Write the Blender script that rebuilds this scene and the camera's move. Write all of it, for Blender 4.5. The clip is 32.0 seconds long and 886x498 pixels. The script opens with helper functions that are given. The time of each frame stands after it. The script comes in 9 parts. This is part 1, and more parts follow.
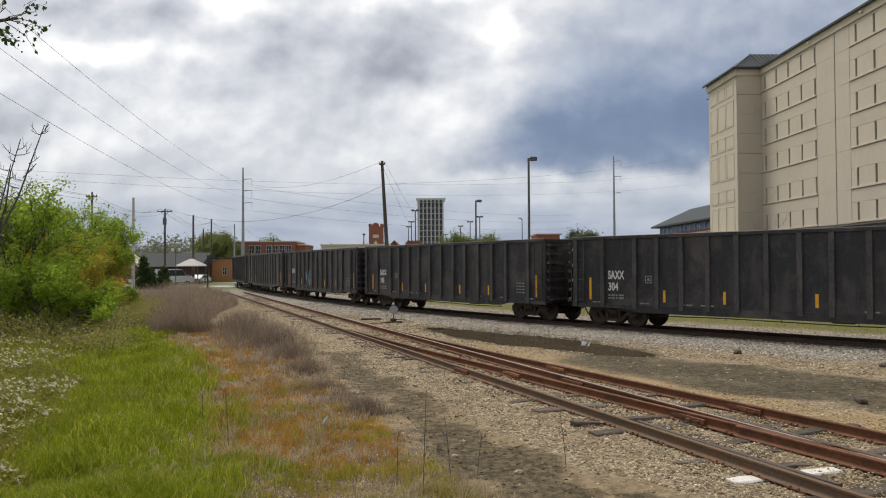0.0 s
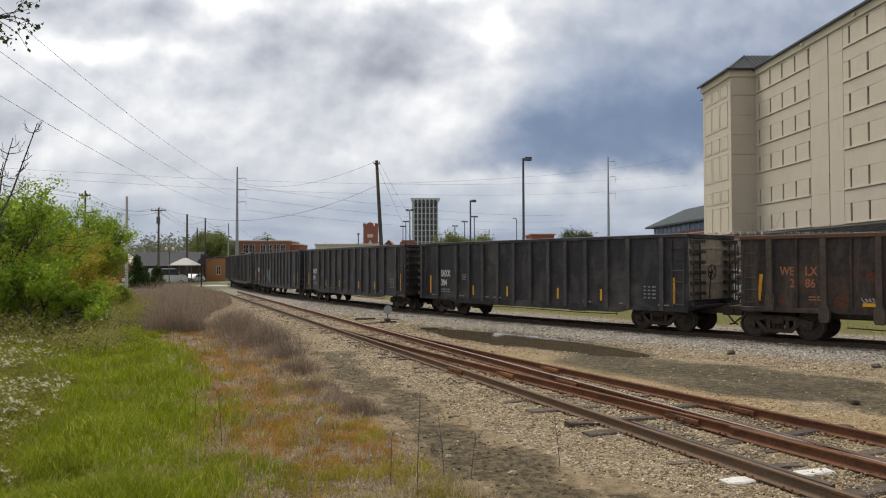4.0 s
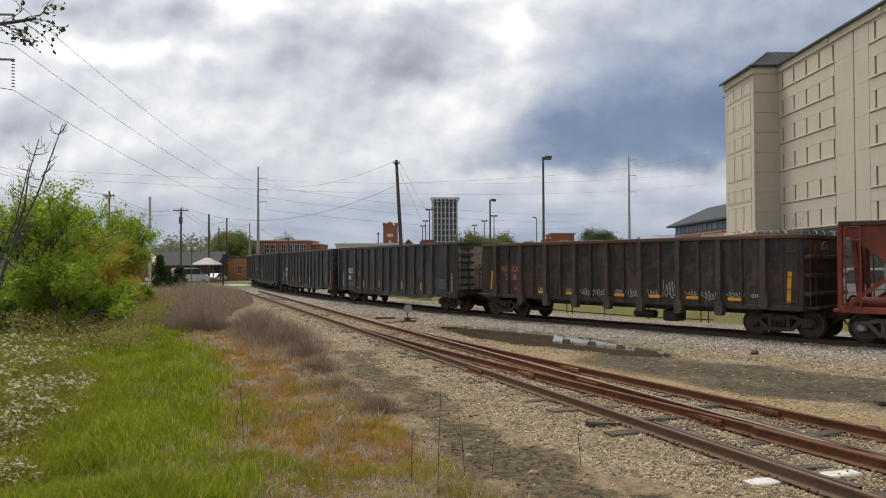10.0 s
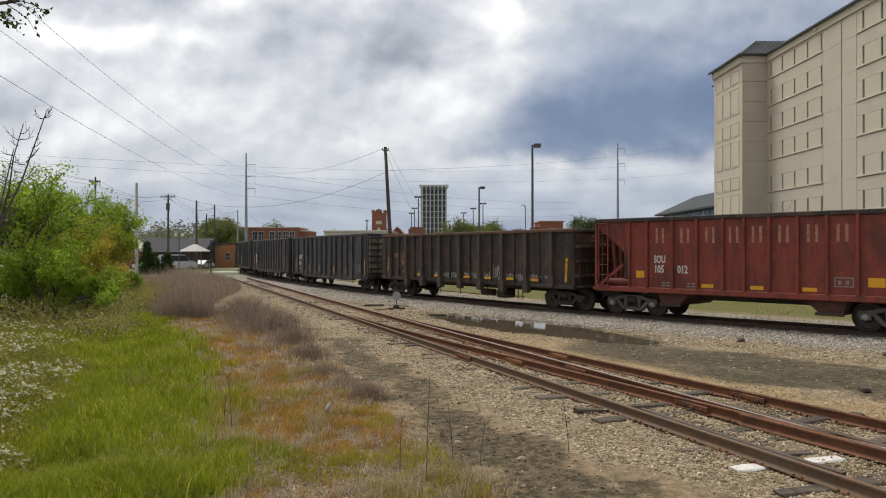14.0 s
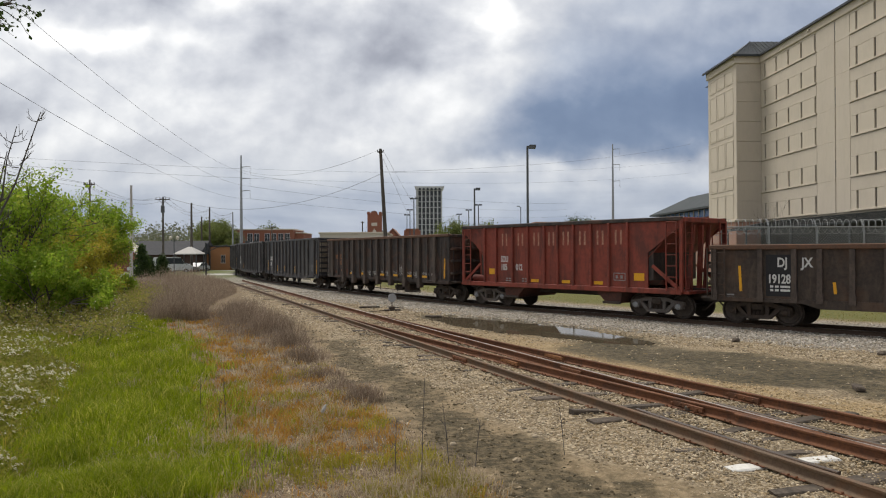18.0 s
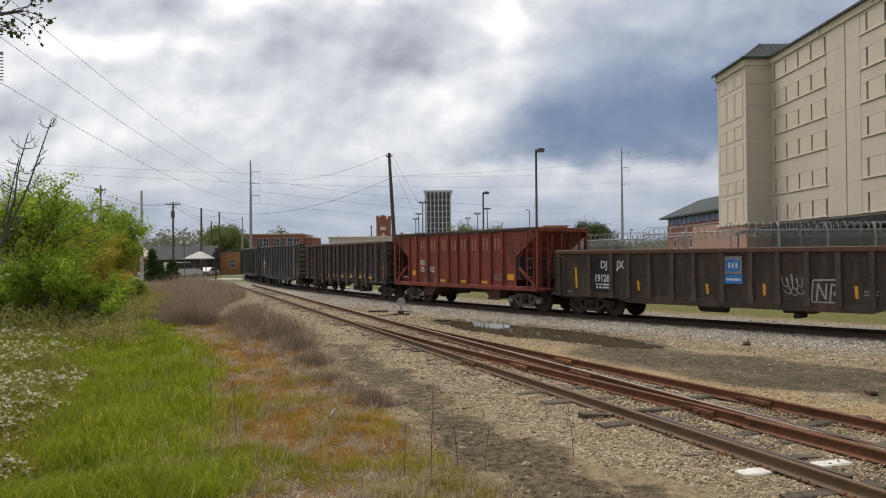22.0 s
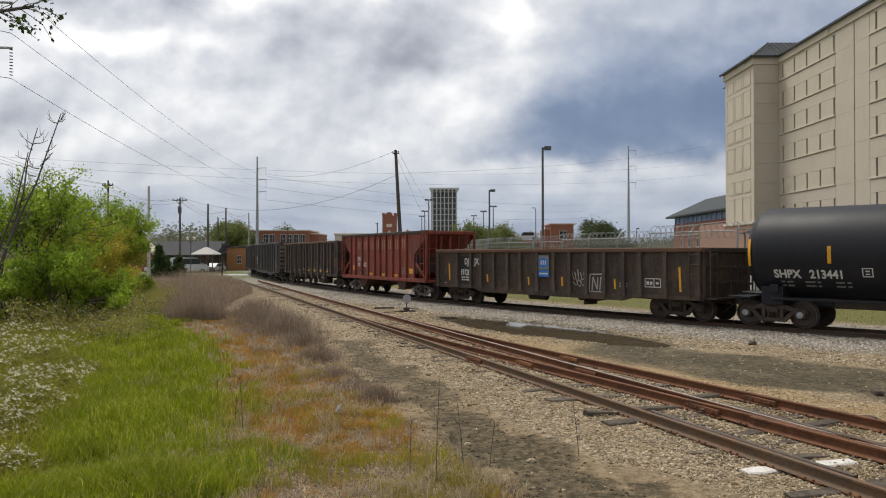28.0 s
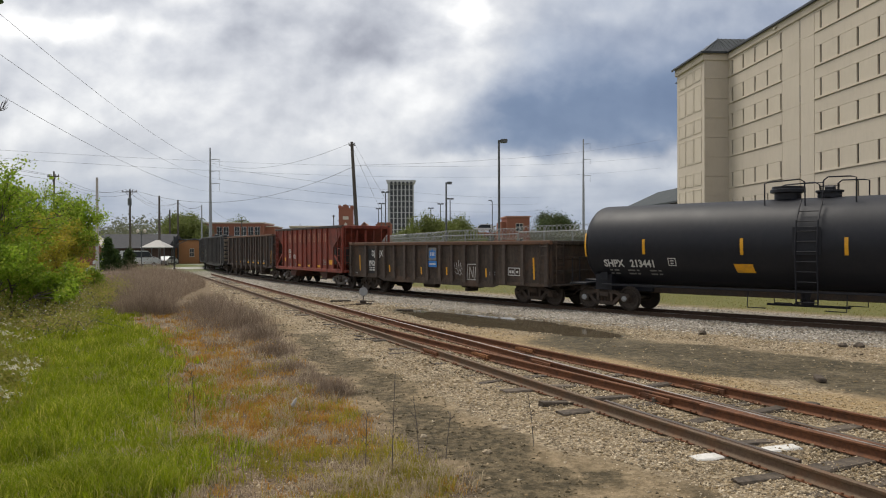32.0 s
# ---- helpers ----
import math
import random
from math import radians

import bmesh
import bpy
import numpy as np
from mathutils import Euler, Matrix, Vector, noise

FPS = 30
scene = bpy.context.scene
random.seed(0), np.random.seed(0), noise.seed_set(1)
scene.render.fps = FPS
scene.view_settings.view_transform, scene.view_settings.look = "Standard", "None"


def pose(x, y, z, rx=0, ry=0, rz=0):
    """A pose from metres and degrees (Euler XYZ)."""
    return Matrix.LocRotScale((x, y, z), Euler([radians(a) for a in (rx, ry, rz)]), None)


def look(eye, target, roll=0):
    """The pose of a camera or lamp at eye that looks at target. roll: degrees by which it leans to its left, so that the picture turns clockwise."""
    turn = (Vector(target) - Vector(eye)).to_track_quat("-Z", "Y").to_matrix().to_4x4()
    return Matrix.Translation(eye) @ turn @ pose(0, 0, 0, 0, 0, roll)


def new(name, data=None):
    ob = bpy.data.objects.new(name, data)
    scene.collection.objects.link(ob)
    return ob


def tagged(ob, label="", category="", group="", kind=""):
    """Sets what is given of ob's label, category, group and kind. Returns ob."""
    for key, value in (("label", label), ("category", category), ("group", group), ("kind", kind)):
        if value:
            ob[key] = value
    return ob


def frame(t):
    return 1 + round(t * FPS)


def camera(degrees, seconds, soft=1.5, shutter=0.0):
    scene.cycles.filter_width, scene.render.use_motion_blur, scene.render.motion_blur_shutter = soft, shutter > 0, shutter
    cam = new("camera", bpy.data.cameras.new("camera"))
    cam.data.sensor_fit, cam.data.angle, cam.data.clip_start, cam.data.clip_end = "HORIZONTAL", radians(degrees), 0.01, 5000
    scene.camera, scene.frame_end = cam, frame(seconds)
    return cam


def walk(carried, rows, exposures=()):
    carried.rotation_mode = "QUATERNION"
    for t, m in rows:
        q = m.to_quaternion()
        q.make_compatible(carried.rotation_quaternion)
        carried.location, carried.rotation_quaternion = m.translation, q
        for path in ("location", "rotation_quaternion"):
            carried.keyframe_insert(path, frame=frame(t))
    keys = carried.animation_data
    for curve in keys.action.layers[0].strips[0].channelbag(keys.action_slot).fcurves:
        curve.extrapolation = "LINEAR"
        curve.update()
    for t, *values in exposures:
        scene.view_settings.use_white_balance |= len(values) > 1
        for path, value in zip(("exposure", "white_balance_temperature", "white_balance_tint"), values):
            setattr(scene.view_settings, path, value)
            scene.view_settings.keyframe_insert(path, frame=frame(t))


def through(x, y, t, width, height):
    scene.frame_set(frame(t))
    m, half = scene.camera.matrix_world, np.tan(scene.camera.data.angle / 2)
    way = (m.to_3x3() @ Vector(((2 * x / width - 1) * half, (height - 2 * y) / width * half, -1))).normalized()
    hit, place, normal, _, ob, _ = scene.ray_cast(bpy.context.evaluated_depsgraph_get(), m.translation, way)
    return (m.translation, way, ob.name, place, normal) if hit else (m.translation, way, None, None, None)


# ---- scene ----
cam = camera(62.58, 32.0, soft=1.1)
walk(cam, [
    (0.0, pose(0.000, -0.025, 2.503, 91.198, 0.319, -0.844)),
    (0.5, pose(0.005, -0.028, 2.506, 91.346, 0.299, -1.323)),
    (1.0, pose(0.010, -0.024, 2.508, 91.360, 0.254, -1.925)),
    (1.5, pose(0.003, -0.018, 2.510, 91.452, 0.253, -2.033)),
    (2.0, pose(0.004, -0.021, 2.507, 91.451, 0.204, -1.791)),
    (2.5, pose(-0.004, -0.014, 2.506, 91.277, 0.136, -1.626)),
    (3.0, pose(-0.005, -0.011, 2.511, 91.206, 0.153, -1.545)),
    (3.5, pose(0.002, -0.013, 2.511, 91.258, 0.141, -1.418)),
    (5.5, pose(-0.006, -0.006, 2.507, 90.721, 0.373, -0.846)),
    (6.0, pose(-0.004, -0.007, 2.504, 90.713, 0.352, -0.692)),
    (6.5, pose(0.001, -0.008, 2.506, 90.787, 0.334, -0.618)),
    (7.0, pose(-0.006, -0.011, 2.502, 90.779, 0.381, -0.493)),
    (7.5, pose(-0.001, -0.019, 2.498, 90.953, 0.367, -0.087)),
    (8.0, pose(-0.001, -0.020, 2.496, 91.085, 0.360, 0.014)),
    (8.5, pose(-0.006, -0.017, 2.495, 91.169, 0.311, 0.132)),
    (9.0, pose(-0.011, -0.010, 2.501, 91.139, 0.257, 0.207)),
    (9.5, pose(-0.010, -0.006, 2.505, 91.133, 0.225, 0.199)),
    (10.0, pose(-0.007, -0.003, 2.503, 91.138, 0.216, 0.262)),
    (10.5, pose(0.001, -0.008, 2.502, 91.280, 0.221, 0.387)),
    (11.0, pose(0.000, -0.008, 2.497, 91.378, 0.290, 0.059)),
    (11.5, pose(-0.007, 0.003, 2.507, 91.380, 0.298, -0.320)),
    (12.0, pose(-0.011, 0.005, 2.504, 91.303, 0.267, -0.705)),
    (12.5, pose(-0.008, 0.011, 2.501, 90.930, 0.302, -0.803)),
    (13.0, pose(-0.006, 0.014, 2.499, 90.408, 0.219, -0.834)),
    (13.5, pose(-0.010, 0.017, 2.496, 90.179, 0.144, -0.741)),
    (14.0, pose(-0.013, 0.019, 2.500, 90.154, 0.043, -0.617)),
    (14.5, pose(-0.009, 0.021, 2.501, 90.227, 0.041, -0.564)),
    (16.5, pose(0.003, 0.019, 2.497, 90.319, 0.156, -1.266)),
    (17.0, pose(0.002, 0.025, 2.498, 90.374, 0.217, -1.423)),
    (17.5, pose(0.002, 0.027, 2.496, 90.355, 0.274, -1.271)),
    (18.0, pose(0.003, 0.024, 2.501, 90.265, 0.290, -0.955)),
    (18.5, pose(0.006, 0.022, 2.502, 90.315, 0.332, -0.787)),
    (19.0, pose(0.006, 0.018, 2.502, 90.426, 0.384, -0.561)),
    (19.5, pose(0.000, 0.018, 2.502, 90.468, 0.430, -0.469)),
    (20.0, pose(-0.005, 0.020, 2.499, 90.461, 0.477, -0.448)),
    (20.5, pose(0.005, 0.018, 2.494, 90.433, 0.490, -0.311)),
    (21.0, pose(0.002, 0.025, 2.499, 90.392, 0.469, -0.314)),
    (21.5, pose(0.008, 0.025, 2.501, 90.515, 0.480, -0.312)),
    (22.0, pose(0.009, 0.017, 2.499, 90.581, 0.478, -0.252)),
    (22.5, pose(0.002, 0.018, 2.501, 90.504, 0.434, -0.175)),
    (23.0, pose(-0.005, 0.017, 2.499, 90.334, 0.230, -0.093)),
    (23.5, pose(-0.009, 0.017, 2.501, 90.334, 0.194, -0.031)),
    (24.0, pose(-0.011, 0.010, 2.501, 90.370, 0.103, 0.017)),
    (24.5, pose(-0.010, 0.006, 2.501, 90.369, 0.132, 0.130)),
    (25.0, pose(-0.012, 0.001, 2.501, 90.300, 0.098, 0.193)),
    (25.5, pose(-0.004, -0.009, 2.500, 90.331, 0.085, 0.265)),
    (27.5, pose(-0.002, -0.019, 2.488, 90.416, 0.023, 0.459)),
    (28.0, pose(-0.004, -0.015, 2.490, 90.384, 0.082, 0.196)),
    (28.5, pose(0.007, -0.023, 2.485, 90.415, 0.736, 0.086)),
    (29.0, pose(0.010, -0.022, 2.490, 90.275, 0.642, -1.146)),
    (29.5, pose(0.017, -0.022, 2.486, 90.384, 0.538, -2.048)),
    (30.0, pose(0.017, -0.014, 2.489, 90.269, 0.474, -2.468)),
    (30.5, pose(0.019, -0.009, 2.488, 90.254, 0.400, -3.251)),
    (31.0, pose(0.013, -0.002, 2.490, 90.049, 0.286, -3.368)),
    (31.5, pose(0.016, -0.004, 2.488, 89.847, 0.166, -3.266)),
    (32.0, pose(0.014, -0.001, 2.491, 89.780, 0.200, -3.178)),
])

# ---- sky and sun ----
SUN_AZ, SUN_EL = radians(-42), radians(62)
world = bpy.data.worlds.new("sky")
scene.world = world
world.use_nodes = True


def node(tree, kind, **values):
    n = tree.nodes.new(kind)
    for key, value in values.items():
        if key in n.inputs:
            n.inputs[key].default_value = value
    return n


def calc(tree, op, a, b=0.0, clamp=False):
    n = tree.nodes.new("ShaderNodeMath")
    n.operation, n.use_clamp = op, clamp
    for k, v in enumerate((a, b)):
        if isinstance(v, (int, float)):
            n.inputs[k].default_value = v
        else:
            tree.links.new(v, n.inputs[k])
    return n.outputs[0]


def ramp01(tree, v, lo, hi):
    """0 below lo, 1 above hi, smooth between."""
    n = tree.nodes.new("ShaderNodeMapRange")
    n.interpolation_type = "SMOOTHSTEP"
    tree.links.new(v, n.inputs["Value"])
    n.inputs["From Min"].default_value, n.inputs["From Max"].default_value = lo, hi
    return n.outputs["Result"]


def blend(tree, fac, a, b, mode="MIX"):
    n = tree.nodes.new("ShaderNodeMix")
    n.data_type, n.blend_type = "RGBA", mode
    for sock, v in ((n.inputs[0], fac), (n.inputs[6], a), (n.inputs[7], b)):
        if isinstance(v, (int, float)):
            sock.default_value = v
        elif isinstance(v, tuple):
            sock.default_value = (*v, 1)
        else:
            tree.links.new(v, sock)
    return n.outputs[2]


def noise_at(tree, vec, scale, detail=4.0, rough=0.55, dist=0.0):
    n = node(tree, "ShaderNodeTexNoise", Scale=scale, Detail=detail, Roughness=rough, Distortion=dist)
    if vec is not None:
        tree.links.new(vec, n.inputs["Vector"])
    return n.outputs[0]


def make_sky():
    t = world.node_tree
    out, back = t.nodes["World Output"], t.nodes["Background"]
    sky = t.nodes.new("ShaderNodeTexSky")
    sky.sky_type, sky.sun_disc = "NISHITA", False
    sky.sun_elevation, sky.sun_rotation = SUN_EL, SUN_AZ
    sky.air_density, sky.dust_density = 1.0, 2.0
    co = t.nodes.new("ShaderNodeTexCoord").outputs["Generated"]
    sep = t.nodes.new("ShaderNodeSeparateXYZ")
    t.links.new(co, sep.inputs[0])
    x, y, z = sep.outputs
    # the cloud deck: the direction met with a flat layer overhead
    h = calc(t, "ADD", calc(t, "MAXIMUM", z, 0.0), 0.30)
    comb = t.nodes.new("ShaderNodeCombineXYZ")
    t.links.new(calc(t, "DIVIDE", x, h), comb.inputs[0])
    t.links.new(calc(t, "DIVIDE", y, h), comb.inputs[1])
    deck = comb.outputs[0]
    mapn = t.nodes.new("ShaderNodeMapping")
    mapn.inputs["Location"].default_value = (2.3, 0.7, 0)
    mapn.inputs["Scale"].default_value = (1.0, 0.8, 1)
    t.links.new(deck, mapn.inputs[0])
    deck = mapn.outputs[0]
    big = noise_at(t, deck, 1.0, 2.0, 0.5, 0.3)
    mid = noise_at(t, deck, 2.3, 9.0, 0.56, 0.35)
    fine = noise_at(t, deck, 7.0, 8.0, 0.6, 0.5)
    lump = calc(t, "ADD", calc(t, "MULTIPLY", mid, 0.62), calc(t, "ADD", calc(t, "MULTIPLY", fine, 0.2), calc(t, "MULTIPLY", big, 0.28)))
    # thin bright cloud against thick grey cloud
    thick = ramp01(t, lump, 0.47, 0.62)
    over = blend(t, thick, (0.84, 0.855, 0.88), (0.56, 0.585, 0.64))
    # towards the hidden sun the deck is brighter
    sun = t.nodes.new("ShaderNodeVectorMath")
    sun.operation = "DOT_PRODUCT"
    t.links.new(co, sun.inputs[0])
    sun.inputs[1].default_value = (math.cos(SUN_EL) * math.sin(SUN_AZ), math.cos(SUN_EL) * math.cos(SUN_AZ), math.sin(SUN_EL))
    glow = ramp01(t, sun.outputs["Value"], 0.55, 0.98)
    over = blend(t, calc(t, "MULTIPLY", calc(t, "MULTIPLY", glow, calc(t, "SUBTRACT", 1.0, calc(t, "MULTIPLY", thick, 0.6))), 0.7), over, (1.22, 1.21, 1.20))
    # the northern sky as a plane of slopes: sideways u, upward w
    ahead = calc(t, "MAXIMUM", y, 0.2)
    u0, w0 = calc(t, "DIVIDE", x, ahead), calc(t, "DIVIDE", z, ahead)
    flat = t.nodes.new("ShaderNodeCombineXYZ")
    t.links.new(u0, flat.inputs[0])
    t.links.new(calc(t, "MULTIPLY", w0, 1.25), flat.inputs[1])
    plane = flat.outputs[0]
    drift = node(t, "ShaderNodeTexNoise", Scale=9.0, Detail=6.0, Roughness=0.52)
    t.links.new(plane, drift.inputs["Vector"])
    dsep = t.nodes.new("ShaderNodeSeparateColor")
    t.links.new(drift.outputs["Color"], dsep.inputs[0])
    u = calc(t, "ADD", u0, calc(t, "MULTIPLY", calc(t, "SUBTRACT", dsep.outputs[0], 0.5), 0.11))
    w = calc(t, "ADD", w0, calc(t, "MULTIPLY", calc(t, "SUBTRACT", dsep.outputs[1], 0.5), 0.09))
    billow = noise_at(t, plane, 7.0, 7.0, 0.49, 0.12)
    # the side of each billow that looks up to the hidden sun is the lighter one
    nudge = t.nodes.new("ShaderNodeVectorMath")
    nudge.operation = "ADD"
    nudge.inputs[1].default_value = (-0.010, 0.022, 0)
    t.links.new(plane, nudge.inputs[0])
    relief = calc(t, "SUBTRACT", billow, noise_at(t, nudge.outputs[0], 7.0, 7.0, 0.49, 0.12))
    wisp = noise_at(t, plane, 24.0, 6.0, 0.55, 0.3)

    def lumps(*clouds):
        """The sum of soft lumps at (u, w, half width, half height, weight)."""
        total = None
        for cu, cw, ru, rw, k in clouds:
            du = calc(t, "DIVIDE", calc(t, "SUBTRACT", u, cu), ru)
            dw = calc(t, "DIVIDE", calc(t, "SUBTRACT", w, cw), rw)
            one = calc(t, "MULTIPLY", calc(t, "EXPONENT", calc(t, "MULTIPLY", calc(t, "ADD", calc(t, "MULTIPLY", du, du), calc(t, "MULTIPLY", dw, dw)), -1.0)), k)
            total = one if total is None else calc(t, "ADD", total, one)
        return total

    # the storm bank over the east: its leaning western edge and its lifted foot
    lean = calc(t, "SUBTRACT", u, calc(t, "MULTIPLY", calc(t, "MAXIMUM", calc(t, "SUBTRACT", w, 0.15), 0.0), 0.75))
    foot = calc(t, "ADD", w, calc(t, "MULTIPLY", calc(t, "SUBTRACT", wisp, 0.5), 0.04))
    bank = calc(t, "MULTIPLY", ramp01(t, lean, -0.03, 0.13), ramp01(t, foot, 0.090, 0.150))
    bank = calc(t, "MULTIPLY", bank, calc(t, "SUBTRACT", 1.0, calc(t, "MULTIPLY", ramp01(t, w, 0.23, 0.33), 0.25)))
    tone = calc(t, "ADD", 0.80, lumps(
        (-0.05, 0.292, 0.072, 0.050, -0.34), (-0.20, 0.315, 0.065, 0.040, -0.28), (-0.37, 0.352, 0.075, 0.024, -0.25), (-0.52, 0.362, 0.060, 0.016, -0.16),
        (-0.60, 0.200, 0.060, 0.030, -0.20), (-0.28, 0.240, 0.090, 0.018, -0.07), (-0.12, 0.225, 0.100, 0.020, -0.06),
        (-0.275, 0.364, 0.050, 0.036, 0.58), (-0.43, 0.296, 0.065, 0.016, 0.36), (-0.33, 0.285, 0.045, 0.014, 0.16), (-0.53, 0.315, 0.060, 0.022, 0.30),
        (0.092, 0.315, 0.035, 0.036, 0.42), (-0.02, 0.372, 0.110, 0.018, 0.45), (0.020, 0.255, 0.045, 0.025, 0.12), (0.045, 0.200, 0.070, 0.030, 0.17), (0.115, 0.235, 0.035, 0.030, 0.16)))
    tone = calc(t, "SUBTRACT", tone, calc(t, "MULTIPLY", bank, calc(t, "SUBTRACT", 0.40, lumps(
        (0.26, 0.185, 0.200, 0.044, -0.22), (0.48, 0.235, 0.160, 0.070, -0.16), (0.30, 0.345, 0.130, 0.040, 0.16), (0.19, 0.260, 0.035, 0.030, 0.18), (0.34, 0.280, 0.120, 0.020, 0.07)))))
    # paler bars of cloud under the bank, and blue haze along the horizon
    low = ramp01(t, calc(t, "SUBTRACT", 0.165, w), 0.0, 0.13)
    streak_v = t.nodes.new("ShaderNodeMapping")
    streak_v.inputs["Scale"].default_value = (2.2, 2.2, 13.0)
    t.links.new(co, streak_v.inputs[0])
    streak = noise_at(t, streak_v.outputs[0], 1.8, 6.0, 0.55, 0.5)
    tone = calc(t, "SUBTRACT", tone, calc(t, "MULTIPLY", low, calc(t, "SUBTRACT", 0.29, calc(t, "MULTIPLY", calc(t, "SUBTRACT", streak, 0.5), 0.55))))
    tone = calc(t, "ADD", tone, lumps((0.27, 0.116, 0.220, 0.012, 0.12), (0.50, 0.095, 0.120, 0.010, 0.06), (0.05, 0.120, 0.120, 0.012, 0.08)))
    soft = calc(t, "SUBTRACT", 1.0, calc(t, "MAXIMUM", calc(t, "MULTIPLY", low, 0.75), calc(t, "MULTIPLY", bank, 0.5)))
    tone = calc(t, "ADD", tone, calc(t, "MULTIPLY", soft, calc(t, "ADD", calc(t, "MULTIPLY", calc(t, "SUBTRACT", billow, 0.5), 0.30), calc(t, "ADD", calc(t, "MULTIPLY", relief, 1.0), calc(t, "MULTIPLY", calc(t, "SUBTRACT", wisp, 0.5), 0.12)))))

    def shades(*stops):
        n = t.nodes.new("ShaderNodeValToRGB")
        e = n.color_ramp.elements
        e[0].position, e[0].color = stops[0][0] / 1.2, (*stops[0][1], 1)
        e[1].position, e[1].color = stops[-1][0] / 1.2, (*stops[-1][1], 1)
        for at, c in stops[1:-1]:
            e.new(at / 1.2).color = (*c, 1)
        t.links.new(calc(t, "DIVIDE", tone, 1.2), n.inputs[0])
        return n.outputs[0]

    grey = shades((0.20, (0.30, 0.315, 0.365)), (0.42, (0.43, 0.445, 0.505)), (0.60, (0.60, 0.62, 0.675)), (0.76, (0.78, 0.795, 0.835)), (0.90, (0.97, 0.975, 0.985)), (1.10, (1.26, 1.25, 1.23)))
    blue = shades((0.05, (0.140, 0.205, 0.345)), (0.25, (0.205, 0.280, 0.430)), (0.45, (0.360, 0.430, 0.570)), (0.62, (0.555, 0.615, 0.725)), (0.80, (0.80, 0.825, 0.865)), (1.00, (0.98, 0.98, 0.98)))
    north = blend(t, calc(t, "MAXIMUM", calc(t, "MULTIPLY", bank, 0.9), calc(t, "MULTIPLY", low, 0.9)), grey, blue)
    lit = blend(t, ramp01(t, y, 0.28, 0.55), over, north)
    # the clear sky shows faintly through the cloud
    clear = blend(t, 1.0, sky.outputs[0], (0.10, 0.10, 0.10), "MULTIPLY")
    both = blend(t, 0.9, clear, lit)
    t.links.new(both, back.inputs["Color"])
    back.inputs["Strength"].default_value = 0.95


make_sky()

sun = new("sun", bpy.data.lights.new("sun", "SUN"))
sun.data.energy, sun.data.angle, sun.data.color = 2.85, radians(24), (1.0, 0.935, 0.83)
SUN_FROM = Vector((math.cos(SUN_EL) * math.sin(SUN_AZ), math.cos(SUN_EL) * math.cos(SUN_AZ), math.sin(SUN_EL)))
sun.matrix_world = look(SUN_FROM * 200, (0, 0, 0))
scene.view_settings.exposure = 0.0

# ---- materials ----


def material(name, base, second=None, grain=30.0, patch=1.5, mixing=0.6, rough=0.8, metal=0.0, bump=0.25, depth=0.01,
             streaks=None, streak_amount=0.0, stain=None, stain_amount=0.0, spread=0.0, world_space=False, spec=0.4):
    """A worn surface: base and second colour mixed by fine grain, streaks that run down, larger stains, and relief."""
    m = bpy.data.materials.new(name)
    m.use_nodes = True
    t = m.node_tree
    b = t.nodes["Principled BSDF"]
    if world_space:
        vec = t.nodes.new("ShaderNodeNewGeometry").outputs["Position"]
    else:
        vec = t.nodes.new("ShaderNodeTexCoord").outputs["Object"]
        info = t.nodes.new("ShaderNodeObjectInfo")
        shift = t.nodes.new("ShaderNodeVectorMath")
        shift.operation = "ADD"
        t.links.new(vec, shift.inputs[0])
        t.links.new(calc(t, "MULTIPLY", info.outputs["Random"], 40.0), shift.inputs[1])
        vec = shift.outputs[0]
    fine = noise_at(t, vec, grain, 6.0, 0.65)
    col = blend(t, calc(t, "MULTIPLY", ramp01(t, fine, 0.35, 0.65), mixing), base, second or tuple(c * 0.75 for c in base))
    coarse = noise_at(t, vec, patch, 8.0, 0.66, 0.3)
    if stain:
        col = blend(t, calc(t, "MULTIPLY", ramp01(t, coarse, 0.45, 0.68), stain_amount), col, stain)
    if streaks:
        mp = t.nodes.new("ShaderNodeMapping")
        mp.inputs["Scale"].default_value = (1.9, 1.9, 0.42)
        t.links.new(vec, mp.inputs[0])
        s = noise_at(t, mp.outputs[0], 1.6, 9.0, 0.68, 0.5)
        col = blend(t, calc(t, "MULTIPLY", ramp01(t, s, 0.46, 0.66), streak_amount), col, streaks)
    if spread:
        info2 = t.nodes.new("ShaderNodeObjectInfo")
        hsv = t.nodes.new("ShaderNodeHueSaturation")
        t.links.new(col, hsv.inputs["Color"])
        t.links.new(calc(t, "ADD", calc(t, "MULTIPLY", info2.outputs["Random"], spread), 1 - spread / 2), hsv.inputs["Value"])
        col = hsv.outputs[0]
    t.links.new(col, b.inputs["Base Color"])
    t.links.new(calc(t, "ADD", calc(t, "MULTIPLY", coarse, 0.25), rough - 0.12, True), b.inputs["Roughness"])
    b.inputs["Metallic"].default_value = metal
    b.inputs["Specular IOR Level"].default_value = spec
    bp = t.nodes.new("ShaderNodeBump")
    bp.inputs["Strength"].default_value, bp.inputs["Distance"].default_value = bump, depth
    t.links.new(calc(t, "ADD", calc(t, "MULTIPLY", fine, 0.6), coarse), bp.inputs["Height"])
    t.links.new(bp.outputs[0], b.inputs["Normal"])
    return m


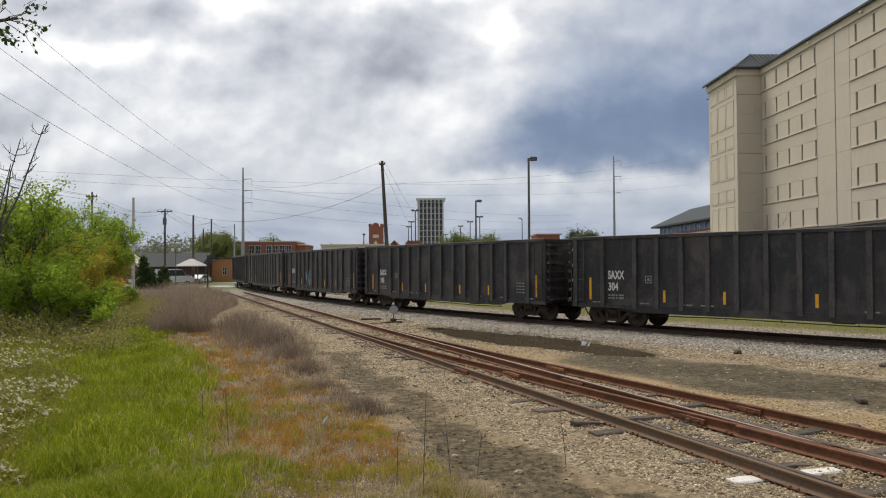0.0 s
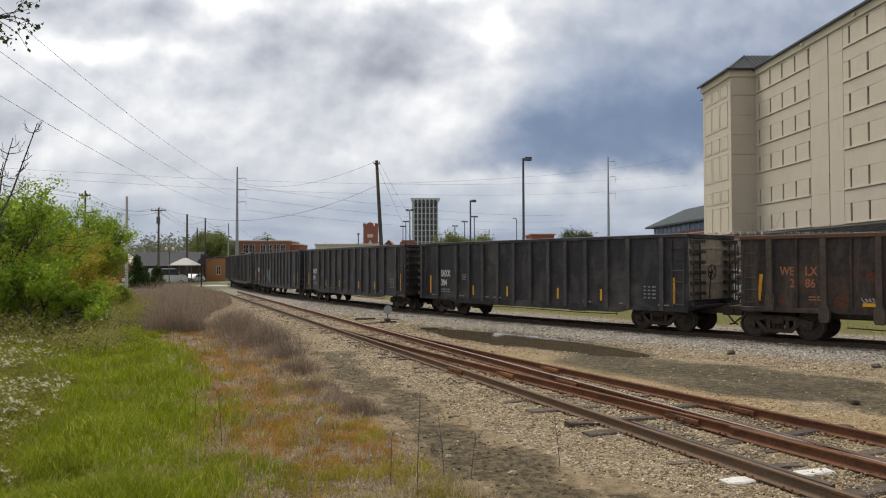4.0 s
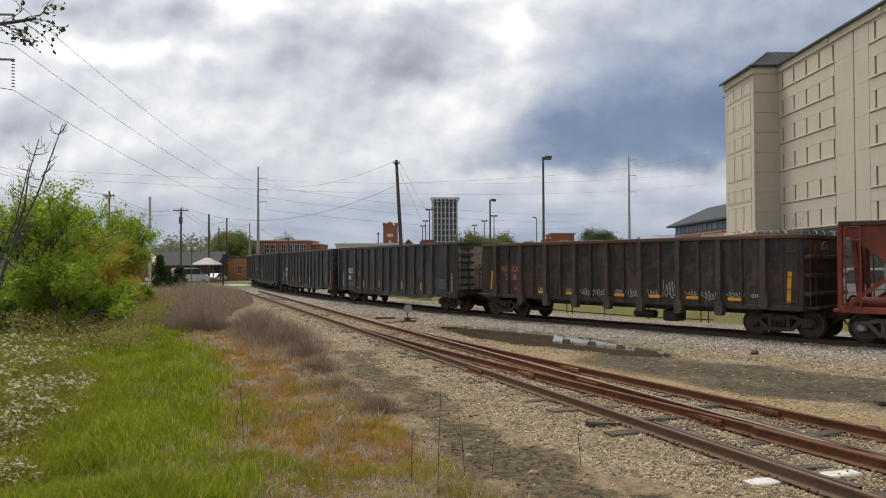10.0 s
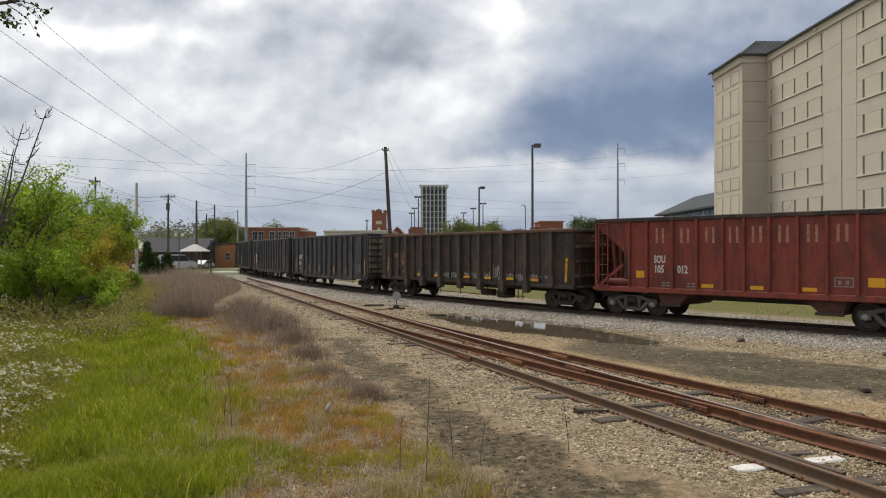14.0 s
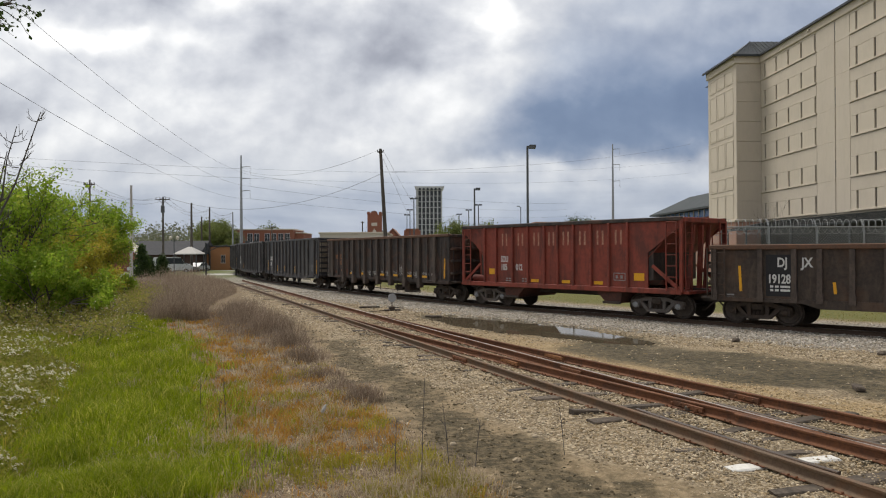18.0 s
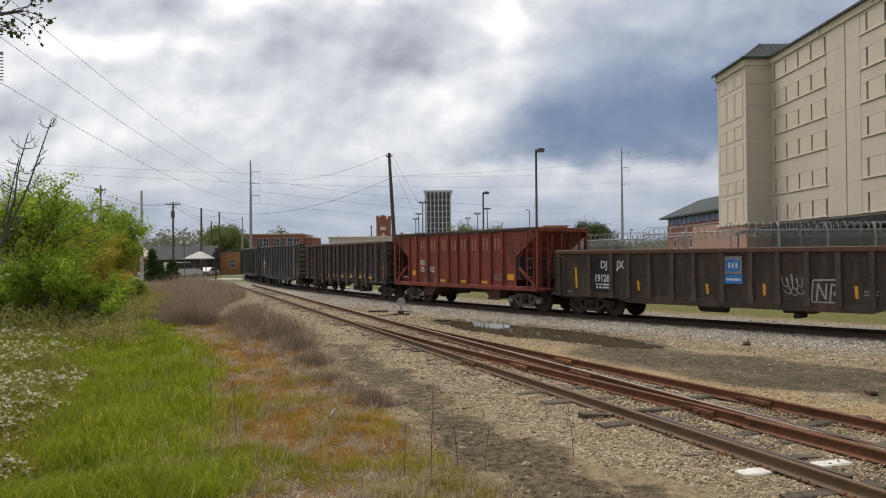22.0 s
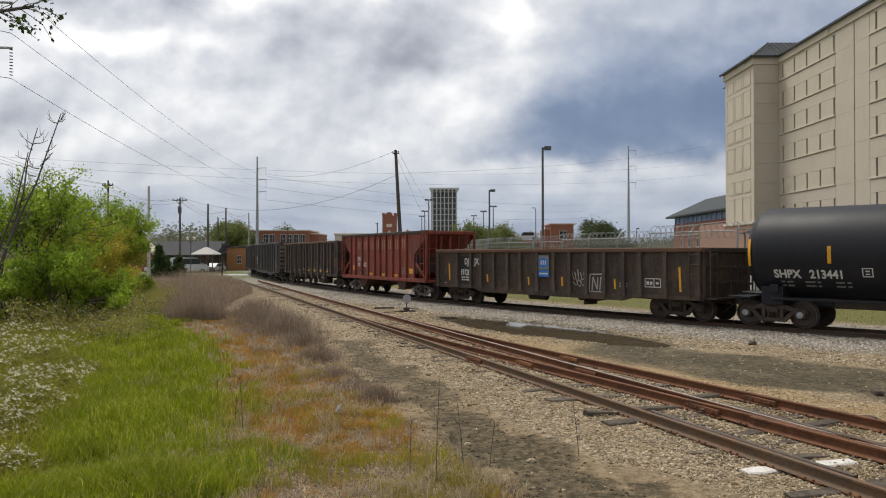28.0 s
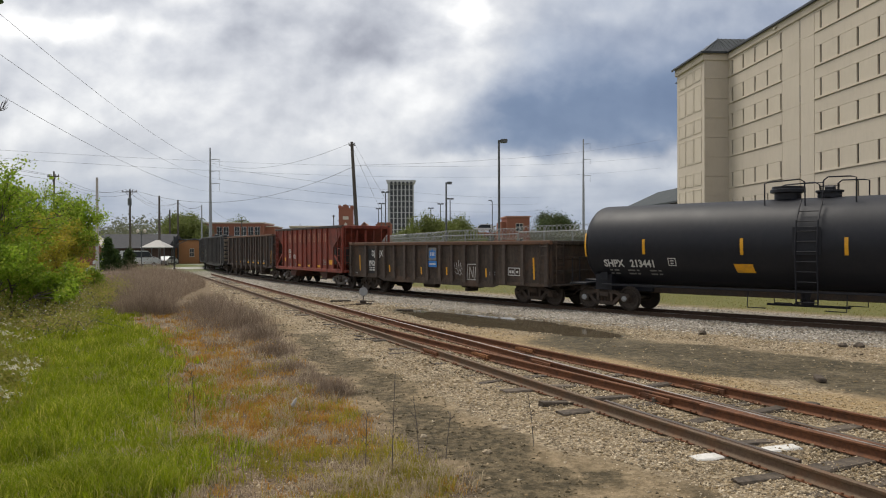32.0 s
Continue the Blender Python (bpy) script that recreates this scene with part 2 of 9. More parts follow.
def leafy(name, a, b_, c, rough=0.6, through=0.35):
    """Leaves and blades: each island takes its own tint, and light passes through."""
    m = bpy.data.materials.new(name)
    m.use_nodes = True
    t = m.node_tree
    b = t.nodes["Principled BSDF"]
    isl = t.nodes.new("ShaderNodeNewGeometry").outputs["Random Per Island"]
    col = blend(t, ramp01(t, isl, 0.0, 0.6), a, b_)
    col = blend(t, ramp01(t, isl, 0.65, 1.0), col, c)
    pos = t.nodes.new("ShaderNodeNewGeometry").outputs["Position"]
    n = noise_at(t, pos, 0.9, 3.0)
    col = blend(t, calc(t, "MULTIPLY", ramp01(t, n, 0.4, 0.65), 0.35), col, tuple(v * 0.55 for v in a))
    t.links.new(col, b.inputs["Base Color"])
    b.inputs["Roughness"].default_value = rough
    b.inputs["Specular IOR Level"].default_value = 0.25
    tr = t.nodes.new("ShaderNodeBsdfTranslucent")
    t.links.new(col, tr.inputs["Color"])
    mix = t.nodes.new("ShaderNodeMixShader")
    mix.inputs[0].default_value = through
    t.links.new(b.outputs[0], mix.inputs[1])
    t.links.new(tr.outputs[0], mix.inputs[2])
    t.links.new(mix.outputs[0], t.nodes["Material Output"].inputs[0])
    return m


M_BLACK = material("worn_black_paint", (0.013, 0.013, 0.017), (0.024, 0.024, 0.029), 9, 0.55, 0.8, 0.55, 0, 0.2, 0.006,
                   streaks=(0.060, 0.055, 0.053), streak_amount=0.5, stain=(0.115, 0.098, 0.086), stain_amount=0.55)
M_BLACK2 = material("faded_black_paint", (0.036, 0.034, 0.034), (0.055, 0.052, 0.050), 9, 0.7, 0.8, 0.65, 0, 0.2, 0.006,
                    streaks=(0.13, 0.112, 0.095), streak_amount=0.6, stain=(0.15, 0.12, 0.10), stain_amount=0.45)
M_BROWNBLACK = material("rust_worn_black_paint", (0.020, 0.018, 0.018), (0.040, 0.032, 0.028), 8, 0.9, 0.8, 0.68, 0, 0.3, 0.008,
                        streaks=(0.095, 0.070, 0.056), streak_amount=0.6, stain=(0.125, 0.058, 0.034), stain_amount=0.6)
M_DJ = material("dusty_dark_brown_paint", (0.032, 0.0235, 0.0185), (0.056, 0.040, 0.030), 8, 0.9, 0.8, 0.70, 0, 0.3, 0.008,
                streaks=(0.100, 0.072, 0.052), streak_amount=0.5, stain=(0.110, 0.056, 0.030), stain_amount=0.5)
M_PANELBLACK = material("fresh_black_panel", (0.010, 0.010, 0.012), (0.016, 0.016, 0.018), 9, 1.5, 0.6, 0.6, 0, 0.1, 0.002)
# posts paler than the sheets: the light they catch is painted in
M_LITPOST = material("lit_black_post", (0.042, 0.040, 0.041), (0.070, 0.064, 0.060), 9, 0.8, 0.8, 0.7, 0, 0.2, 0.006,
                      streaks=(0.12, 0.105, 0.092), streak_amount=0.5, stain=(0.020, 0.020, 0.022), stain_amount=0.5)
# brown cars' posts, likewise lightened in colour for caught light
M_TUBPOST = material("lit_brown_post", (0.056, 0.043, 0.036), (0.090, 0.066, 0.052), 9, 0.8, 0.8, 0.75, 0, 0.25, 0.006,
                     streaks=(0.13, 0.095, 0.070), streak_amount=0.5, stain=(0.028, 0.022, 0.020), stain_amount=0.5)
M_RIM = material("rusty_rim_steel", (0.125, 0.068, 0.042), (0.075, 0.045, 0.032), 14, 1.6, 0.8, 0.78, 0.1, 0.35, 0.006,
                 stain=(0.17, 0.082, 0.042), stain_amount=0.6)
M_RED = material("oxide_red_paint", (0.245, 0.047, 0.028), (0.175, 0.037, 0.023), 8, 0.6, 0.75, 0.62, 0, 0.25, 0.006,
                 streaks=(0.088, 0.027, 0.019), streak_amount=0.75, stain=(0.075, 0.027, 0.020), stain_amount=0.65)
M_TANK = material("matt_black_tank_paint", (0.0095, 0.0105, 0.0155), (0.013, 0.014, 0.019), 5, 0.6, 0.8, 0.52, 0, 0.06, 0.003,
                  streaks=(0.019, 0.019, 0.023), streak_amount=0.35, stain=(0.017, 0.017, 0.021), stain_amount=0.4, spec=0.3)
M_IRON = material("greasy_truck_iron", (0.040, 0.033, 0.028), (0.075, 0.055, 0.042), 18, 2.5, 0.8, 0.7, 0.2, 0.35, 0.006,
                  stain=(0.10, 0.062, 0.04), stain_amount=0.5)
M_IRONGREY = material("dusty_grey_truck_iron", (0.15, 0.14, 0.13), (0.09, 0.075, 0.065), 18, 2.5, 0.8, 0.75, 0.1, 0.35, 0.006,
                      stain=(0.12, 0.07, 0.045), stain_amount=0.5)
M_WHEEL = material("wheel_steel", (0.055, 0.045, 0.040), (0.10, 0.08, 0.065), 14, 3, 0.7, 0.55, 0.6, 0.25, 0.004)
# dusty tan, with light on the shaded car end added to the colour
M_ENDTAN = material("dusty_lit_tan_end_sheet", (0.40, 0.335, 0.255), (0.29, 0.24, 0.18), 8, 1.0, 0.7, 0.8, 0, 0.3, 0.006,
                    streaks=(0.14, 0.115, 0.088), streak_amount=0.6)
M_YELLOW = material("yellow_reflective_tape", (0.72, 0.36, 0.015), (0.6, 0.29, 0.015), 25, 4, 0.6, 0.45, 0, 0.1, 0.001,
                    stain=(0.25, 0.15, 0.05), stain_amount=0.35)
M_WHITE = material("worn_white_stencil", (0.62, 0.62, 0.60), (0.42, 0.41, 0.39), 30, 6, 0.7, 0.7, 0, 0.1, 0.001)
M_DIMWHITE = material("faded_grey_stencil", (0.26, 0.26, 0.25), (0.15, 0.15, 0.15), 30, 6, 0.8, 0.75, 0, 0.1, 0.001)
M_PEACH = material("faded_orange_stencil", (0.42, 0.17, 0.07), (0.16, 0.07, 0.04), 25, 8, 0.9, 0.75, 0, 0.1, 0.001)
M_FADEDLET = material("faded_cream_lettering", (0.43, 0.25, 0.165), (0.26, 0.085, 0.055), 12, 5, 0.9, 0.75, 0, 0.1, 0.001)
M_RUSTPATCH = material("red_primer_blotch", (0.14, 0.042, 0.022), (0.05, 0.028, 0.022), 14, 5, 0.95, 0.8, 0, 0.2, 0.002)
M_RUSTBAY = material("rusty_red_chute", (0.105, 0.036, 0.024), (0.055, 0.028, 0.020), 10, 1.5, 0.8, 0.78, 0, 0.3, 0.006,
                     stain=(0.030, 0.022, 0.018), stain_amount=0.7)
M_TAGWHITE = material("grey_white_spray_paint", (0.40, 0.39, 0.37), (0.26, 0.25, 0.235), 30, 6, 0.6, 0.75, 0, 0.1, 0.001)
M_TAGBLUE = material("pale_blue_spray_paint", (0.22, 0.40, 0.46), (0.12, 0.22, 0.27), 20, 5, 0.7, 0.75, 0, 0.1, 0.001)
M_BLUE = material("blue_placard", (0.03, 0.18, 0.52), (0.025, 0.14, 0.42), 20, 5, 0.5, 0.45, 0, 0.05, 0.001)
M_RAIL = material("rusted_rail_steel", (0.115, 0.047, 0.022), (0.185, 0.075, 0.031), 22, 2.4, 0.8, 0.75, 0.15, 0.4, 0.004,
                  stain=(0.055, 0.030, 0.020), stain_amount=0.65, world_space=True)
M_RAILBROWN = material("grey_brown_rail_steel", (0.135, 0.092, 0.057), (0.085, 0.050, 0.030), 22, 1.6, 0.7, 0.7, 0.1, 0.35, 0.004,
                       stain=(0.19, 0.088, 0.038), stain_amount=0.5, world_space=True)
M_RAILTOP = material("worn_rail_head", (0.17, 0.145, 0.125), (0.11, 0.075, 0.055), 30, 2, 0.7, 0.38, 0.7, 0.15, 0.001, world_space=True)
M_RAILBRIGHT = material("polished_rail_head", (0.60, 0.56, 0.51), (0.38, 0.30, 0.24), 14, 1.2, 0.7, 0.36, 0.8, 0.1, 0.001, world_space=True)
M_RAILDARK = material("dark_rail_steel", (0.060, 0.040, 0.028), (0.10, 0.060, 0.038), 20, 3, 0.8, 0.7, 0.2, 0.3, 0.003, world_space=True)
M_JOINT = material("bright_rust_joint_bar", (0.27, 0.12, 0.045), (0.15, 0.065, 0.03), 25, 5, 0.7, 0.8, 0.1, 0.4, 0.004)
M_TIE = material("weathered_creosote_tie", (0.058, 0.045, 0.034), (0.125, 0.098, 0.072), 12, 2.5, 0.85, 0.92, 0, 1.0, 0.02,
                 stain=(0.032, 0.027, 0.022), stain_amount=0.7, spread=0.6)
M_TIEWHITE = material("white_painted_tie", (0.62, 0.60, 0.56), (0.45, 0.43, 0.39), 14, 3, 0.6, 0.8, 0, 0.4, 0.006)
M_STUCCO = material("tan_precast_panel", (0.522, 0.460, 0.376), (0.473, 0.416, 0.339), 14, 0.25, 0.5, 0.88, 0, 0.15, 0.005,
                    stain=(0.440, 0.387, 0.316), stain_amount=0.45, streaks=(0.440, 0.387, 0.316), streak_amount=0.4, world_space=True)
M_STUCCOLIGHT = material("pale_tan_precast_panel", (0.533, 0.471, 0.380), (0.484, 0.427, 0.347), 14, 0.3, 0.5, 0.88, 0, 0.12, 0.004,
                         stain=(0.440, 0.387, 0.315), stain_amount=0.35, streaks=(0.451, 0.396, 0.319), streak_amount=0.35, world_space=True)
M_ROOF = material("dark_standing_seam_roof", (0.030, 0.034, 0.036), (0.05, 0.055, 0.056), 6, 0.6, 0.6, 0.5, 0.3, 0.1, 0.004, world_space=True)
M_SLOT = material("dark_slot_glass", (0.060, 0.055, 0.048), (0.085, 0.078, 0.068), 5, 1, 0.5, 0.3, 0, 0.02, 0.001)
M_BRICK = material("orange_red_brick", (0.280, 0.110, 0.069), (0.202, 0.081, 0.053), 22, 0.5, 0.8, 0.88, 0, 0.3, 0.006,
                   stain=(0.224, 0.112, 0.078), stain_amount=0.35, world_space=True)
M_BRICKPINK = material("pink_brown_brick", (0.389, 0.224, 0.165), (0.307, 0.171, 0.124), 22, 0.5, 0.8, 0.88, 0, 0.3, 0.006,
                       stain=(0.271, 0.165, 0.130), stain_amount=0.35, world_space=True)
M_BRICKDARK = material("dark_brown_brick", (0.085, 0.052, 0.040), (0.060, 0.040, 0.032), 22, 0.5, 0.8, 0.9, 0, 0.3, 0.006, world_space=True)
M_BRICKORANGE = material("orange_brick", (0.42, 0.20, 0.085), (0.34, 0.16, 0.07), 12, 0.4, 0.8, 0.88, 0, 0.2, 0.005, world_space=True)
M_STONE = material("pale_stone_trim", (0.55, 0.50, 0.43), (0.48, 0.43, 0.37), 12, 0.7, 0.6, 0.85, 0, 0.15, 0.004, world_space=True)
M_ROOFGREY = material("grey_shingle_roof", (0.040, 0.040, 0.044), (0.060, 0.060, 0.063), 3, 0.4, 0.7, 0.9, 0, 0.4, 0.02, world_space=True)
M_ROOFBLUE = material("blue_grey_metal_roof", (0.052, 0.060, 0.064), (0.070, 0.078, 0.082), 3, 0.4, 0.6, 0.8, 0.0, 0.1, 0.01, world_space=True, spec=0.2)
M_TOWERDARK = material("dark_tower_glass", (0.030, 0.034, 0.042), (0.045, 0.05, 0.058), 0.5, 0.1, 0.6, 0.3, 0, 0.02, 0.001, world_space=True)
M_TOWERRIB = material("pale_concrete_rib", (0.46, 0.46, 0.46), (0.40, 0.40, 0.40), 1.0, 0.1, 0.6, 0.85, 0, 0.05, 0.002, world_space=True)
M_POLEWOOD = material("weathered_pole_wood", (0.10, 0.085, 0.072), (0.065, 0.055, 0.047), 9, 1.2, 0.8, 0.9, 0, 0.5, 0.01,
                      streaks=(0.16, 0.14, 0.12), streak_amount=0.5)
M_GALV = material("galvanised_steel", (0.33, 0.34, 0.35), (0.26, 0.27, 0.28), 20, 2, 0.6, 0.55, 0.4, 0.1, 0.002)
M_GREYPOLE = material("dark_grey_pole_paint", (0.11, 0.115, 0.12), (0.085, 0.09, 0.095), 15, 2, 0.6, 0.6, 0.2, 0.1, 0.002)
M_WIRE = material("dark_cable", (0.12, 0.12, 0.125), (0.09, 0.09, 0.09), 20, 2, 0.5, 0.6, 0.2, 0.05, 0.001)
M_PORC = material("dark_porcelain_insulator", (0.06, 0.05, 0.045), (0.09, 0.08, 0.07), 20, 2, 0.5, 0.35, 0, 0.05, 0.001)
M_BARK = material("grey_brown_bark", (0.115, 0.095, 0.078), (0.06, 0.05, 0.042), 12, 2, 0.8, 0.92, 0, 0.8, 0.02, world_space=True)
M_TWIG = material("bare_grey_twig", (0.11, 0.095, 0.085), (0.065, 0.055, 0.05), 12, 2, 0.7, 0.92, 0, 0.4, 0.01, world_space=True)
M_LEAF = leafy("fresh_green_leaf", (0.200, 0.320, 0.024), (0.290, 0.410, 0.038), (0.43, 0.47, 0.075), 0.5, 0.6)
M_LEAFYELLOW = leafy("yellow_green_leaf", (0.33, 0.31, 0.030), (0.42, 0.37, 0.042), (0.50, 0.37, 0.065), 0.55, 0.55)
M_LEAFDARK = leafy("dark_green_leaf", (0.028, 0.055, 0.014), (0.05, 0.085, 0.02), (0.085, 0.12, 0.03))
M_LEAFROUND = leafy("dull_green_leaf", (0.06, 0.085, 0.03), (0.085, 0.115, 0.04), (0.12, 0.14, 0.055))
M_LEAFSPRING = leafy("spring_green_far_leaf", (0.13, 0.165, 0.045), (0.18, 0.21, 0.055), (0.23, 0.245, 0.08))
# distance haze is mixed into these pale leaf tints
M_LEAFFAR = leafy("haze_tinted_far_leaf", (0.15, 0.165, 0.105), (0.19, 0.20, 0.13), (0.23, 0.225, 0.15))
M_BRAMBLE = leafy("olive_bramble_leaf", (0.26, 0.27, 0.050), (0.36, 0.34, 0.075), (0.47, 0.34, 0.16), 0.6, 0.5)
M_GRASS = leafy("bright_green_grass", (0.155, 0.205, 0.006), (0.290, 0.350, 0.013), (0.54, 0.49, 0.11), 0.5, 0.5)
M_FLOWERLEAF = leafy("olive_flower_leaf", (0.18, 0.19, 0.030), (0.27, 0.27, 0.045), (0.36, 0.30, 0.09), 0.6, 0.45)
M_WEEDGREEN = leafy("olive_green_weed", (0.27, 0.255, 0.022), (0.36, 0.315, 0.032), (0.46, 0.34, 0.065), 0.6, 0.45)
M_DRYGRASS = leafy("straw_dry_grass", (0.44, 0.355, 0.235), (0.54, 0.45, 0.31), (0.34, 0.25, 0.16), 0.8, 0.3)
M_ORANGEWEED = leafy("orange_turning_weed", (0.42, 0.200, 0.040), (0.47, 0.27, 0.055), (0.40, 0.31, 0.090), 0.8, 0.35)
M_BRUSH = leafy("brown_dead_brush", (0.185, 0.138, 0.102), (0.29, 0.222, 0.165), (0.45, 0.36, 0.27), 0.9, 0.3)
M_DRYCANE = leafy("pale_dry_cane", (0.30, 0.23, 0.165), (0.42, 0.335, 0.245), (0.16, 0.115, 0.085), 0.85, 0.25)
M_PETAL = leafy("white_flower_petal", (0.64, 0.60, 0.45), (0.72, 0.69, 0.55), (0.50, 0.46, 0.30), 0.6, 0.3)
M_CONCRETE = material("pale_concrete", (0.46, 0.44, 0.41), (0.38, 0.365, 0.34), 12, 0.8, 0.6, 0.88, 0, 0.2, 0.005, world_space=True)
M_WHITEPAINT = material("white_vehicle_paint", (0.58, 0.59, 0.60), (0.50, 0.51, 0.52), 3, 0.8, 0.4, 0.4, 0, 0.02, 0.001, spec=0.25)
M_LAWN = leafy("thin_yellow_lawn", (0.20, 0.20, 0.045), (0.28, 0.25, 0.070), (0.35, 0.26, 0.11), 0.6, 0.4)
M_GREYPAINT = material("grey_vehicle_paint", (0.20, 0.21, 0.22), (0.17, 0.18, 0.19), 3, 0.8, 0.4, 0.3, 0.2, 0.02, 0.001)
M_GLASS = material("dark_window_glass", (0.030, 0.036, 0.044), (0.045, 0.05, 0.058), 3, 0.6, 0.4, 0.3, 0, 0.01, 0.001, spec=0.2)
M_BLUEGLASS = material("blue_window_band", (0.05, 0.13, 0.33), (0.04, 0.10, 0.25), 3, 0.6, 0.5, 0.3, 0, 0.01, 0.001, world_space=True)
M_RUBBER = material("tyre_rubber", (0.02, 0.02, 0.02), (0.03, 0.03, 0.03), 30, 4, 0.5, 0.85, 0, 0.2, 0.002)


def stone_mix(name, dark, light, tint):
    """Loose stones: every island its own value between dark and light."""
    m = bpy.data.materials.new(name)
    m.use_nodes = True
    t = m.node_tree
    b = t.nodes["Principled BSDF"]
    geo = t.nodes.new("ShaderNodeNewGeometry")
    isl = geo.outputs["Random Per Island"]
    col = blend(t, calc(t, "POWER", isl, 1.1), dark, light)
    col = blend(t, calc(t, "MULTIPLY", ramp01(t, calc(t, "FRACT", calc(t, "MULTIPLY", isl, 17.3)), 0.5, 0.8), 0.6), col, tint)
    col = blend(t, calc(t, "MULTIPLY", ramp01(t, noise_at(t, geo.outputs["Position"], 1.1, 4), 0.45, 0.62), 0.35), col, tuple(v * 0.6 for v in tint))
    t.links.new(col, b.inputs["Base Color"])
    b.inputs["Roughness"].default_value = 0.9
    b.inputs["Specular IOR Level"].default_value = 0.25
    return m


M_STONES = stone_mix("mixed_gravel_stone", (0.075, 0.056, 0.036), (0.62, 0.52, 0.375), (0.31, 0.22, 0.11))
M_STONESTAN = stone_mix("yellow_tan_gravel", (0.13, 0.090, 0.048), (0.56, 0.44, 0.27), (0.40, 0.275, 0.125))
M_CLOD = stone_mix("dark_mud_clod", (0.040, 0.032, 0.018), (0.150, 0.118, 0.070), (0.085, 0.064, 0.034))
M_BALLAST = stone_mix("grey_ballast_stone", (0.095, 0.082, 0.066), (0.62, 0.575, 0.51), (0.31, 0.255, 0.18))

# ---- mesh tools ----


class Shape:
    """Collects faces; becomes one mesh."""

    def __init__(self):
        self.v, self.f = [], []

    def add(self, verts, faces):
        n = len(self.v)
        self.v.extend([tuple(p) for p in verts])
        self.f.extend([tuple(i + n for i in q) for q in faces])
        return self

    def box(self, x0, x1, y0, y1, z0, z1, m=None):
        p = [(x, y, z) for z in (z0, z1) for x, y in ((x0, y0), (x1, y0), (x1, y1), (x0, y1))]
        if m is not None:
            p = [m @ Vector(q) for q in p]
        return self.add(p, [(3, 2, 1, 0), (4, 5, 6, 7), (0, 1, 5, 4), (1, 2, 6, 5), (2, 3, 7, 6), (3, 0, 4, 7)])

    def soft(self, x0, x1, y0, y1, z0, z1, c=0.01, m=None):
        """A box with chamfered edges."""
        cx, cy, cz = (x0 + x1) / 2, (y0 + y1) / 2, (z0 + z1) / 2
        hx, hy, hz = abs(x1 - x0) / 2, abs(y1 - y0) / 2, abs(z1 - z0) / 2
        c = min(c, hx * 0.45, hy * 0.45, hz * 0.45)
        pts, idx = [], {}
        for sx in (-1, 1):
            for sy in (-1, 1):
                for sz in (-1, 1):
                    for k in range(3):
                        q = [hx, hy, hz]
                        for j in range(3):
                            if j != k:
                                q[j] -= c
                        idx[sx, sy, sz, k] = len(pts)
                        pts.append(Vector((cx + sx * q[0], cy + sy * q[1], cz + sz * q[2])))
        faces = []
        for k in range(3):
            a, b = [j for j in range(3) if j != k]
            for s in (-1, 1):
                quad = []
                for sa, sb in ((-1, -1), (1, -1), (1, 1), (-1, 1)):
                    key = [0, 0, 0]
                    key[k], key[a], key[b] = s, sa, sb
                    quad.append(idx[key[0], key[1], key[2], k])
                faces.append(quad)
        for k in range(3):
            a, b = [j for j in range(3) if j != k]
            for sa in (-1, 1):
                for sb in (-1, 1):
                    lo, hi = [0, 0, 0], [0, 0, 0]
                    lo[k], hi[k] = -1, 1
                    lo[a] = hi[a] = sa
                    lo[b] = hi[b] = sb
                    faces.append([idx[(*lo, a)], idx[(*hi, a)], idx[(*hi, b)], idx[(*lo, b)]])
        for sx in (-1, 1):
            for sy in (-1, 1):
                for sz in (-1, 1):
                    faces.append([idx[sx, sy, sz, 0], idx[sx, sy, sz, 1], idx[sx, sy, sz, 2]])
        centre = Vector((cx, cy, cz))
        fixed = []
        for q in faces:
            n = (pts[q[1]] - pts[q[0]]).cross(pts[q[2]] - pts[q[0]])
            mid = sum((pts[i] for i in q), Vector()) / len(q) - centre
            fixed.append(q if n.dot(mid) > 0 else q[::-1])
        if m is not None:
            pts = [m @ p for p in pts]
        return self.add(pts, fixed)

    def tube(self, path, radii, seg=8, caps=True):
        """A round bar along a path."""
        path = [Vector(p) for p in path]
        if isinstance(radii, (int, float)):
            radii = [radii] * len(path)
        n0 = len(self.v)
        up = Vector((0, 0, 1))
        side = None
        for i, p in enumerate(path):
            d = (path[min(i + 1, len(path) - 1)] - path[max(i - 1, 0)]).normalized()
            if side is None:
                side = d.cross(up if abs(d.z) < 0.9 else Vector((1, 0, 0))).normalized()
            else:
                side = (side - d * side.dot(d)).normalized()
            top = side.cross(d)
            for k in range(seg):
                a = 2 * math.pi * k / seg
                self.v.append(tuple(p + (side * math.cos(a) + top * math.sin(a)) * radii[i]))
        for i in range(len(path) - 1):
            for k in range(seg):
                a, b = n0 + i * seg + k, n0 + i * seg + (k + 1) % seg
                self.f.append((a, a + seg, b + seg, b))
        if caps:
            self.f.append(tuple(n0 + k for k in range(seg)))
            self.f.append(tuple(n0 + (len(path) - 1) * seg + k for k in reversed(range(seg))))
        return self

    def beam(self, a, b, w, h, side=(0, 1, 0)):
        """A square bar from a to b: w along side, h across."""
        a, b, s = Vector(a), Vector(b), Vector(side).normalized()
        d = (b - a).normalized()
        u = d.cross(s).normalized()
        p = [e + s * (w / 2 * i) + u * (h / 2 * j) for e in (a, b) for i, j in ((-1, -1), (1, -1), (1, 1), (-1, 1))]
        return self.add(p, [(3, 2, 1, 0), (4, 5, 6, 7), (0, 1, 5, 4), (1, 2, 6, 5), (2, 3, 7, 6), (3, 0, 4, 7)])

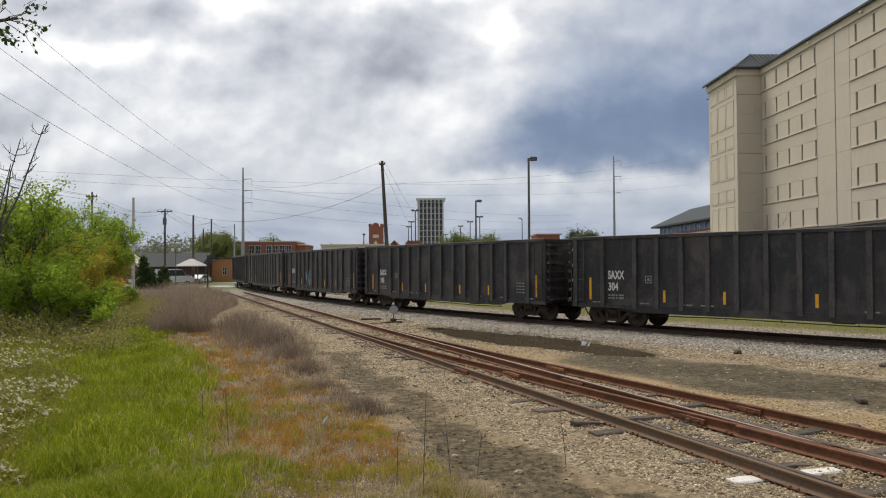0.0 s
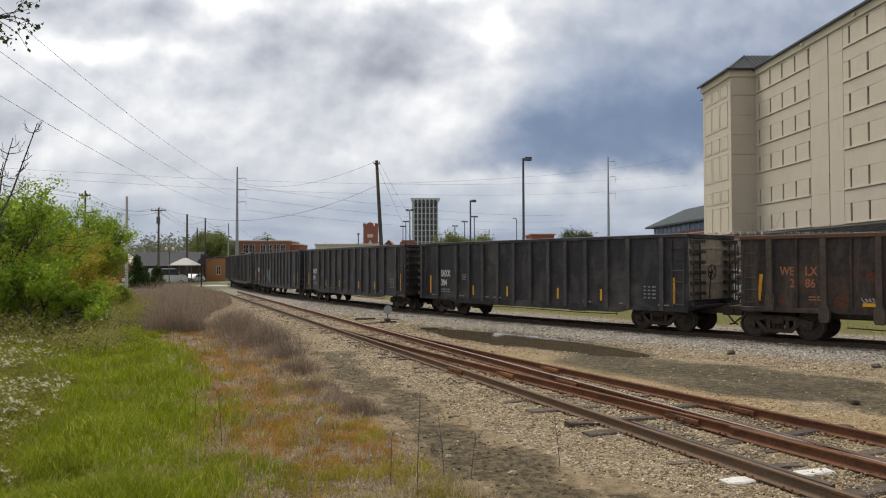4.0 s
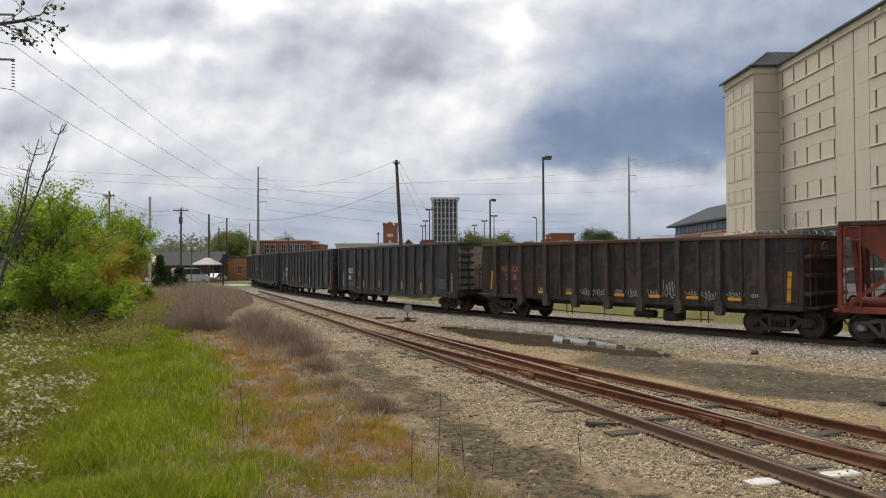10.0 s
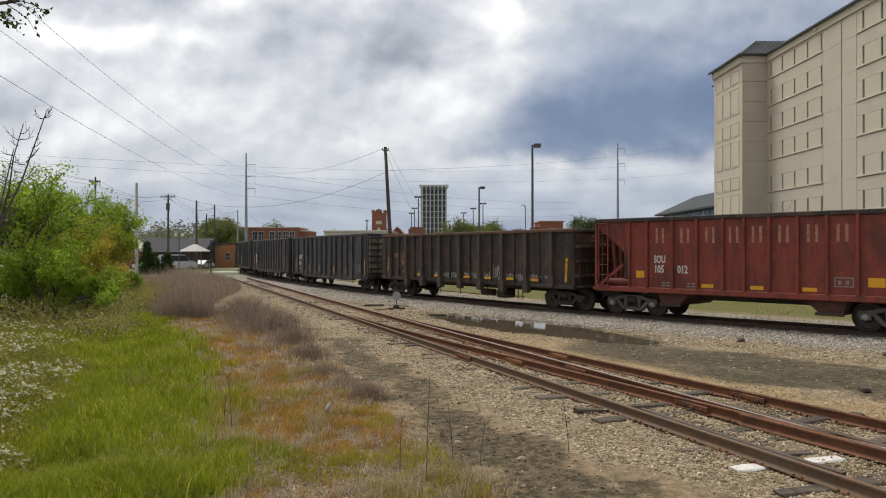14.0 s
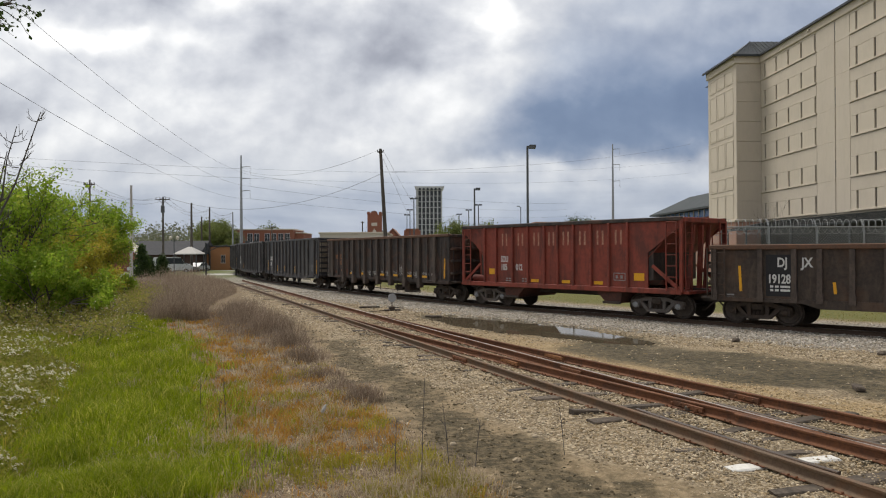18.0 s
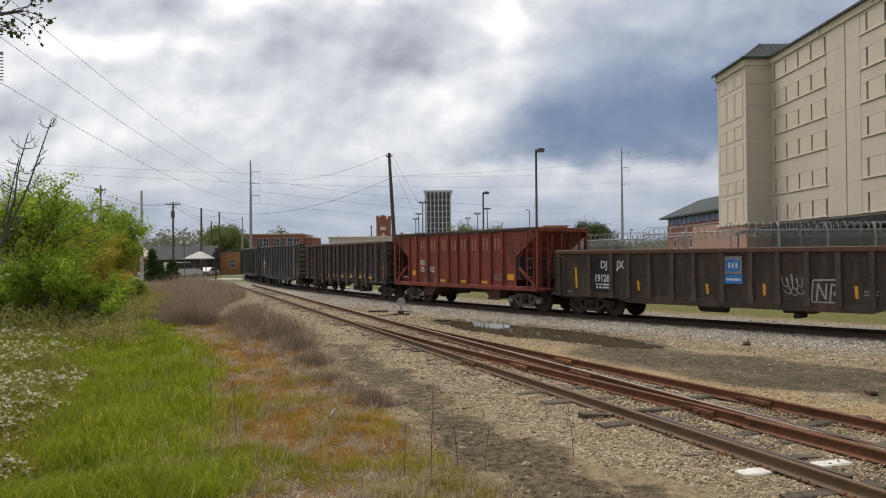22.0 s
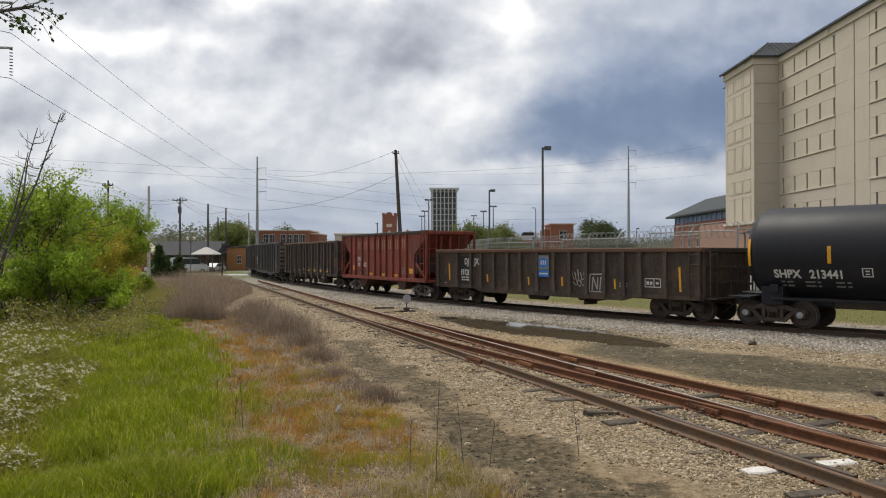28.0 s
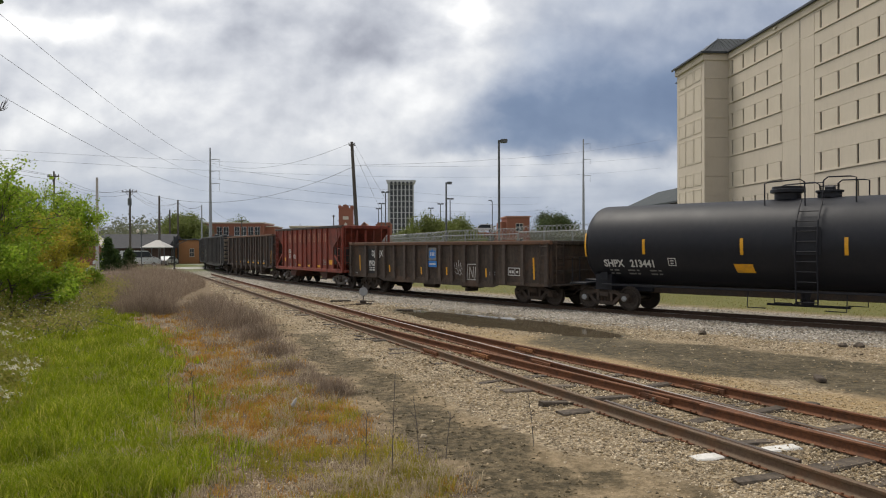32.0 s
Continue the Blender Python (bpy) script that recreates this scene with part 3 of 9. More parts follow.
    def slab(self, outline, y0, y1):
        """An outline in x and z, given thickness along y."""
        n = len(outline)
        area = sum(outline[i][0] * outline[(i + 1) % n][1] - outline[(i + 1) % n][0] * outline[i][1] for i in range(n))
        if area < 0:
            outline = outline[::-1]
        p = [(x, y, z) for y in (y0, y1) for x, z in outline]
        return self.add(p, [tuple(range(n)), tuple(range(2 * n - 1, n - 1, -1))] + [((i + 1) % n, i, i + n, (i + 1) % n + n) for i in range(n)])

    def lathe(self, profile, axis="y", seg=24, centre=(0, 0, 0)):
        """Turns (along, radius) pairs about an axis."""
        c = Vector(centre)
        n0 = len(self.v)
        for along, r in profile:
            for k in range(seg):
                a = 2 * math.pi * k / seg
                u, w = r * math.cos(a), r * math.sin(a)
                q = {"x": (along, u, w), "y": (w, along, u), "z": (u, w, along)}[axis]
                self.v.append(tuple(c + Vector(q)))
        for i in range(len(profile) - 1):
            for k in range(seg):
                a, b = n0 + i * seg + k, n0 + i * seg + (k + 1) % seg
                self.f.append((a, b, b + seg, a + seg))
        self.f.append(tuple(n0 + k for k in reversed(range(seg))))
        self.f.append(tuple(n0 + (len(profile) - 1) * seg + k for k in range(seg)))
        return self

    def mesh(self, name, mat, smooth=False):
        me = bpy.data.meshes.new(name)
        me.from_pydata(self.v, [], self.f)
        me.materials.append(mat)
        if smooth:
            me.polygons.foreach_set("use_smooth", [True] * len(me.polygons))
            me.set_sharp_from_angle(angle=radians(40))
        me.update()
        return me


def part(name, shape, mat, parent, label="", at=None, smooth=False):
    me = shape if isinstance(shape, bpy.types.Mesh) else shape.mesh(name, mat, smooth)
    ob = new(name, me)
    ob.parent = parent
    if at is not None:
        ob.matrix_basis = at
    if label:
        ob["label"] = label
    return ob


def thing(name, label, category, group="", kind="", at=None):
    ob = new(name)
    ob.empty_display_size = 0.2
    if at is not None:
        ob.matrix_basis = at
    return tagged(ob, label, category, group, kind)


def solid(name, shape, mat, label, category="", group="", kind="", at=None, smooth=False):
    ob = new(name, shape if isinstance(shape, bpy.types.Mesh) else shape.mesh(name, mat, smooth))
    if at is not None:
        ob.matrix_basis = at
    return tagged(ob, label, category, group, kind)


def letters(text, size, mat, name="lettering", wide=1.0, depth=0.004, bold=0.0):
    """Writing as a mesh: left edge at x = 0, reading along x, upright in y."""
    cu = bpy.data.curves.new(name, "FONT")
    cu.body, cu.size, cu.extrude, cu.offset = text, size, depth / 2, bold
    cu.resolution_u = 3
    ob = bpy.data.objects.new(name, cu)
    scene.collection.objects.link(ob)
    me = bpy.data.meshes.new_from_object(ob.evaluated_get(bpy.context.evaluated_depsgraph_get()))
    bpy.data.objects.remove(ob)
    for v in me.vertices:
        v.co.x *= wide
    me.materials.clear()
    me.materials.append(mat)
    return me


def quads_mesh(name, verts, size, mat):
    """A mesh of loose polygons with the same number of corners each, from an array."""
    verts = np.asarray(verts, dtype=np.float32).reshape(-1, 3)
    n = len(verts) // size
    me = bpy.data.meshes.new(name)
    me.vertices.add(len(verts))
    me.vertices.foreach_set("co", verts.ravel())
    me.loops.add(len(verts))
    me.loops.foreach_set("vertex_index", np.arange(len(verts), dtype=np.int32))
    me.polygons.add(n)
    me.polygons.foreach_set("loop_start", np.arange(n, dtype=np.int32) * size)
    me.materials.append(mat)
    me.update(calc_edges=True)
    return me


rng = np.random.default_rng(7)

# ---- plan of the tracks ----
ARC_X, ARC_Y, ARC_R = 123.48, 126.62, 150.8
GAUGE = 1.505 / 2
# the main line: its bend, per metre along the train's way
LINE_S = np.arange(-80, 160.01, 0.5)
_bend = np.interp(LINE_S, [-25, 5, 25, 45, 65, 85], [0.00353, 0.00709, 0.01069, 0.00218, 0.00503, 0.00513])
_turned = np.concatenate([[0], np.cumsum((_bend[1:] + _bend[:-1]) * 0.25)])
_start = int(np.argmin(abs(LINE_S)))
LINE_H = radians(135.758) - (_turned - _turned[_start])
LINE_X = np.concatenate([[0], np.cumsum(np.cos((LINE_H[1:] + LINE_H[:-1]) / 2) * 0.5)])
LINE_Y = np.concatenate([[0], np.cumsum(np.sin((LINE_H[1:] + LINE_H[:-1]) / 2) * 0.5)])
LINE_X = LINE_X - LINE_X[_start] + 16.82
LINE_Y = LINE_Y - LINE_Y[_start] + 19.95


def arc_point(s, out=0.0):
    """On the main line, s metres along the train's way, out towards the camera side."""
    h = float(np.interp(s, LINE_S, LINE_H))
    return float(np.interp(s, LINE_S, LINE_X)) - out * math.sin(h), float(np.interp(s, LINE_S, LINE_Y)) + out * math.cos(h)


def arc_heading(s):
    return math.degrees(float(np.interp(s, LINE_S, LINE_H)))


def siding_x(y):
    """West rail of the siding."""
    return 7.66 - 0.39 * y


def turnout_shift(y):
    if y > 34.4:
        return 0.0
    return 0.095 * (34.4 - y) ** 2 / 32 if y > 18.4 else 0.095 * (26.4 - y)


def zone(xs, ys):
    """A boundary on the ground: x as a function of y."""
    return lambda y: np.interp(y, ys, xs)


EDGE_GRASS = zone([-2.5, -2.9, -3.7, -4.9, -7.0, -11.0, -21.2, -40], [0, 8.6, 11.4, 15.3, 20.7, 29.5, 51, 100])
EDGE_ORANGE = zone([1.5, 0.4, -0.6, -1.6, -3.3, -6.1, -15.1, -30], [0, 8.5, 10.9, 13.9, 19.4, 26.9, 58.3, 100])
EDGE_DIRT_L = zone([1.6, 0.0, -1.3, -3.1, -5.1, -8.0], [0, 8.5, 12.9, 19.4, 26.8, 36])
MUD_LINE = zone([1.55, 1.15, -0.1, -1.9, -3.6], [8.0, 9.45, 12.7, 18.5, 24.0])
EDGE_DIRT_R = zone([6.2, 3.1, 2.0, 1.0, -0.1, -1.9, -4.3, -7.9], [0, 8.4, 9.6, 11.9, 15.1, 19.3, 26.8, 36])


def smooth01(v):
    v = np.clip(v, 0, 1)
    return v * v * (3 - 2 * v)


def wave(x, y, scale, seed=0):
    """Soft cheap noise from sums of sines, about -1 to 1."""
    r = np.random.default_rng(seed)
    out = 0
    for k in range(7):
        a, f, p = r.uniform(0, 6.28), scale * (1 + 0.55 * k), r.uniform(0, 6.28)
        out = out + np.sin((x * math.cos(a) + y * math.sin(a)) * f + p + 1.3 * np.sin((y * math.cos(a) - x * math.sin(a)) * f * 0.7 + p)) / (1 + 0.5 * k)
    return out / 2.6


def main_distance(x, y):
    way = np.unwrap(np.arctan2(LINE_Y - ARC_Y, LINE_X - ARC_X))
    shift = np.hypot(LINE_X - ARC_X, LINE_Y - ARC_Y) - ARC_R
    a = np.mod(np.arctan2(y - ARC_Y, x - ARC_X) - way[-1] + 0.2, 2 * np.pi) + way[-1] - 0.2
    return np.hypot(x - ARC_X, y - ARC_Y) - ARC_R - np.interp(a, way[::-1], shift[::-1])


PUDDLE = (3.4, 26.3)


def puddle_field(x, y):
    """Below 1 inside the puddle."""
    u = (x - PUDDLE[0]) * 0.53 - (y - PUDDLE[1]) * 0.85
    w = (x - PUDDLE[0]) * 0.85 + (y - PUDDLE[1]) * 0.53
    return (u / 5.7) ** 2 + ((w + 0.25 + 0.25 * wave(x, y, 0.9, 5)) / 1.55) ** 2 + 0.2 * wave(x, y, 1.4, 3)


def ground_height(x, y):
    z = -0.19 + 0.018 * wave(x, y, 1.1, 1) + 0.010 * wave(x, y, 3.7, 2)
    d = main_distance(x, y)
    z = z + 0.05 * smooth01((3.0 - np.abs(d)) / 1.2)
    z = z + 0.8 * smooth01((4.2 - np.hypot(x, y)) / 2.2)
    bank = smooth01((EDGE_GRASS(y) - 2.0 - x) / 7.0) * smooth01((70 - y) / 30)
    z = z + 0.45 * bank + 0.06 * bank * wave(x, y, 0.8, 9)
    z = z - 0.07 * smooth01((1.25 - puddle_field(x, y)) / 0.5)
    z = z - 0.10 * smooth01((np.hypot(x, y) - 120) / 200)
    return z


def make_ground():
    rings = np.concatenate([[0.0, 0.3], 1.2 * 1.028 ** np.arange(0, 283)])
    front = np.radians(np.arange(-42, 42.01, 0.3))
    rest = np.radians(np.arange(46, 314.1, 4.0))
    ang = np.concatenate([front, rest])
    A, R = np.meshgrid(ang, rings)
    x, y = R * np.sin(A), R * np.cos(A)
    z = ground_height(x, y)
    nr, na = x.shape
    verts = np.stack([x, y, z], -1).reshape(-1, 3)
    i = np.arange(nr - 1)[:, None] * na
    j = np.arange(na)[None, :]
    k = (j + 1) % na
    quads = np.stack([i + j, i + k, i + na + k, i + na + j], -1).reshape(-1, 4)
    me = bpy.data.meshes.new("ground")
    me.vertices.add(len(verts))
    me.vertices.foreach_set("co", verts.astype(np.float32).ravel())
    me.loops.add(quads.size)
    me.loops.foreach_set("vertex_index", quads.astype(np.int32).ravel())
    me.polygons.add(len(quads))
    me.polygons.foreach_set("loop_start", np.arange(len(quads), dtype=np.int32) * 4)
    me.polygons.foreach_set("use_smooth", [True] * len(quads))
    x, y = verts[:, 0], verts[:, 1]
    j1, j2 = 0.35 * wave(x, y, 1.6, 11), 0.5 * wave(x, y, 0.7, 12)
    d = main_distance(x, y)
    weights = {
        "w_grass": smooth01((EDGE_GRASS(y) - x + j2) / 0.8 + 0.5) * (y > -30) * smooth01((62 - y) / 20),
        "w_weeds": smooth01((EDGE_ORANGE(y) - x + j1) / 0.7 + 0.5) * smooth01((70 - y) / 20),
        "w_dirt": smooth01((x - EDGE_DIRT_L(y) + j1) / 0.5 + 0.5) * smooth01((EDGE_DIRT_R(y) - x + j1) / 0.6 + 0.5) * smooth01((38 - y) / 8),
        "w_mud": smooth01((0.52 + 0.02 * y + 0.5 * smooth01((12.5 - y) / 2.5) - np.abs(x - MUD_LINE(y)) + 1.5 * j1 + 0.5 * wave(x, y, 3.1, 17)) / 0.7) * smooth01((27 - y) / 6),
        "w_tan": smooth01((x - (siding_x(y) + 1.7 + np.maximum(0, 0.095 * (26.4 - y)))) / 0.4) * smooth01((siding_x(y) + 4.6 + np.maximum(0, 0.095 * (26.4 - y)) - x + 2 * j2) / 1.2) * smooth01((27 - y) / 7),
        "w_ballast": smooth01((4.2 - np.abs(d) + j1) / 0.9 + 0.5),
        "w_wet": smooth01((1.7 - ((x - 8.0) * 0.60 - (y - 16.0) * 0.8) ** 2 / 40 - ((x - 8.0) * 0.8 + (y - 16.0) * 0.6 + 1.3 * j2) ** 2 / 4.6) / 0.9) + smooth01((1.9 - puddle_field(x, y)) / 0.8),
        "w_lawn": smooth01((-d - 4.6 + j1) / 1.0) * smooth01((140 - np.hypot(x, y)) / 60),
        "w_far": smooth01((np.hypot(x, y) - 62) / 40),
    }
    for key, w in weights.items():
        me.attributes.new(key, "FLOAT", "POINT").data.foreach_set("value", np.clip(w, 0, 1).astype(np.float32))
    me.update(calc_edges=True)
    m = bpy.data.materials.new("yard_ground")
    m.use_nodes = True
    t = m.node_tree
    b = t.nodes["Principled BSDF"]
    pos = t.nodes.new("ShaderNodeNewGeometry").outputs["Position"]

    def weight(key):
        n = t.nodes.new("ShaderNodeAttribute")
        n.attribute_name = key
        return n.outputs["Fac"]

    grit = noise_at(t, pos, 38, 4, 0.7)
    peb = t.nodes.new("ShaderNodeTexVoronoi")
    peb.inputs["Scale"].default_value = 22
    t.links.new(pos, peb.inputs["Vector"])
    patch = noise_at(t, pos, 0.8, 6, 0.65, 0.5)
    fine = noise_at(t, pos, 6, 6, 0.7)
    pebble = blend(t, ramp01(t, peb.outputs["Color"], 0.2, 0.8), (0.13, 0.098, 0.062), (0.42, 0.34, 0.225))
    gravel = blend(t, calc(t, "MULTIPLY", ramp01(t, patch, 0.4, 0.62), 0.55), pebble, (0.30, 0.225, 0.135))
    gravel = blend(t, calc(t, "MULTIPLY", ramp01(t, fine, 0.5, 0.7), 0.6), gravel, (0.085, 0.066, 0.045))
    gravel = blend(t, calc(t, "MULTIPLY", ramp01(t, noise_at(t, pos, 1.9, 7, 0.7, 0.8), 0.5, 0.62), 0.55), gravel, (0.13, 0.098, 0.06))
    stone = blend(t, ramp01(t, peb.outputs["Color"], 0.15, 0.85), (0.125, 0.110, 0.090), (0.39, 0.355, 0.30))
    col = blend(t, weight("w_ballast"), gravel, stone)
    dirt = blend(t, ramp01(t, fine, 0.35, 0.65), (0.165, 0.123, 0.070), (0.31, 0.235, 0.142))
    dirt = blend(t, calc(t, "MULTIPLY", ramp01(t, patch, 0.52, 0.64), 0.8), dirt, (0.060, 0.046, 0.026))
    col = blend(t, calc(t, "MULTIPLY", weight("w_dirt"), ramp01(t, calc(t, "ADD", fine, weight("w_dirt")), 0.7, 1.1)), col, dirt)
    mud = blend(t, ramp01(t, fine, 0.4, 0.62), (0.052, 0.042, 0.023), (0.150, 0.115, 0.066))
    col = blend(t, calc(t, "MULTIPLY", calc(t, "MULTIPLY", weight("w_mud"), 0.92), ramp01(t, calc(t, "ADD", calc(t, "MULTIPLY", weight("w_mud"), 0.5), patch), 0.64, 0.88)), col, mud)
    col = blend(t, calc(t, "MULTIPLY", weight("w_tan"), calc(t, "MULTIPLY", ramp01(t, fine, 0.3, 0.6), 0.75)), col, (0.37, 0.262, 0.130))
    wet = blend(t, ramp01(t, fine, 0.4, 0.6), (0.040, 0.034, 0.020), (0.115, 0.090, 0.050))
    wetf = calc(t, "MULTIPLY", weight("w_wet"), ramp01(t, calc(t, "ADD", calc(t, "MULTIPLY", patch, 0.7), calc(t, "MULTIPLY", weight("w_wet"), 0.6)), 0.62, 1.0))
    col = blend(t, wetf, col, wet)
    lawn = blend(t, ramp01(t, fine, 0.35, 0.65), (0.10, 0.11, 0.03), (0.17, 0.155, 0.055))
    col = blend(t, weight("w_lawn"), col, lawn)
    weeds = blend(t, ramp01(t, fine, 0.35, 0.65), (0.115, 0.082, 0.048), (0.25, 0.180, 0.105))
    weeds = blend(t, calc(t, "MULTIPLY", ramp01(t, patch, 0.45, 0.6), 0.7), weeds, (0.20, 0.155, 0.105))
    col = blend(t, weight("w_weeds"), col, weeds)
    grass = blend(t, ramp01(t, fine, 0.3, 0.7), (0.060, 0.072, 0.014), (0.115, 0.125, 0.030))
    col = blend(t, weight("w_grass"), col, grass)
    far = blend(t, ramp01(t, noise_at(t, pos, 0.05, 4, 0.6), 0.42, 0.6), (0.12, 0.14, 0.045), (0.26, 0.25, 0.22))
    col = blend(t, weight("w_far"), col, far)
    t.links.new(col, b.inputs["Base Color"])
    t.links.new(calc(t, "SUBTRACT", 0.93, calc(t, "MULTIPLY", wetf, 0.12)), b.inputs["Roughness"])
    b.inputs["Specular IOR Level"].default_value = 0.25
    bp = t.nodes.new("ShaderNodeBump")
    bp.inputs["Strength"].default_value, bp.inputs["Distance"].default_value = 0.8, 0.035
    t.links.new(calc(t, "ADD", calc(t, "MULTIPLY", peb.outputs["Distance"], -0.9), calc(t, "ADD", grit, fine)), bp.inputs["Height"])
    t.links.new(bp.outputs[0], b.inputs["Normal"])
    me.materials.append(m)
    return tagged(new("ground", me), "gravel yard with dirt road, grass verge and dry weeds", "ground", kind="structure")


make_ground()


def make_puddle():
    ring = []
    for k in range(96):
        a = 2 * math.pi * k / 96
        dx, dy = math.cos(a), math.sin(a)
        r = 0.05
        while r < 9 and puddle_field(PUDDLE[0] + dx * r, PUDDLE[1] + dy * r) < 1.0:
            r += 0.04
        ring.append((PUDDLE[0] + dx * r, PUDDLE[1] + dy * r, -0.228))
    s = Shape().add([(*PUDDLE, -0.228)] + ring, [(0, 1 + k, 1 + (k + 1) % 96) for k in range(96)])
    m = bpy.data.materials.new("muddy_water")
    m.use_nodes = True
    t = m.node_tree
    b = t.nodes["Principled BSDF"]
    pos = t.nodes.new("ShaderNodeNewGeometry").outputs["Position"]
    t.links.new(blend(t, noise_at(t, pos, 1.5, 4), (0.07, 0.056, 0.036), (0.115, 0.092, 0.06)), b.inputs["Base Color"])
    b.inputs["Roughness"].default_value = 0.03
    b.inputs["IOR"].default_value = 1.33
    bp = t.nodes.new("ShaderNodeBump")
    bp.inputs["Strength"].default_value, bp.inputs["Distance"].default_value = 0.05, 0.01
    t.links.new(noise_at(t, pos, 7, 2), bp.inputs["Height"])
    t.links.new(bp.outputs[0], b.inputs["Normal"])
    solid("water", s, m, "shallow muddy rainwater puddle on the gravel", "puddle", kind="structure")


make_puddle()

# ---- rails, ties, switch ----
RAIL = [(-0.07, -0.168), (0.07, -0.168), (0.07, -0.156), (0.02, -0.138), (0.012, -0.125), (0.012, -0.05), (0.034, -0.036), (0.036, -0.008), (0.026, 0.0),
        (-0.026, 0.0), (-0.036, -0.008), (-0.034, -0.036), (-0.012, -0.05), (-0.012, -0.125), (-0.02, -0.138), (-0.07, -0.156)]


def rail_mesh(path, mat, top):
    """Sweeps the rail section along a path on the level; the running surface is a second material."""
    s = Shape()
    n = len(RAIL)
    tops = []
    for i, (x, y) in enumerate(path):
        ax, ay = path[max(i - 1, 0)]
        bx, by = path[min(i + 1, len(path) - 1)]
        d = math.hypot(bx - ax, by - ay)
        nx, ny = (by - ay) / d, -(bx - ax) / d
        s.v.extend([(x + nx * u, y + ny * u, w) for u, w in RAIL])
    for i in range(len(path) - 1):
        for k in range(n):
            a, b = i * n + k, i * n + (k + 1) % n
            s.f.append((a, a + n, b + n, b))
            tops.append(k == 8)
    s.f += [tuple(range(n)), tuple(range((len(path) - 1) * n, len(path) * n))[::-1]]
    tops += [False, False]
    me = s.mesh("rail", mat)
    me.materials.append(top)
    me.polygons.foreach_set("material_index", [1 if v else 0 for v in tops])
    return me


def straight(fx, y0, y1, step=1.0):
    return [(fx(y), y) for y in np.arange(y0, y1 + 0.001, step)]


def tie_mesh(length, name="tie"):
    s = Shape()
    n = 7
    for k in range(n + 1):
        x = -length / 2 + length * k / n + (rng.normal(0, 0.08) if k in (0, n) else 0)
        a, b, c = rng.normal(0, 0.022), rng.normal(0, 0.022), rng.normal(0, 0.013)
        s.v += [(x, -0.115 + a, -0.335), (x + rng.normal(0, 0.02), 0.115 + b, -0.335), (x, 0.115 + b, -0.185), (x, 0.095 + b, -0.168 + c), (x + rng.normal(0, 0.02), -0.095 + a, -0.168 + c), (x, -0.115 + a, -0.185)]
    for k in range(n):
        for j in range(6):
            i, m = k * 6 + j, k * 6 + (j + 1) % 6
            s.f.append((i, i + 6, m + 6, m))
    s.f += [tuple(range(6)), tuple(range(n * 6 + 5, n * 6 - 1, -1))]
    return s.mesh(name, M_TIE)


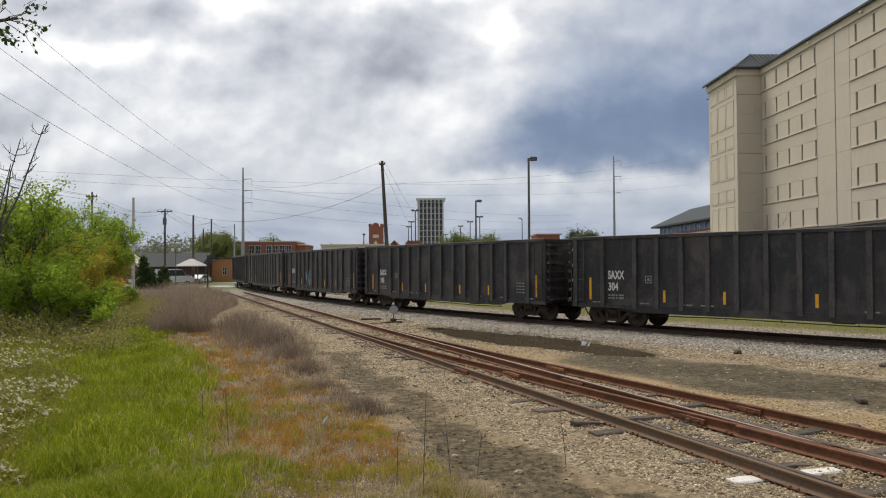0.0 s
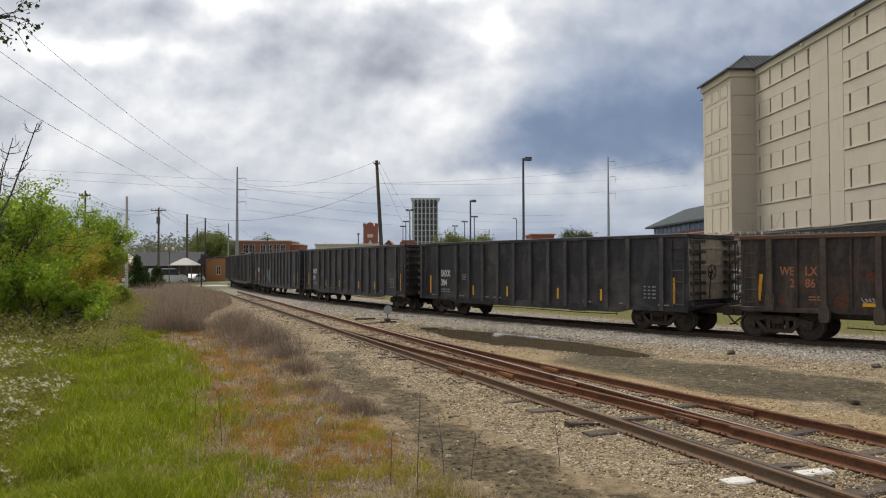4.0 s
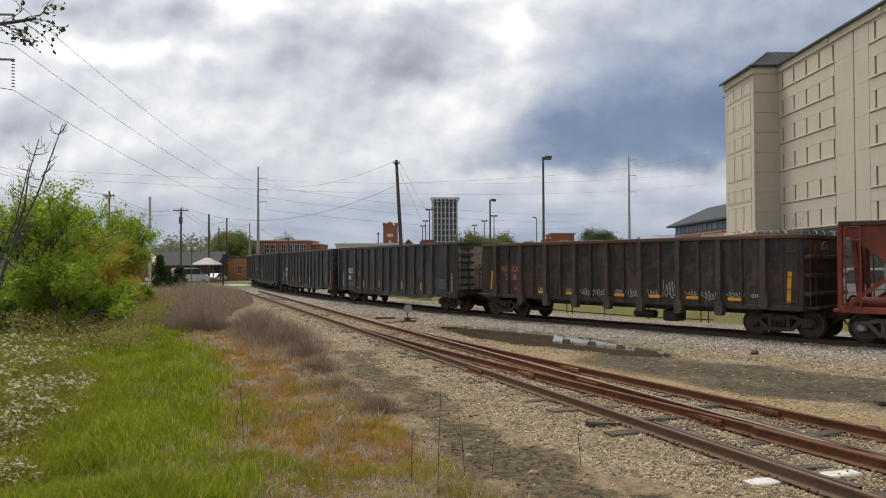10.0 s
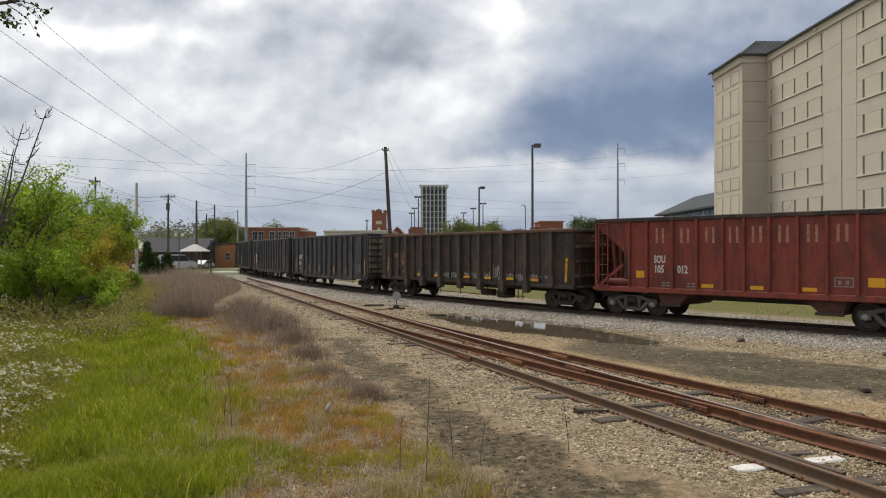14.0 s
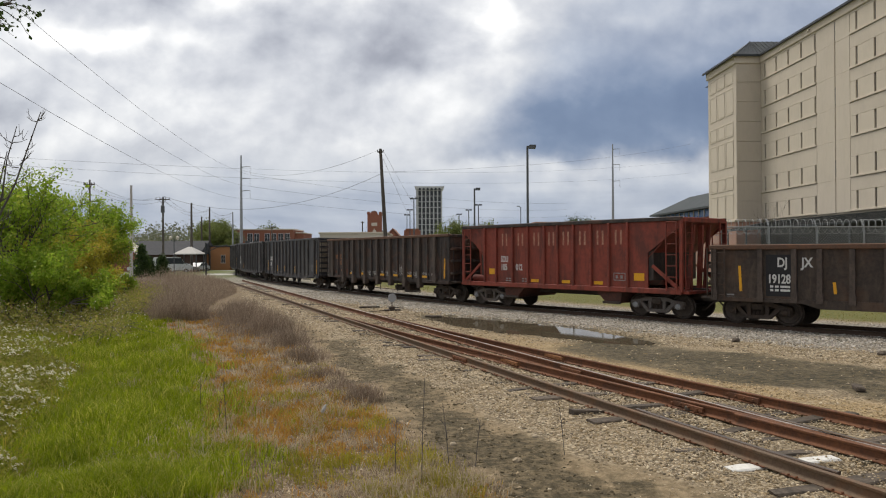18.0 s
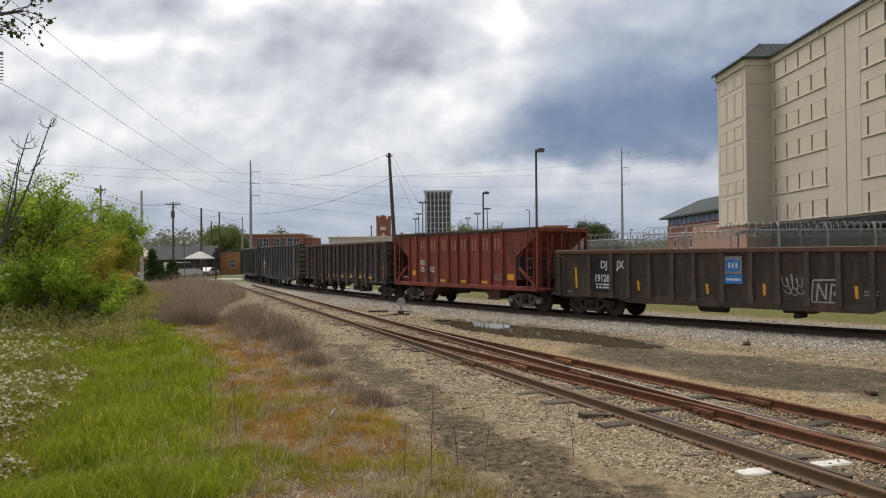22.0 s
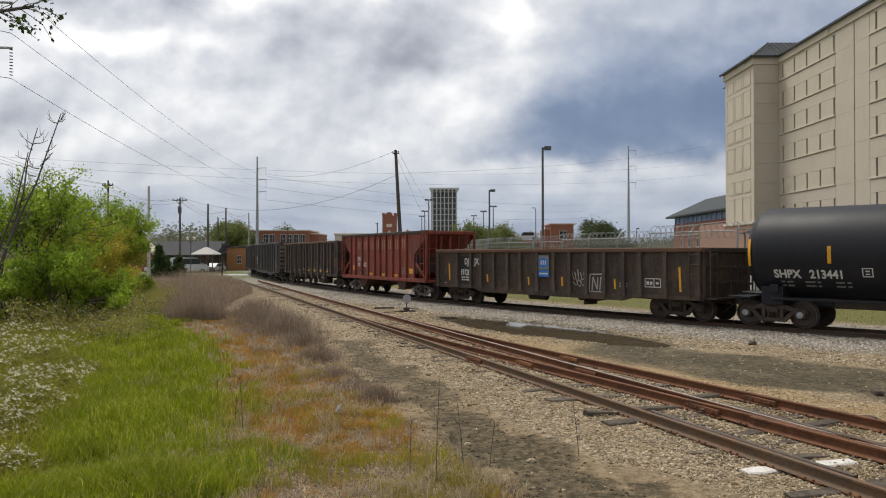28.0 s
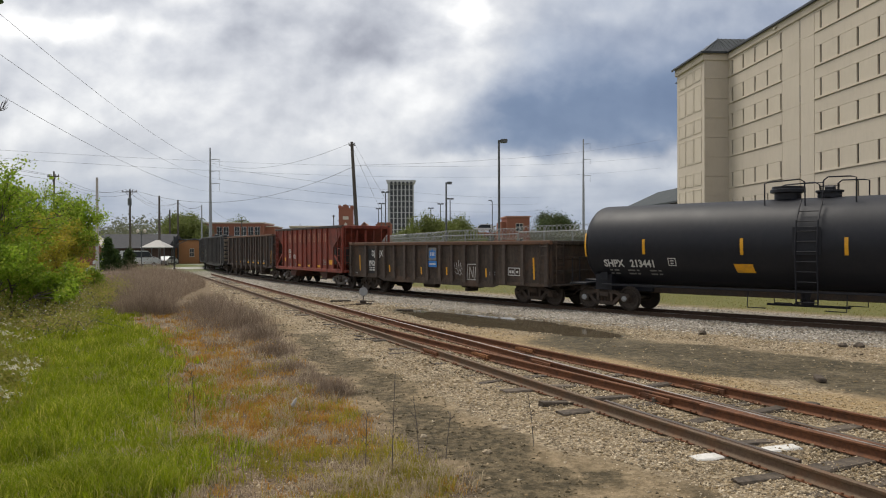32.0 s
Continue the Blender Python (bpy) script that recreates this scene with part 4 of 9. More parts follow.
def make_tracks():
    main = thing("railway_main_track", "curved main railway track with worn rails on grey ballast", "railway track", kind="structure")
    for out in (-GAUGE, GAUGE):
        part("rail", rail_mesh([arc_point(s, out) for s in np.arange(-40, 130, 1.0)], M_RAILDARK, M_RAILTOP), None, main)
    shared = tie_mesh(2.6)
    for s in np.arange(-30, 118, 0.58):
        x, y = arc_point(s)
        part("tie", shared, None, main, at=pose(x, y, 0, 0, 0, arc_heading(s) + 90 + rng.normal(0, 0.7)))
    yard = thing("railway_turnout", "rusted yard turnout with two diverging tracks on rotten ties", "railway turnout", kind="structure")
    off = 1.505 / 0.9316
    offt = 1.505 / 0.9
    west, east = siding_x, lambda y: siding_x(y) + off
    curve_e = lambda y: siding_x(y) + off + turnout_shift(y)
    curve_w = lambda y: siding_x(y) + turnout_shift(y) + (off if y > 30 else off + (offt - off) * min(1, (30 - y) / 12)) - offt + (offt - off if y > 30 else 0)
    part("rail", rail_mesh(straight(west, -16, 70), M_RAILBROWN, M_RAILBROWN), None, yard, "grey-brown rusted stock rail")
    part("rail", rail_mesh(straight(east, -16, 70), M_RAIL, M_RAILBRIGHT), None, yard, "rusted closure rail with a bright running edge")
    part("rail", rail_mesh(straight(curve_e, -16, 30), M_RAIL, M_RAIL), None, yard, "deep rust-brown stock rail")
    part("rail", rail_mesh(straight(lambda y: siding_x(y) + turnout_shift(y) + 0.04, -15.4, 28.6, 0.5), M_RAIL, M_RAIL), None, yard, "rusted switch point rail")
    # wing rails and the guard rail at the frog
    part("wing_rail", rail_mesh([(siding_x(y) + turnout_shift(y) + 0.04 - 0.09 - 0.02 * (11.2 - y), y) for y in np.arange(8.2, 11.3, 0.5)], M_RAIL, M_RAIL), None, yard, "rusty wing rail")
    part("wing_rail", rail_mesh([(east(y) + 0.10 + 0.02 * (12.0 - y), y) for y in np.arange(8.4, 12.1, 0.6)], M_RAILBROWN, M_RAILTOP), None, yard, "worn wing rail")
    for a, b, f in ((8.2, 11.6, lambda y: siding_x(y) + 0.11),):
        part("guard_rail", rail_mesh([(f(y) + 0.05 * max(0, abs(y - (a + b) / 2) - (b - a) * 0.32), y) for y in np.linspace(a, b, 9)], M_RAILDARK, M_RAILTOP), None, yard, "dark guard rail")
    turn = math.degrees(math.atan2(-0.39, 1)) * -1
    for y in np.arange(-5.77, 66, 0.56):
        shift = turnout_shift(y) if y < 34 else 0
        length = 2.6 + max(0, shift)
        x = siding_x(y) + off / 2 + shift / 2
        if abs(y - 9.35) < 0.1:
            white = tie_mesh(1.70)
            white.materials[0] = M_TIEWHITE
            part("tie", white, None, yard, "short white painted tie", at=pose(4.45, 9.18, 0.0, 0, 0, 15))
        else:
            part("tie", tie_mesh(length + rng.uniform(-0.4, 0.25)), None, yard,
                 at=pose(x + rng.normal(0, 0.1), y, rng.uniform(-0.025, 0.006) - (0.015 if y > 15 else 0), rng.normal(0, 1.0), rng.normal(0, 0.8), turn + rng.normal(0, 1.6)))
    # bolted joint bars, spikes and tie plates
    plate = Shape().soft(-0.1, 0.1, -0.17, 0.17, -0.172, -0.158, 0.004)
    for u in (-0.09, 0.09):
        for w in (-0.06, 0.06):
            plate.soft(u - 0.012, u + 0.012, w - 0.012, w + 0.012, -0.165, -0.135, 0.003)
    plate = plate.mesh("tie_plate", M_RAIL)
    for fx in (west, east, curve_e, lambda y: siding_x(y) + turnout_shift(y) + 0.04):
        for y in np.arange(5.2, 30, 0.56):
            part("tie_plate", plate, None, yard, at=pose(fx(y), y, 0.004, 0, 0, turn))
    bar = Shape().soft(-0.055, -0.014, -0.42, 0.42, -0.135, -0.045, 0.01).soft(0.014, 0.055, -0.42, 0.42, -0.135, -0.045, 0.01)
    for u in (-0.3, -0.1, 0.1, 0.3):
        bar.soft(-0.075, 0.075, u - 0.018, u + 0.018, -0.11, -0.075, 0.005)
    bar = bar.mesh("joint_bar", M_JOINT)
    dull = bar.copy()
    dull.materials[0] = M_RAIL
    for fx, y, me in ((curve_e, 18.0, bar), (lambda y: siding_x(y) + turnout_shift(y) + 0.04, 17.2, bar), (west, 17.8, dull), (curve_e, 12.9, dull), (lambda y: siding_x(y) + turnout_shift(y) + 0.04, 12.2, dull), (east, 15.9, dull)):
        part("joint_bar", me, None, yard, "bright orange rusted joint bar" if me is bar else "rusted joint bar", at=pose(fx(y), y, 0, 0, 0, turn))
    # switch stand with its target
    x, y = -1.8, 33.7
    st = thing("switch_stand", "low rusty switch stand with a grey round target", "switch stand", at=pose(x, y, -0.2, 0, 0, 20))
    part("base", Shape().soft(-0.35, 0.4, -0.12, 0.12, 0.0, 0.09, 0.02).soft(-0.14, 0.12, -0.11, 0.11, 0.09, 0.22, 0.03), M_IRON, st)
    part("mast", Shape().tube([(0, 0, 0.2), (0, 0, 0.8)], 0.025, 8), M_IRON, st)
    part("lever", Shape().tube([(0.1, 0.05, 0.18), (0.5, 0.12, 0.12), (0.62, 0.13, 0.12)], 0.02, 8), M_IRON, st)
    part("target", Shape().lathe([(-0.008, 0.2), (0.008, 0.2)], "y", 24, (0, -0.03, 0.62)), M_GALV, st, "faded grey round target")
    part("throw_rod", Shape().beam((-0.35, 0, 0.05), (-1.3, -0.35, 0.03), 0.04, 0.03), M_IRON, st)


make_tracks()

# ---- the jail block ----


def make_block():
    WX, TX, Y0, Y1 = 35.5, 32.7, 77.3, 85.1
    house = thing("jail_building", "tan precast concrete jail block with rows of slot windows", "building", at=pose(0, 0, 0))
    lo, top = 5.6, 23.2
    end = 18.0
    part("wall", Shape().box(WX, WX + 24, end, Y0 + 14, -0.4, top), M_STUCCO, house)
    rows = (20.8, 17.9, 15.1, 12.2, 8.8, 5.95)
    # precast panels storey by storey, with fine grooves between; the slots lie in the strips
    cols = []
    y = Y0 - 0.05
    while y > end + 3:
        cols += [("strip", y - 11.2, y), ("plain", y - 14.2, y - 11.24), ("plain", y - 16.5, y - 14.34)]
        y -= 16.54
    slot = Shape().box(-0.03, 0.0, -0.14, 0.14, 0, 1.5).mesh("slot_window", M_SLOT)
    tops = {20.8: 22.55, 17.9: 20.6, 15.1: 17.7, 12.2: 14.9, 8.8: 12.0, 5.95: 8.6}
    for kind, a, b in cols:
        a = max(a, end)
        for r in rows:
            nxt = tops[r]
            if kind == "strip":
                part("panel", Shape().soft(WX - 0.16, WX, a, b, r + 1.53, nxt, 0.02), M_STUCCO, house)
                part("sill", Shape().soft(WX - 0.24, WX, a, b, r - 0.17, r, 0.02), M_STUCCOLIGHT, house)
                cuts = [b - 0.94 - k * 2.505 for k in range(5)]
                edges = [b] + [v for c in cuts for v in (c + 0.14, c - 0.14)] + [a]
                for k in range(0, len(edges), 2):
                    if edges[k] - edges[k + 1] > 0.05:
                        part("panel", Shape().soft(WX - 0.155, WX, edges[k + 1], edges[k], r + 0.003, r + 1.527, 0.015), M_STUCCOLIGHT, house)
                for c in cuts:
                    part("slot_window", slot, None, house, "narrow dark slot window", at=pose(WX - 0.002, c, r + 0.01))
            else:
                if b - a < 2.3 and r in (20.8, 15.1, 8.8):
                    part("slot_window", Shape().box(WX - 0.15, WX - 0.1, b + 0.02, b + 0.12, r + 0.1, r + 1.6), M_SLOT, house, "narrow dark slot window in the joint")
                part("panel", Shape().soft(WX - 0.165, WX, a, b, r - 0.2, nxt - 0.0, 0.02), M_STUCCO, house)
    part("cornice", Shape().soft(WX - 0.3, WX + 0.2, end - 0.3, Y0, 22.55, 23.35, 0.05), M_STUCCOLIGHT, house)
    # tower at the corner
    part("stair_tower", Shape().box(TX, WX + 6, Y0, Y1, lo, 23.2), M_STUCCO, house, "plain tan corner tower")
    part("cornice", Shape().soft(TX - 0.2, WX + 6, Y0 - 0.2, Y1 + 0.2, 22.5, 23.35, 0.05), M_STUCCOLIGHT, house)
    for k in range(8):
        z = lo + 0.1 + k * 2.12
        part("panel", Shape().soft(TX + 0.03, WX - 0.15, Y0 - 0.06, Y0, z, z + 2.08, 0.02), M_STUCCO, house)
    for z, h in ((20.6, 1.5), (17.3, 2.9), (14.9, 1.6), (11.6, 2.9), (9.1, 1.5), (5.8, 2.9)):
        for k in range(3):
            ya = Y0 + 0.75 + k * 2.25
            s = Shape()
            for fa, fb, ga, gb in ((ya, ya + 1.95, z, z + 0.14), (ya, ya + 1.95, z + h - 0.14, z + h), (ya, ya + 0.14, z + 0.14, z + h - 0.14), (ya + 1.81, ya + 1.95, z + 0.14, z + h - 0.14)):
                s.soft(TX - 0.045, TX, fa, fb, ga, gb, 0.015)
            part("blind_panel", s, M_STUCCOLIGHT, house)
            part("blind_panel", Shape().soft(TX - 0.03, TX, ya + 0.17, ya + 1.78, z + 0.17, z + h - 0.17, 0.01), M_STUCCOLIGHT, house)
    # roofs
    part("roof", Shape().add([(TX - 0.42, Y0 - 0.42, 23.35), (WX + 7, Y0 - 0.42, 23.35), (WX + 7, Y1 + 0.42, 23.35), (TX - 0.42, Y1 + 0.42, 23.35), (TX + 2.9, Y0 + 3.1, 25.75), (WX + 7, Y0 + 3.1, 25.75), (WX + 7, Y1 - 3.1, 25.75), (TX + 2.9, Y1 - 3.1, 25.75)],
                                [(0, 1, 5, 4), (1, 2, 6, 5), (2, 3, 7, 6), (3, 0, 4, 7), (4, 5, 6, 7), (3, 2, 1, 0)]), M_ROOF, house, "dark standing seam hip roof")
    part("roof", Shape().add([(WX - 0.42, end - 1, 23.35), (WX + 25, end - 1, 23.35), (WX + 25, Y0 + 15, 23.35), (WX - 0.42, Y0 + 15, 23.35), (WX + 10, end + 9, 27.5), (WX + 14, end + 9, 27.5), (WX + 14, Y0 + 5, 27.5), (WX + 10, Y0 + 5, 27.5)],
                                [(0, 1, 5, 4), (1, 2, 6, 5), (2, 3, 7, 6), (3, 0, 4, 7), (4, 5, 6, 7), (3, 2, 1, 0)]), M_ROOF, house, "dark standing seam roof")
    seam = Shape()
    for k in range(14):
        x = TX - 0.2 + k * 0.5
        seam.beam((x, Y0 - 0.42, 23.38), (max(x, TX + 2.9), Y0 + 3.1, 25.78), 0.05, 0.07, (1, 0, 0))
    part("roof_seams", seam, M_ROOF, house)
    part("gutter", Shape().soft(WX - 0.54, WX - 0.40, end - 1, Y0 - 0.47, 23.18, 23.42, 0.03).soft(TX - 0.54, TX - 0.40, Y0 - 0.5, Y1 + 0.5, 23.18, 23.42, 0.03).soft(TX - 0.40, WX - 0.42, Y0 - 0.54, Y0 - 0.40, 23.18, 23.42, 0.03), M_ROOF, house)
    lamp = Shape().soft(-0.16, 0.0, -0.12, 0.12, -0.1, 0.12, 0.03).mesh("floodlight", M_STONE)
    for y in (81.2, 66.9, 58.6, 52.0):
        part("floodlight", lamp, None, house, at=pose((TX if y > 78 else WX - 0.35), y, 22.9))
    # brick foot and the dark metal canopy before the yard side
    part("brick_base", Shape().box(TX - 0.12, WX + 6, Y0 - 0.12, Y1 + 0.1, -0.4, lo), M_BRICKPINK, house, "pink brick foot of the tower")
    part("stone_band", Shape().soft(TX - 0.25, WX + 6, Y0 - 0.25, Y1 + 0.2, lo, lo + 0.25, 0.03), M_STUCCOLIGHT, house)
    part("canopy_roof", Shape().add([(WX - 5.5, 20, 4.6), (WX, 20, 5.55), (WX, Y0 - 0.2, 5.55), (WX - 5.5, Y0 - 3, 4.6), (WX - 5.5, 20, 4.45), (WX, 20, 5.4), (WX, Y0 - 0.2, 5.4), (WX - 5.5, Y0 - 3, 4.45)],
                                     [(0, 1, 2, 3), (7, 6, 5, 4), (0, 4, 5, 1), (1, 5, 6, 2), (2, 6, 7, 3), (3, 7, 4, 0)]), M_ROOF, house, "dark corrugated yard canopy")
    rib = Shape()
    for y in np.arange(21, 74, 0.5):
        rib.beam((WX - 5.5, y, 4.64), (WX, y, 5.59), 0.09, 0.05, (0, 1, 0))
    part("canopy_ribs", rib, M_ROOF, house)
    for y in np.arange(22, 75, 4.3):
        part("canopy_post", Shape().tube([(WX - 5.3, y, -0.4), (WX - 5.3, y, 4.5)], 0.09, 8), M_GREYPOLE, house)
    part("canopy_screen", Shape().box(WX - 0.35, WX - 0.12, 20, Y0 - 0.3, -0.4, 5.35), M_ROOF, house, "dark steel mesh wall")


make_block()

# ---- the train ----
S_ROWS = [(0, 0.0), (1, 2.56), (2, 5.03), (3, 7.46), (4, 9.91), (5, 12.38), (6, 14.75), (7, 16.99), (8, 19.17), (9, 21.36), (10, 23.54), (11, 25.63),
          (12, 27.79), (13, 29.95), (14, 32.01), (15, 33.96), (16, 35.89), (17, 37.81), (18, 39.72), (19, 41.59), (20, 43.39), (21, 45.16), (22, 46.94),
          (23, 48.63), (24, 50.2), (25, 51.68), (26, 53.07), (27, 54.43), (28, 55.78), (29, 57.02), (30, 58.3), (31, 59.42), (32, 60.4)]
TRAIN = []
WHEELS = []


def train_at(t):
    return float(np.interp(t, [a for a, _ in S_ROWS], [b for _, b in S_ROWS]))


def car_pose(s, half):
    """A car whose trucks stand half metres before and behind s."""
    ax, ay = arc_point(s - half)
    bx, by = arc_point(s + half)
    return pose((ax + bx) / 2, (ay + by) / 2, 0, 0, 0, math.degrees(math.atan2(by - ay, bx - ax)))


def wheelset_shape():
    s = Shape()
    for e in (-1, 1):
        prof = [(0.685, 0.10), (0.675, 0.475), (0.705, 0.482), (0.715, 0.455), (0.81, 0.445), (0.815, 0.39), (0.775, 0.36), (0.765, 0.17), (0.80, 0.13), (0.80, 0.09)]
        s.lathe([(a * e, r) for a, r in (prof if e > 0 else prof[::-1])][::1 if e > 0 else 1], "y", 28)
    s.lathe([(-0.98, 0.075), (0.98, 0.075)], "y", 12)
    return s


SH_WHEELSET = wheelset_shape().mesh("wheelset", M_WHEEL, True)
SH_CAP = Shape()
SH_CAP.lathe([(1.03, 0.11), (1.12, 0.11), (1.14, 0.085), (1.155, 0.05)], "y", 14)
for _k in range(3):
    _a = _k * 2.094
    SH_CAP.lathe([(1.12, 0.02), (1.165, 0.02)], "y", 6, (0.075 * math.cos(_a), 0, 0.075 * math.sin(_a)))


def side_frame_shape():
    s = Shape()
    for e in (-1, 1):
        y0, y1 = (0.93, 1.07) if e > 0 else (-1.07, -0.93)
        s.slab([(-1.12, 0.50), (-1.10, 0.64), (-0.72, 0.69), (-0.45, 0.78), (0.45, 0.78), (0.72, 0.69), (1.10, 0.64), (1.12, 0.50), (0.74, 0.56), (0.42, 0.64), (-0.42, 0.64), (-0.74, 0.56)], y0, y1)
        s.slab([(-0.78, 0.58), (-0.42, 0.22), (0.42, 0.22), (0.78, 0.58), (0.62, 0.60), (0.36, 0.34), (-0.36, 0.34), (-0.62, 0.60)], y0 + 0.01, y1 - 0.01)
        for u in (-0.30, 0.30):
            s.box(u - 0.06, u + 0.06, y0 + 0.01, y1 - 0.01, 0.3, 0.66)
        for u in (-0.9, 0.9):
            s.box(u - 0.17, u + 0.17, y0 - 0.01, y1 + 0.03, 0.38, 0.60)
    return s


def springs_shape():
    s = Shape()
    s.tube([(0.055 * math.cos(a), 0.055 * math.sin(a), 0.34 + 0.2 * a / 31.4) for a in np.arange(0, 31.5, 0.9)], 0.016, 4)
    return s


SH_FRAME = {"iron": side_frame_shape().mesh("side_frame", M_IRON), "capped": side_frame_shape().mesh("side_frame", M_IRON), "grey": side_frame_shape().mesh("side_frame", M_IRONGREY)}
SH_SPRING = springs_shape().mesh("spring", M_IRON)
SH_BOLSTER = Shape().soft(-0.2, 0.2, -1.12, 1.12, 0.52, 0.74, 0.03).soft(-0.35, 0.35, -0.35, 0.35, 0.7, 0.86, 0.05).mesh("bolster", M_IRON)
SH_BRAKE = Shape().beam((-0.55, -0.8, 0.42), (-0.55, 0.8, 0.42), 0.09, 0.09, (1, 0, 0)).beam((0.55, -0.8, 0.42), (0.55, 0.8, 0.42), 0.09, 0.09, (1, 0, 0)).mesh("brake_beam", M_IRON)
SH_CAPS = {"iron": SH_CAP.mesh("bearing_cap", M_IRON, True), "capped": SH_CAP.mesh("bearing_cap", M_GALV, True), "grey": SH_CAP.mesh("bearing_cap", M_GALV, True)}


def add_truck(car, x, tone, curve):
    tr = part("truck", SH_BOLSTER, None, car, at=pose(x, 0, 0, 0, 0, curve))
    part("side_frame", SH_FRAME[tone], None, tr)
    for u in (-0.14, 0.0, 0.14):
        for e in (-1, 1):
            part("spring", SH_SPRING, None, tr, at=pose(u, e, 0))
    part("brake_beam", SH_BRAKE, None, tr)
    for u in (-0.9, 0.9):
        w = part("wheelset", SH_WHEELSET, None, tr, at=pose(u, 0, 0.457))
        WHEELS.append((w, u))
        part("bearing_cap", SH_CAPS[tone], None, tr, at=pose(u, 0, 0.47))
        part("bearing_cap", SH_CAPS[tone], None, tr, at=pose(u, 0, 0.47, 0, 0, 180))


def coupler_shape():
    s = Shape().soft(-0.3, 0.55, -0.09, 0.09, 0.72, 0.92, 0.03)
    s.slab([(0.5, 0.66), (0.86, 0.66), (0.92, 0.8), (0.86, 1.0), (0.5, 1.0)], -0.16, 0.14)
    s.tube([(0.1, 0.3, 0.78), (0.45, 0.34, 0.62), (0.75, 0.2, 0.38), (0.95, 0.06, 0.34)], 0.03, 7)
    s.tube([(0.0, 0.75, 0.95), (0.35, 0.72, 0.92), (0.45, 0.5, 0.98), (0.5, 0.1, 1.03)], 0.016, 6)
    return s


SH_COUPLER = coupler_shape().mesh("coupler", M_IRON)


def under_gear(car, length, half, tone, body_mat, sill_z):
    """Trucks, couplers, centre sill, brake cylinder and pipes."""
    curve = math.degrees(half / ARC_R)
    add_truck(car, half, tone, -curve)
    add_truck(car, -half, tone, curve)
    part("centre_sill", Shape().soft(-length / 2 - 0.1, length / 2 + 0.1, -0.18, 0.18, 0.68, sill_z + 0.1, 0.02), M_IRON, car)
    part("coupler", SH_COUPLER, None, car, at=pose(length / 2, 0, 0))
    part("coupler", SH_COUPLER, None, car, at=pose(-length / 2, 0, 0, 0, 0, 180))


def ladder_shape(height, z0, width=0.46, step=0.40):
    """Rungs and rails in the x-z plane; stands at y = 0."""
    s = Shape()
    for u in (-width / 2, width / 2):
        s.soft(u - 0.02, u + 0.02, -0.02, 0.02, z0, z0 + height, 0.004)
    n = int(height / step) + 1
    for k in range(n):
        s.tube([(-width / 2, 0, z0 + 0.1 + k * step), (width / 2, 0, z0 + 0.1 + k * step)], 0.014, 6)
    return s


def tape(car, x, z0, z1, y, w=0.10, lean=0.0, horizontal=False):
    h = z1 - z0
    s = Shape().soft(-w / 2, w / 2, -0.002, 0.003, 0, h, 0.001)
    part("reflective_strip", s, M_YELLOW, car, "yellow reflective tape", at=pose(x, y, z0, 0, lean, 0))


def lettering(car, text, x, z, size, y, mat, wide=1.0, label="white stencilled lettering", bold=0.0):
    part("lettering", letters(text, size, mat, wide=wide, bold=bold), None, car, label, at=pose(x, y, z, 90, 0, 180))


def bars(car, x, z, y, widths, h=0.06, gap=0.05, mat=None, rows=1):
    """Small stencilling that cannot be read: plain dashes."""
    s = Shape()
    for r in range(rows):
        u = 0.0
        for w in widths:
            s.box(u, u + w, 0, 0.004, -r * (h + gap), -r * (h + gap) + h)
            u += w + gap
    part("stencil_panel", s, mat or M_DIMWHITE, car, "small faded stencil marks", at=pose(x, y, z, 0, 0, 180))


def scribble(car, x, z, y, w, h, seed, mat, loops=5, r=0.018):
    r_ = np.random.default_rng(seed)
    pts = []
    for k in range(loops * 10):
        a = k / 10 * 2 * math.pi
        pts.append((-w * k / (loops * 10) + 0.10 * math.sin(a + 0.6) * w, 0, h * (0.5 + 0.45 * math.cos(a) * (0.75 + 0.25 * math.sin(k * 0.23 + seed)))))
    s = Shape()
    for a, b in zip(pts[:-1], pts[1:]):
        s.beam(a, b, 0.004, r * 2, (0, 1, 0))
    part("graffiti", s, mat, car, "spray-painted graffiti scrawl", at=pose(x, y, z))


def brake_wheel_shape():
    s = Shape().tube([(0, 0.26 * math.cos(a), 0.26 * math.sin(a)) for a in np.linspace(0, 2 * math.pi, 19)], 0.018, 6)
    for k in range(5):
        a = k * 2 * math.pi / 5
        s.tube([(0, 0, 0), (0, 0.25 * math.cos(a), 0.25 * math.sin(a))], 0.014, 5)
    return s.tube([(0.15, 0, 0), (-0.03, 0, 0)], 0.04, 8)


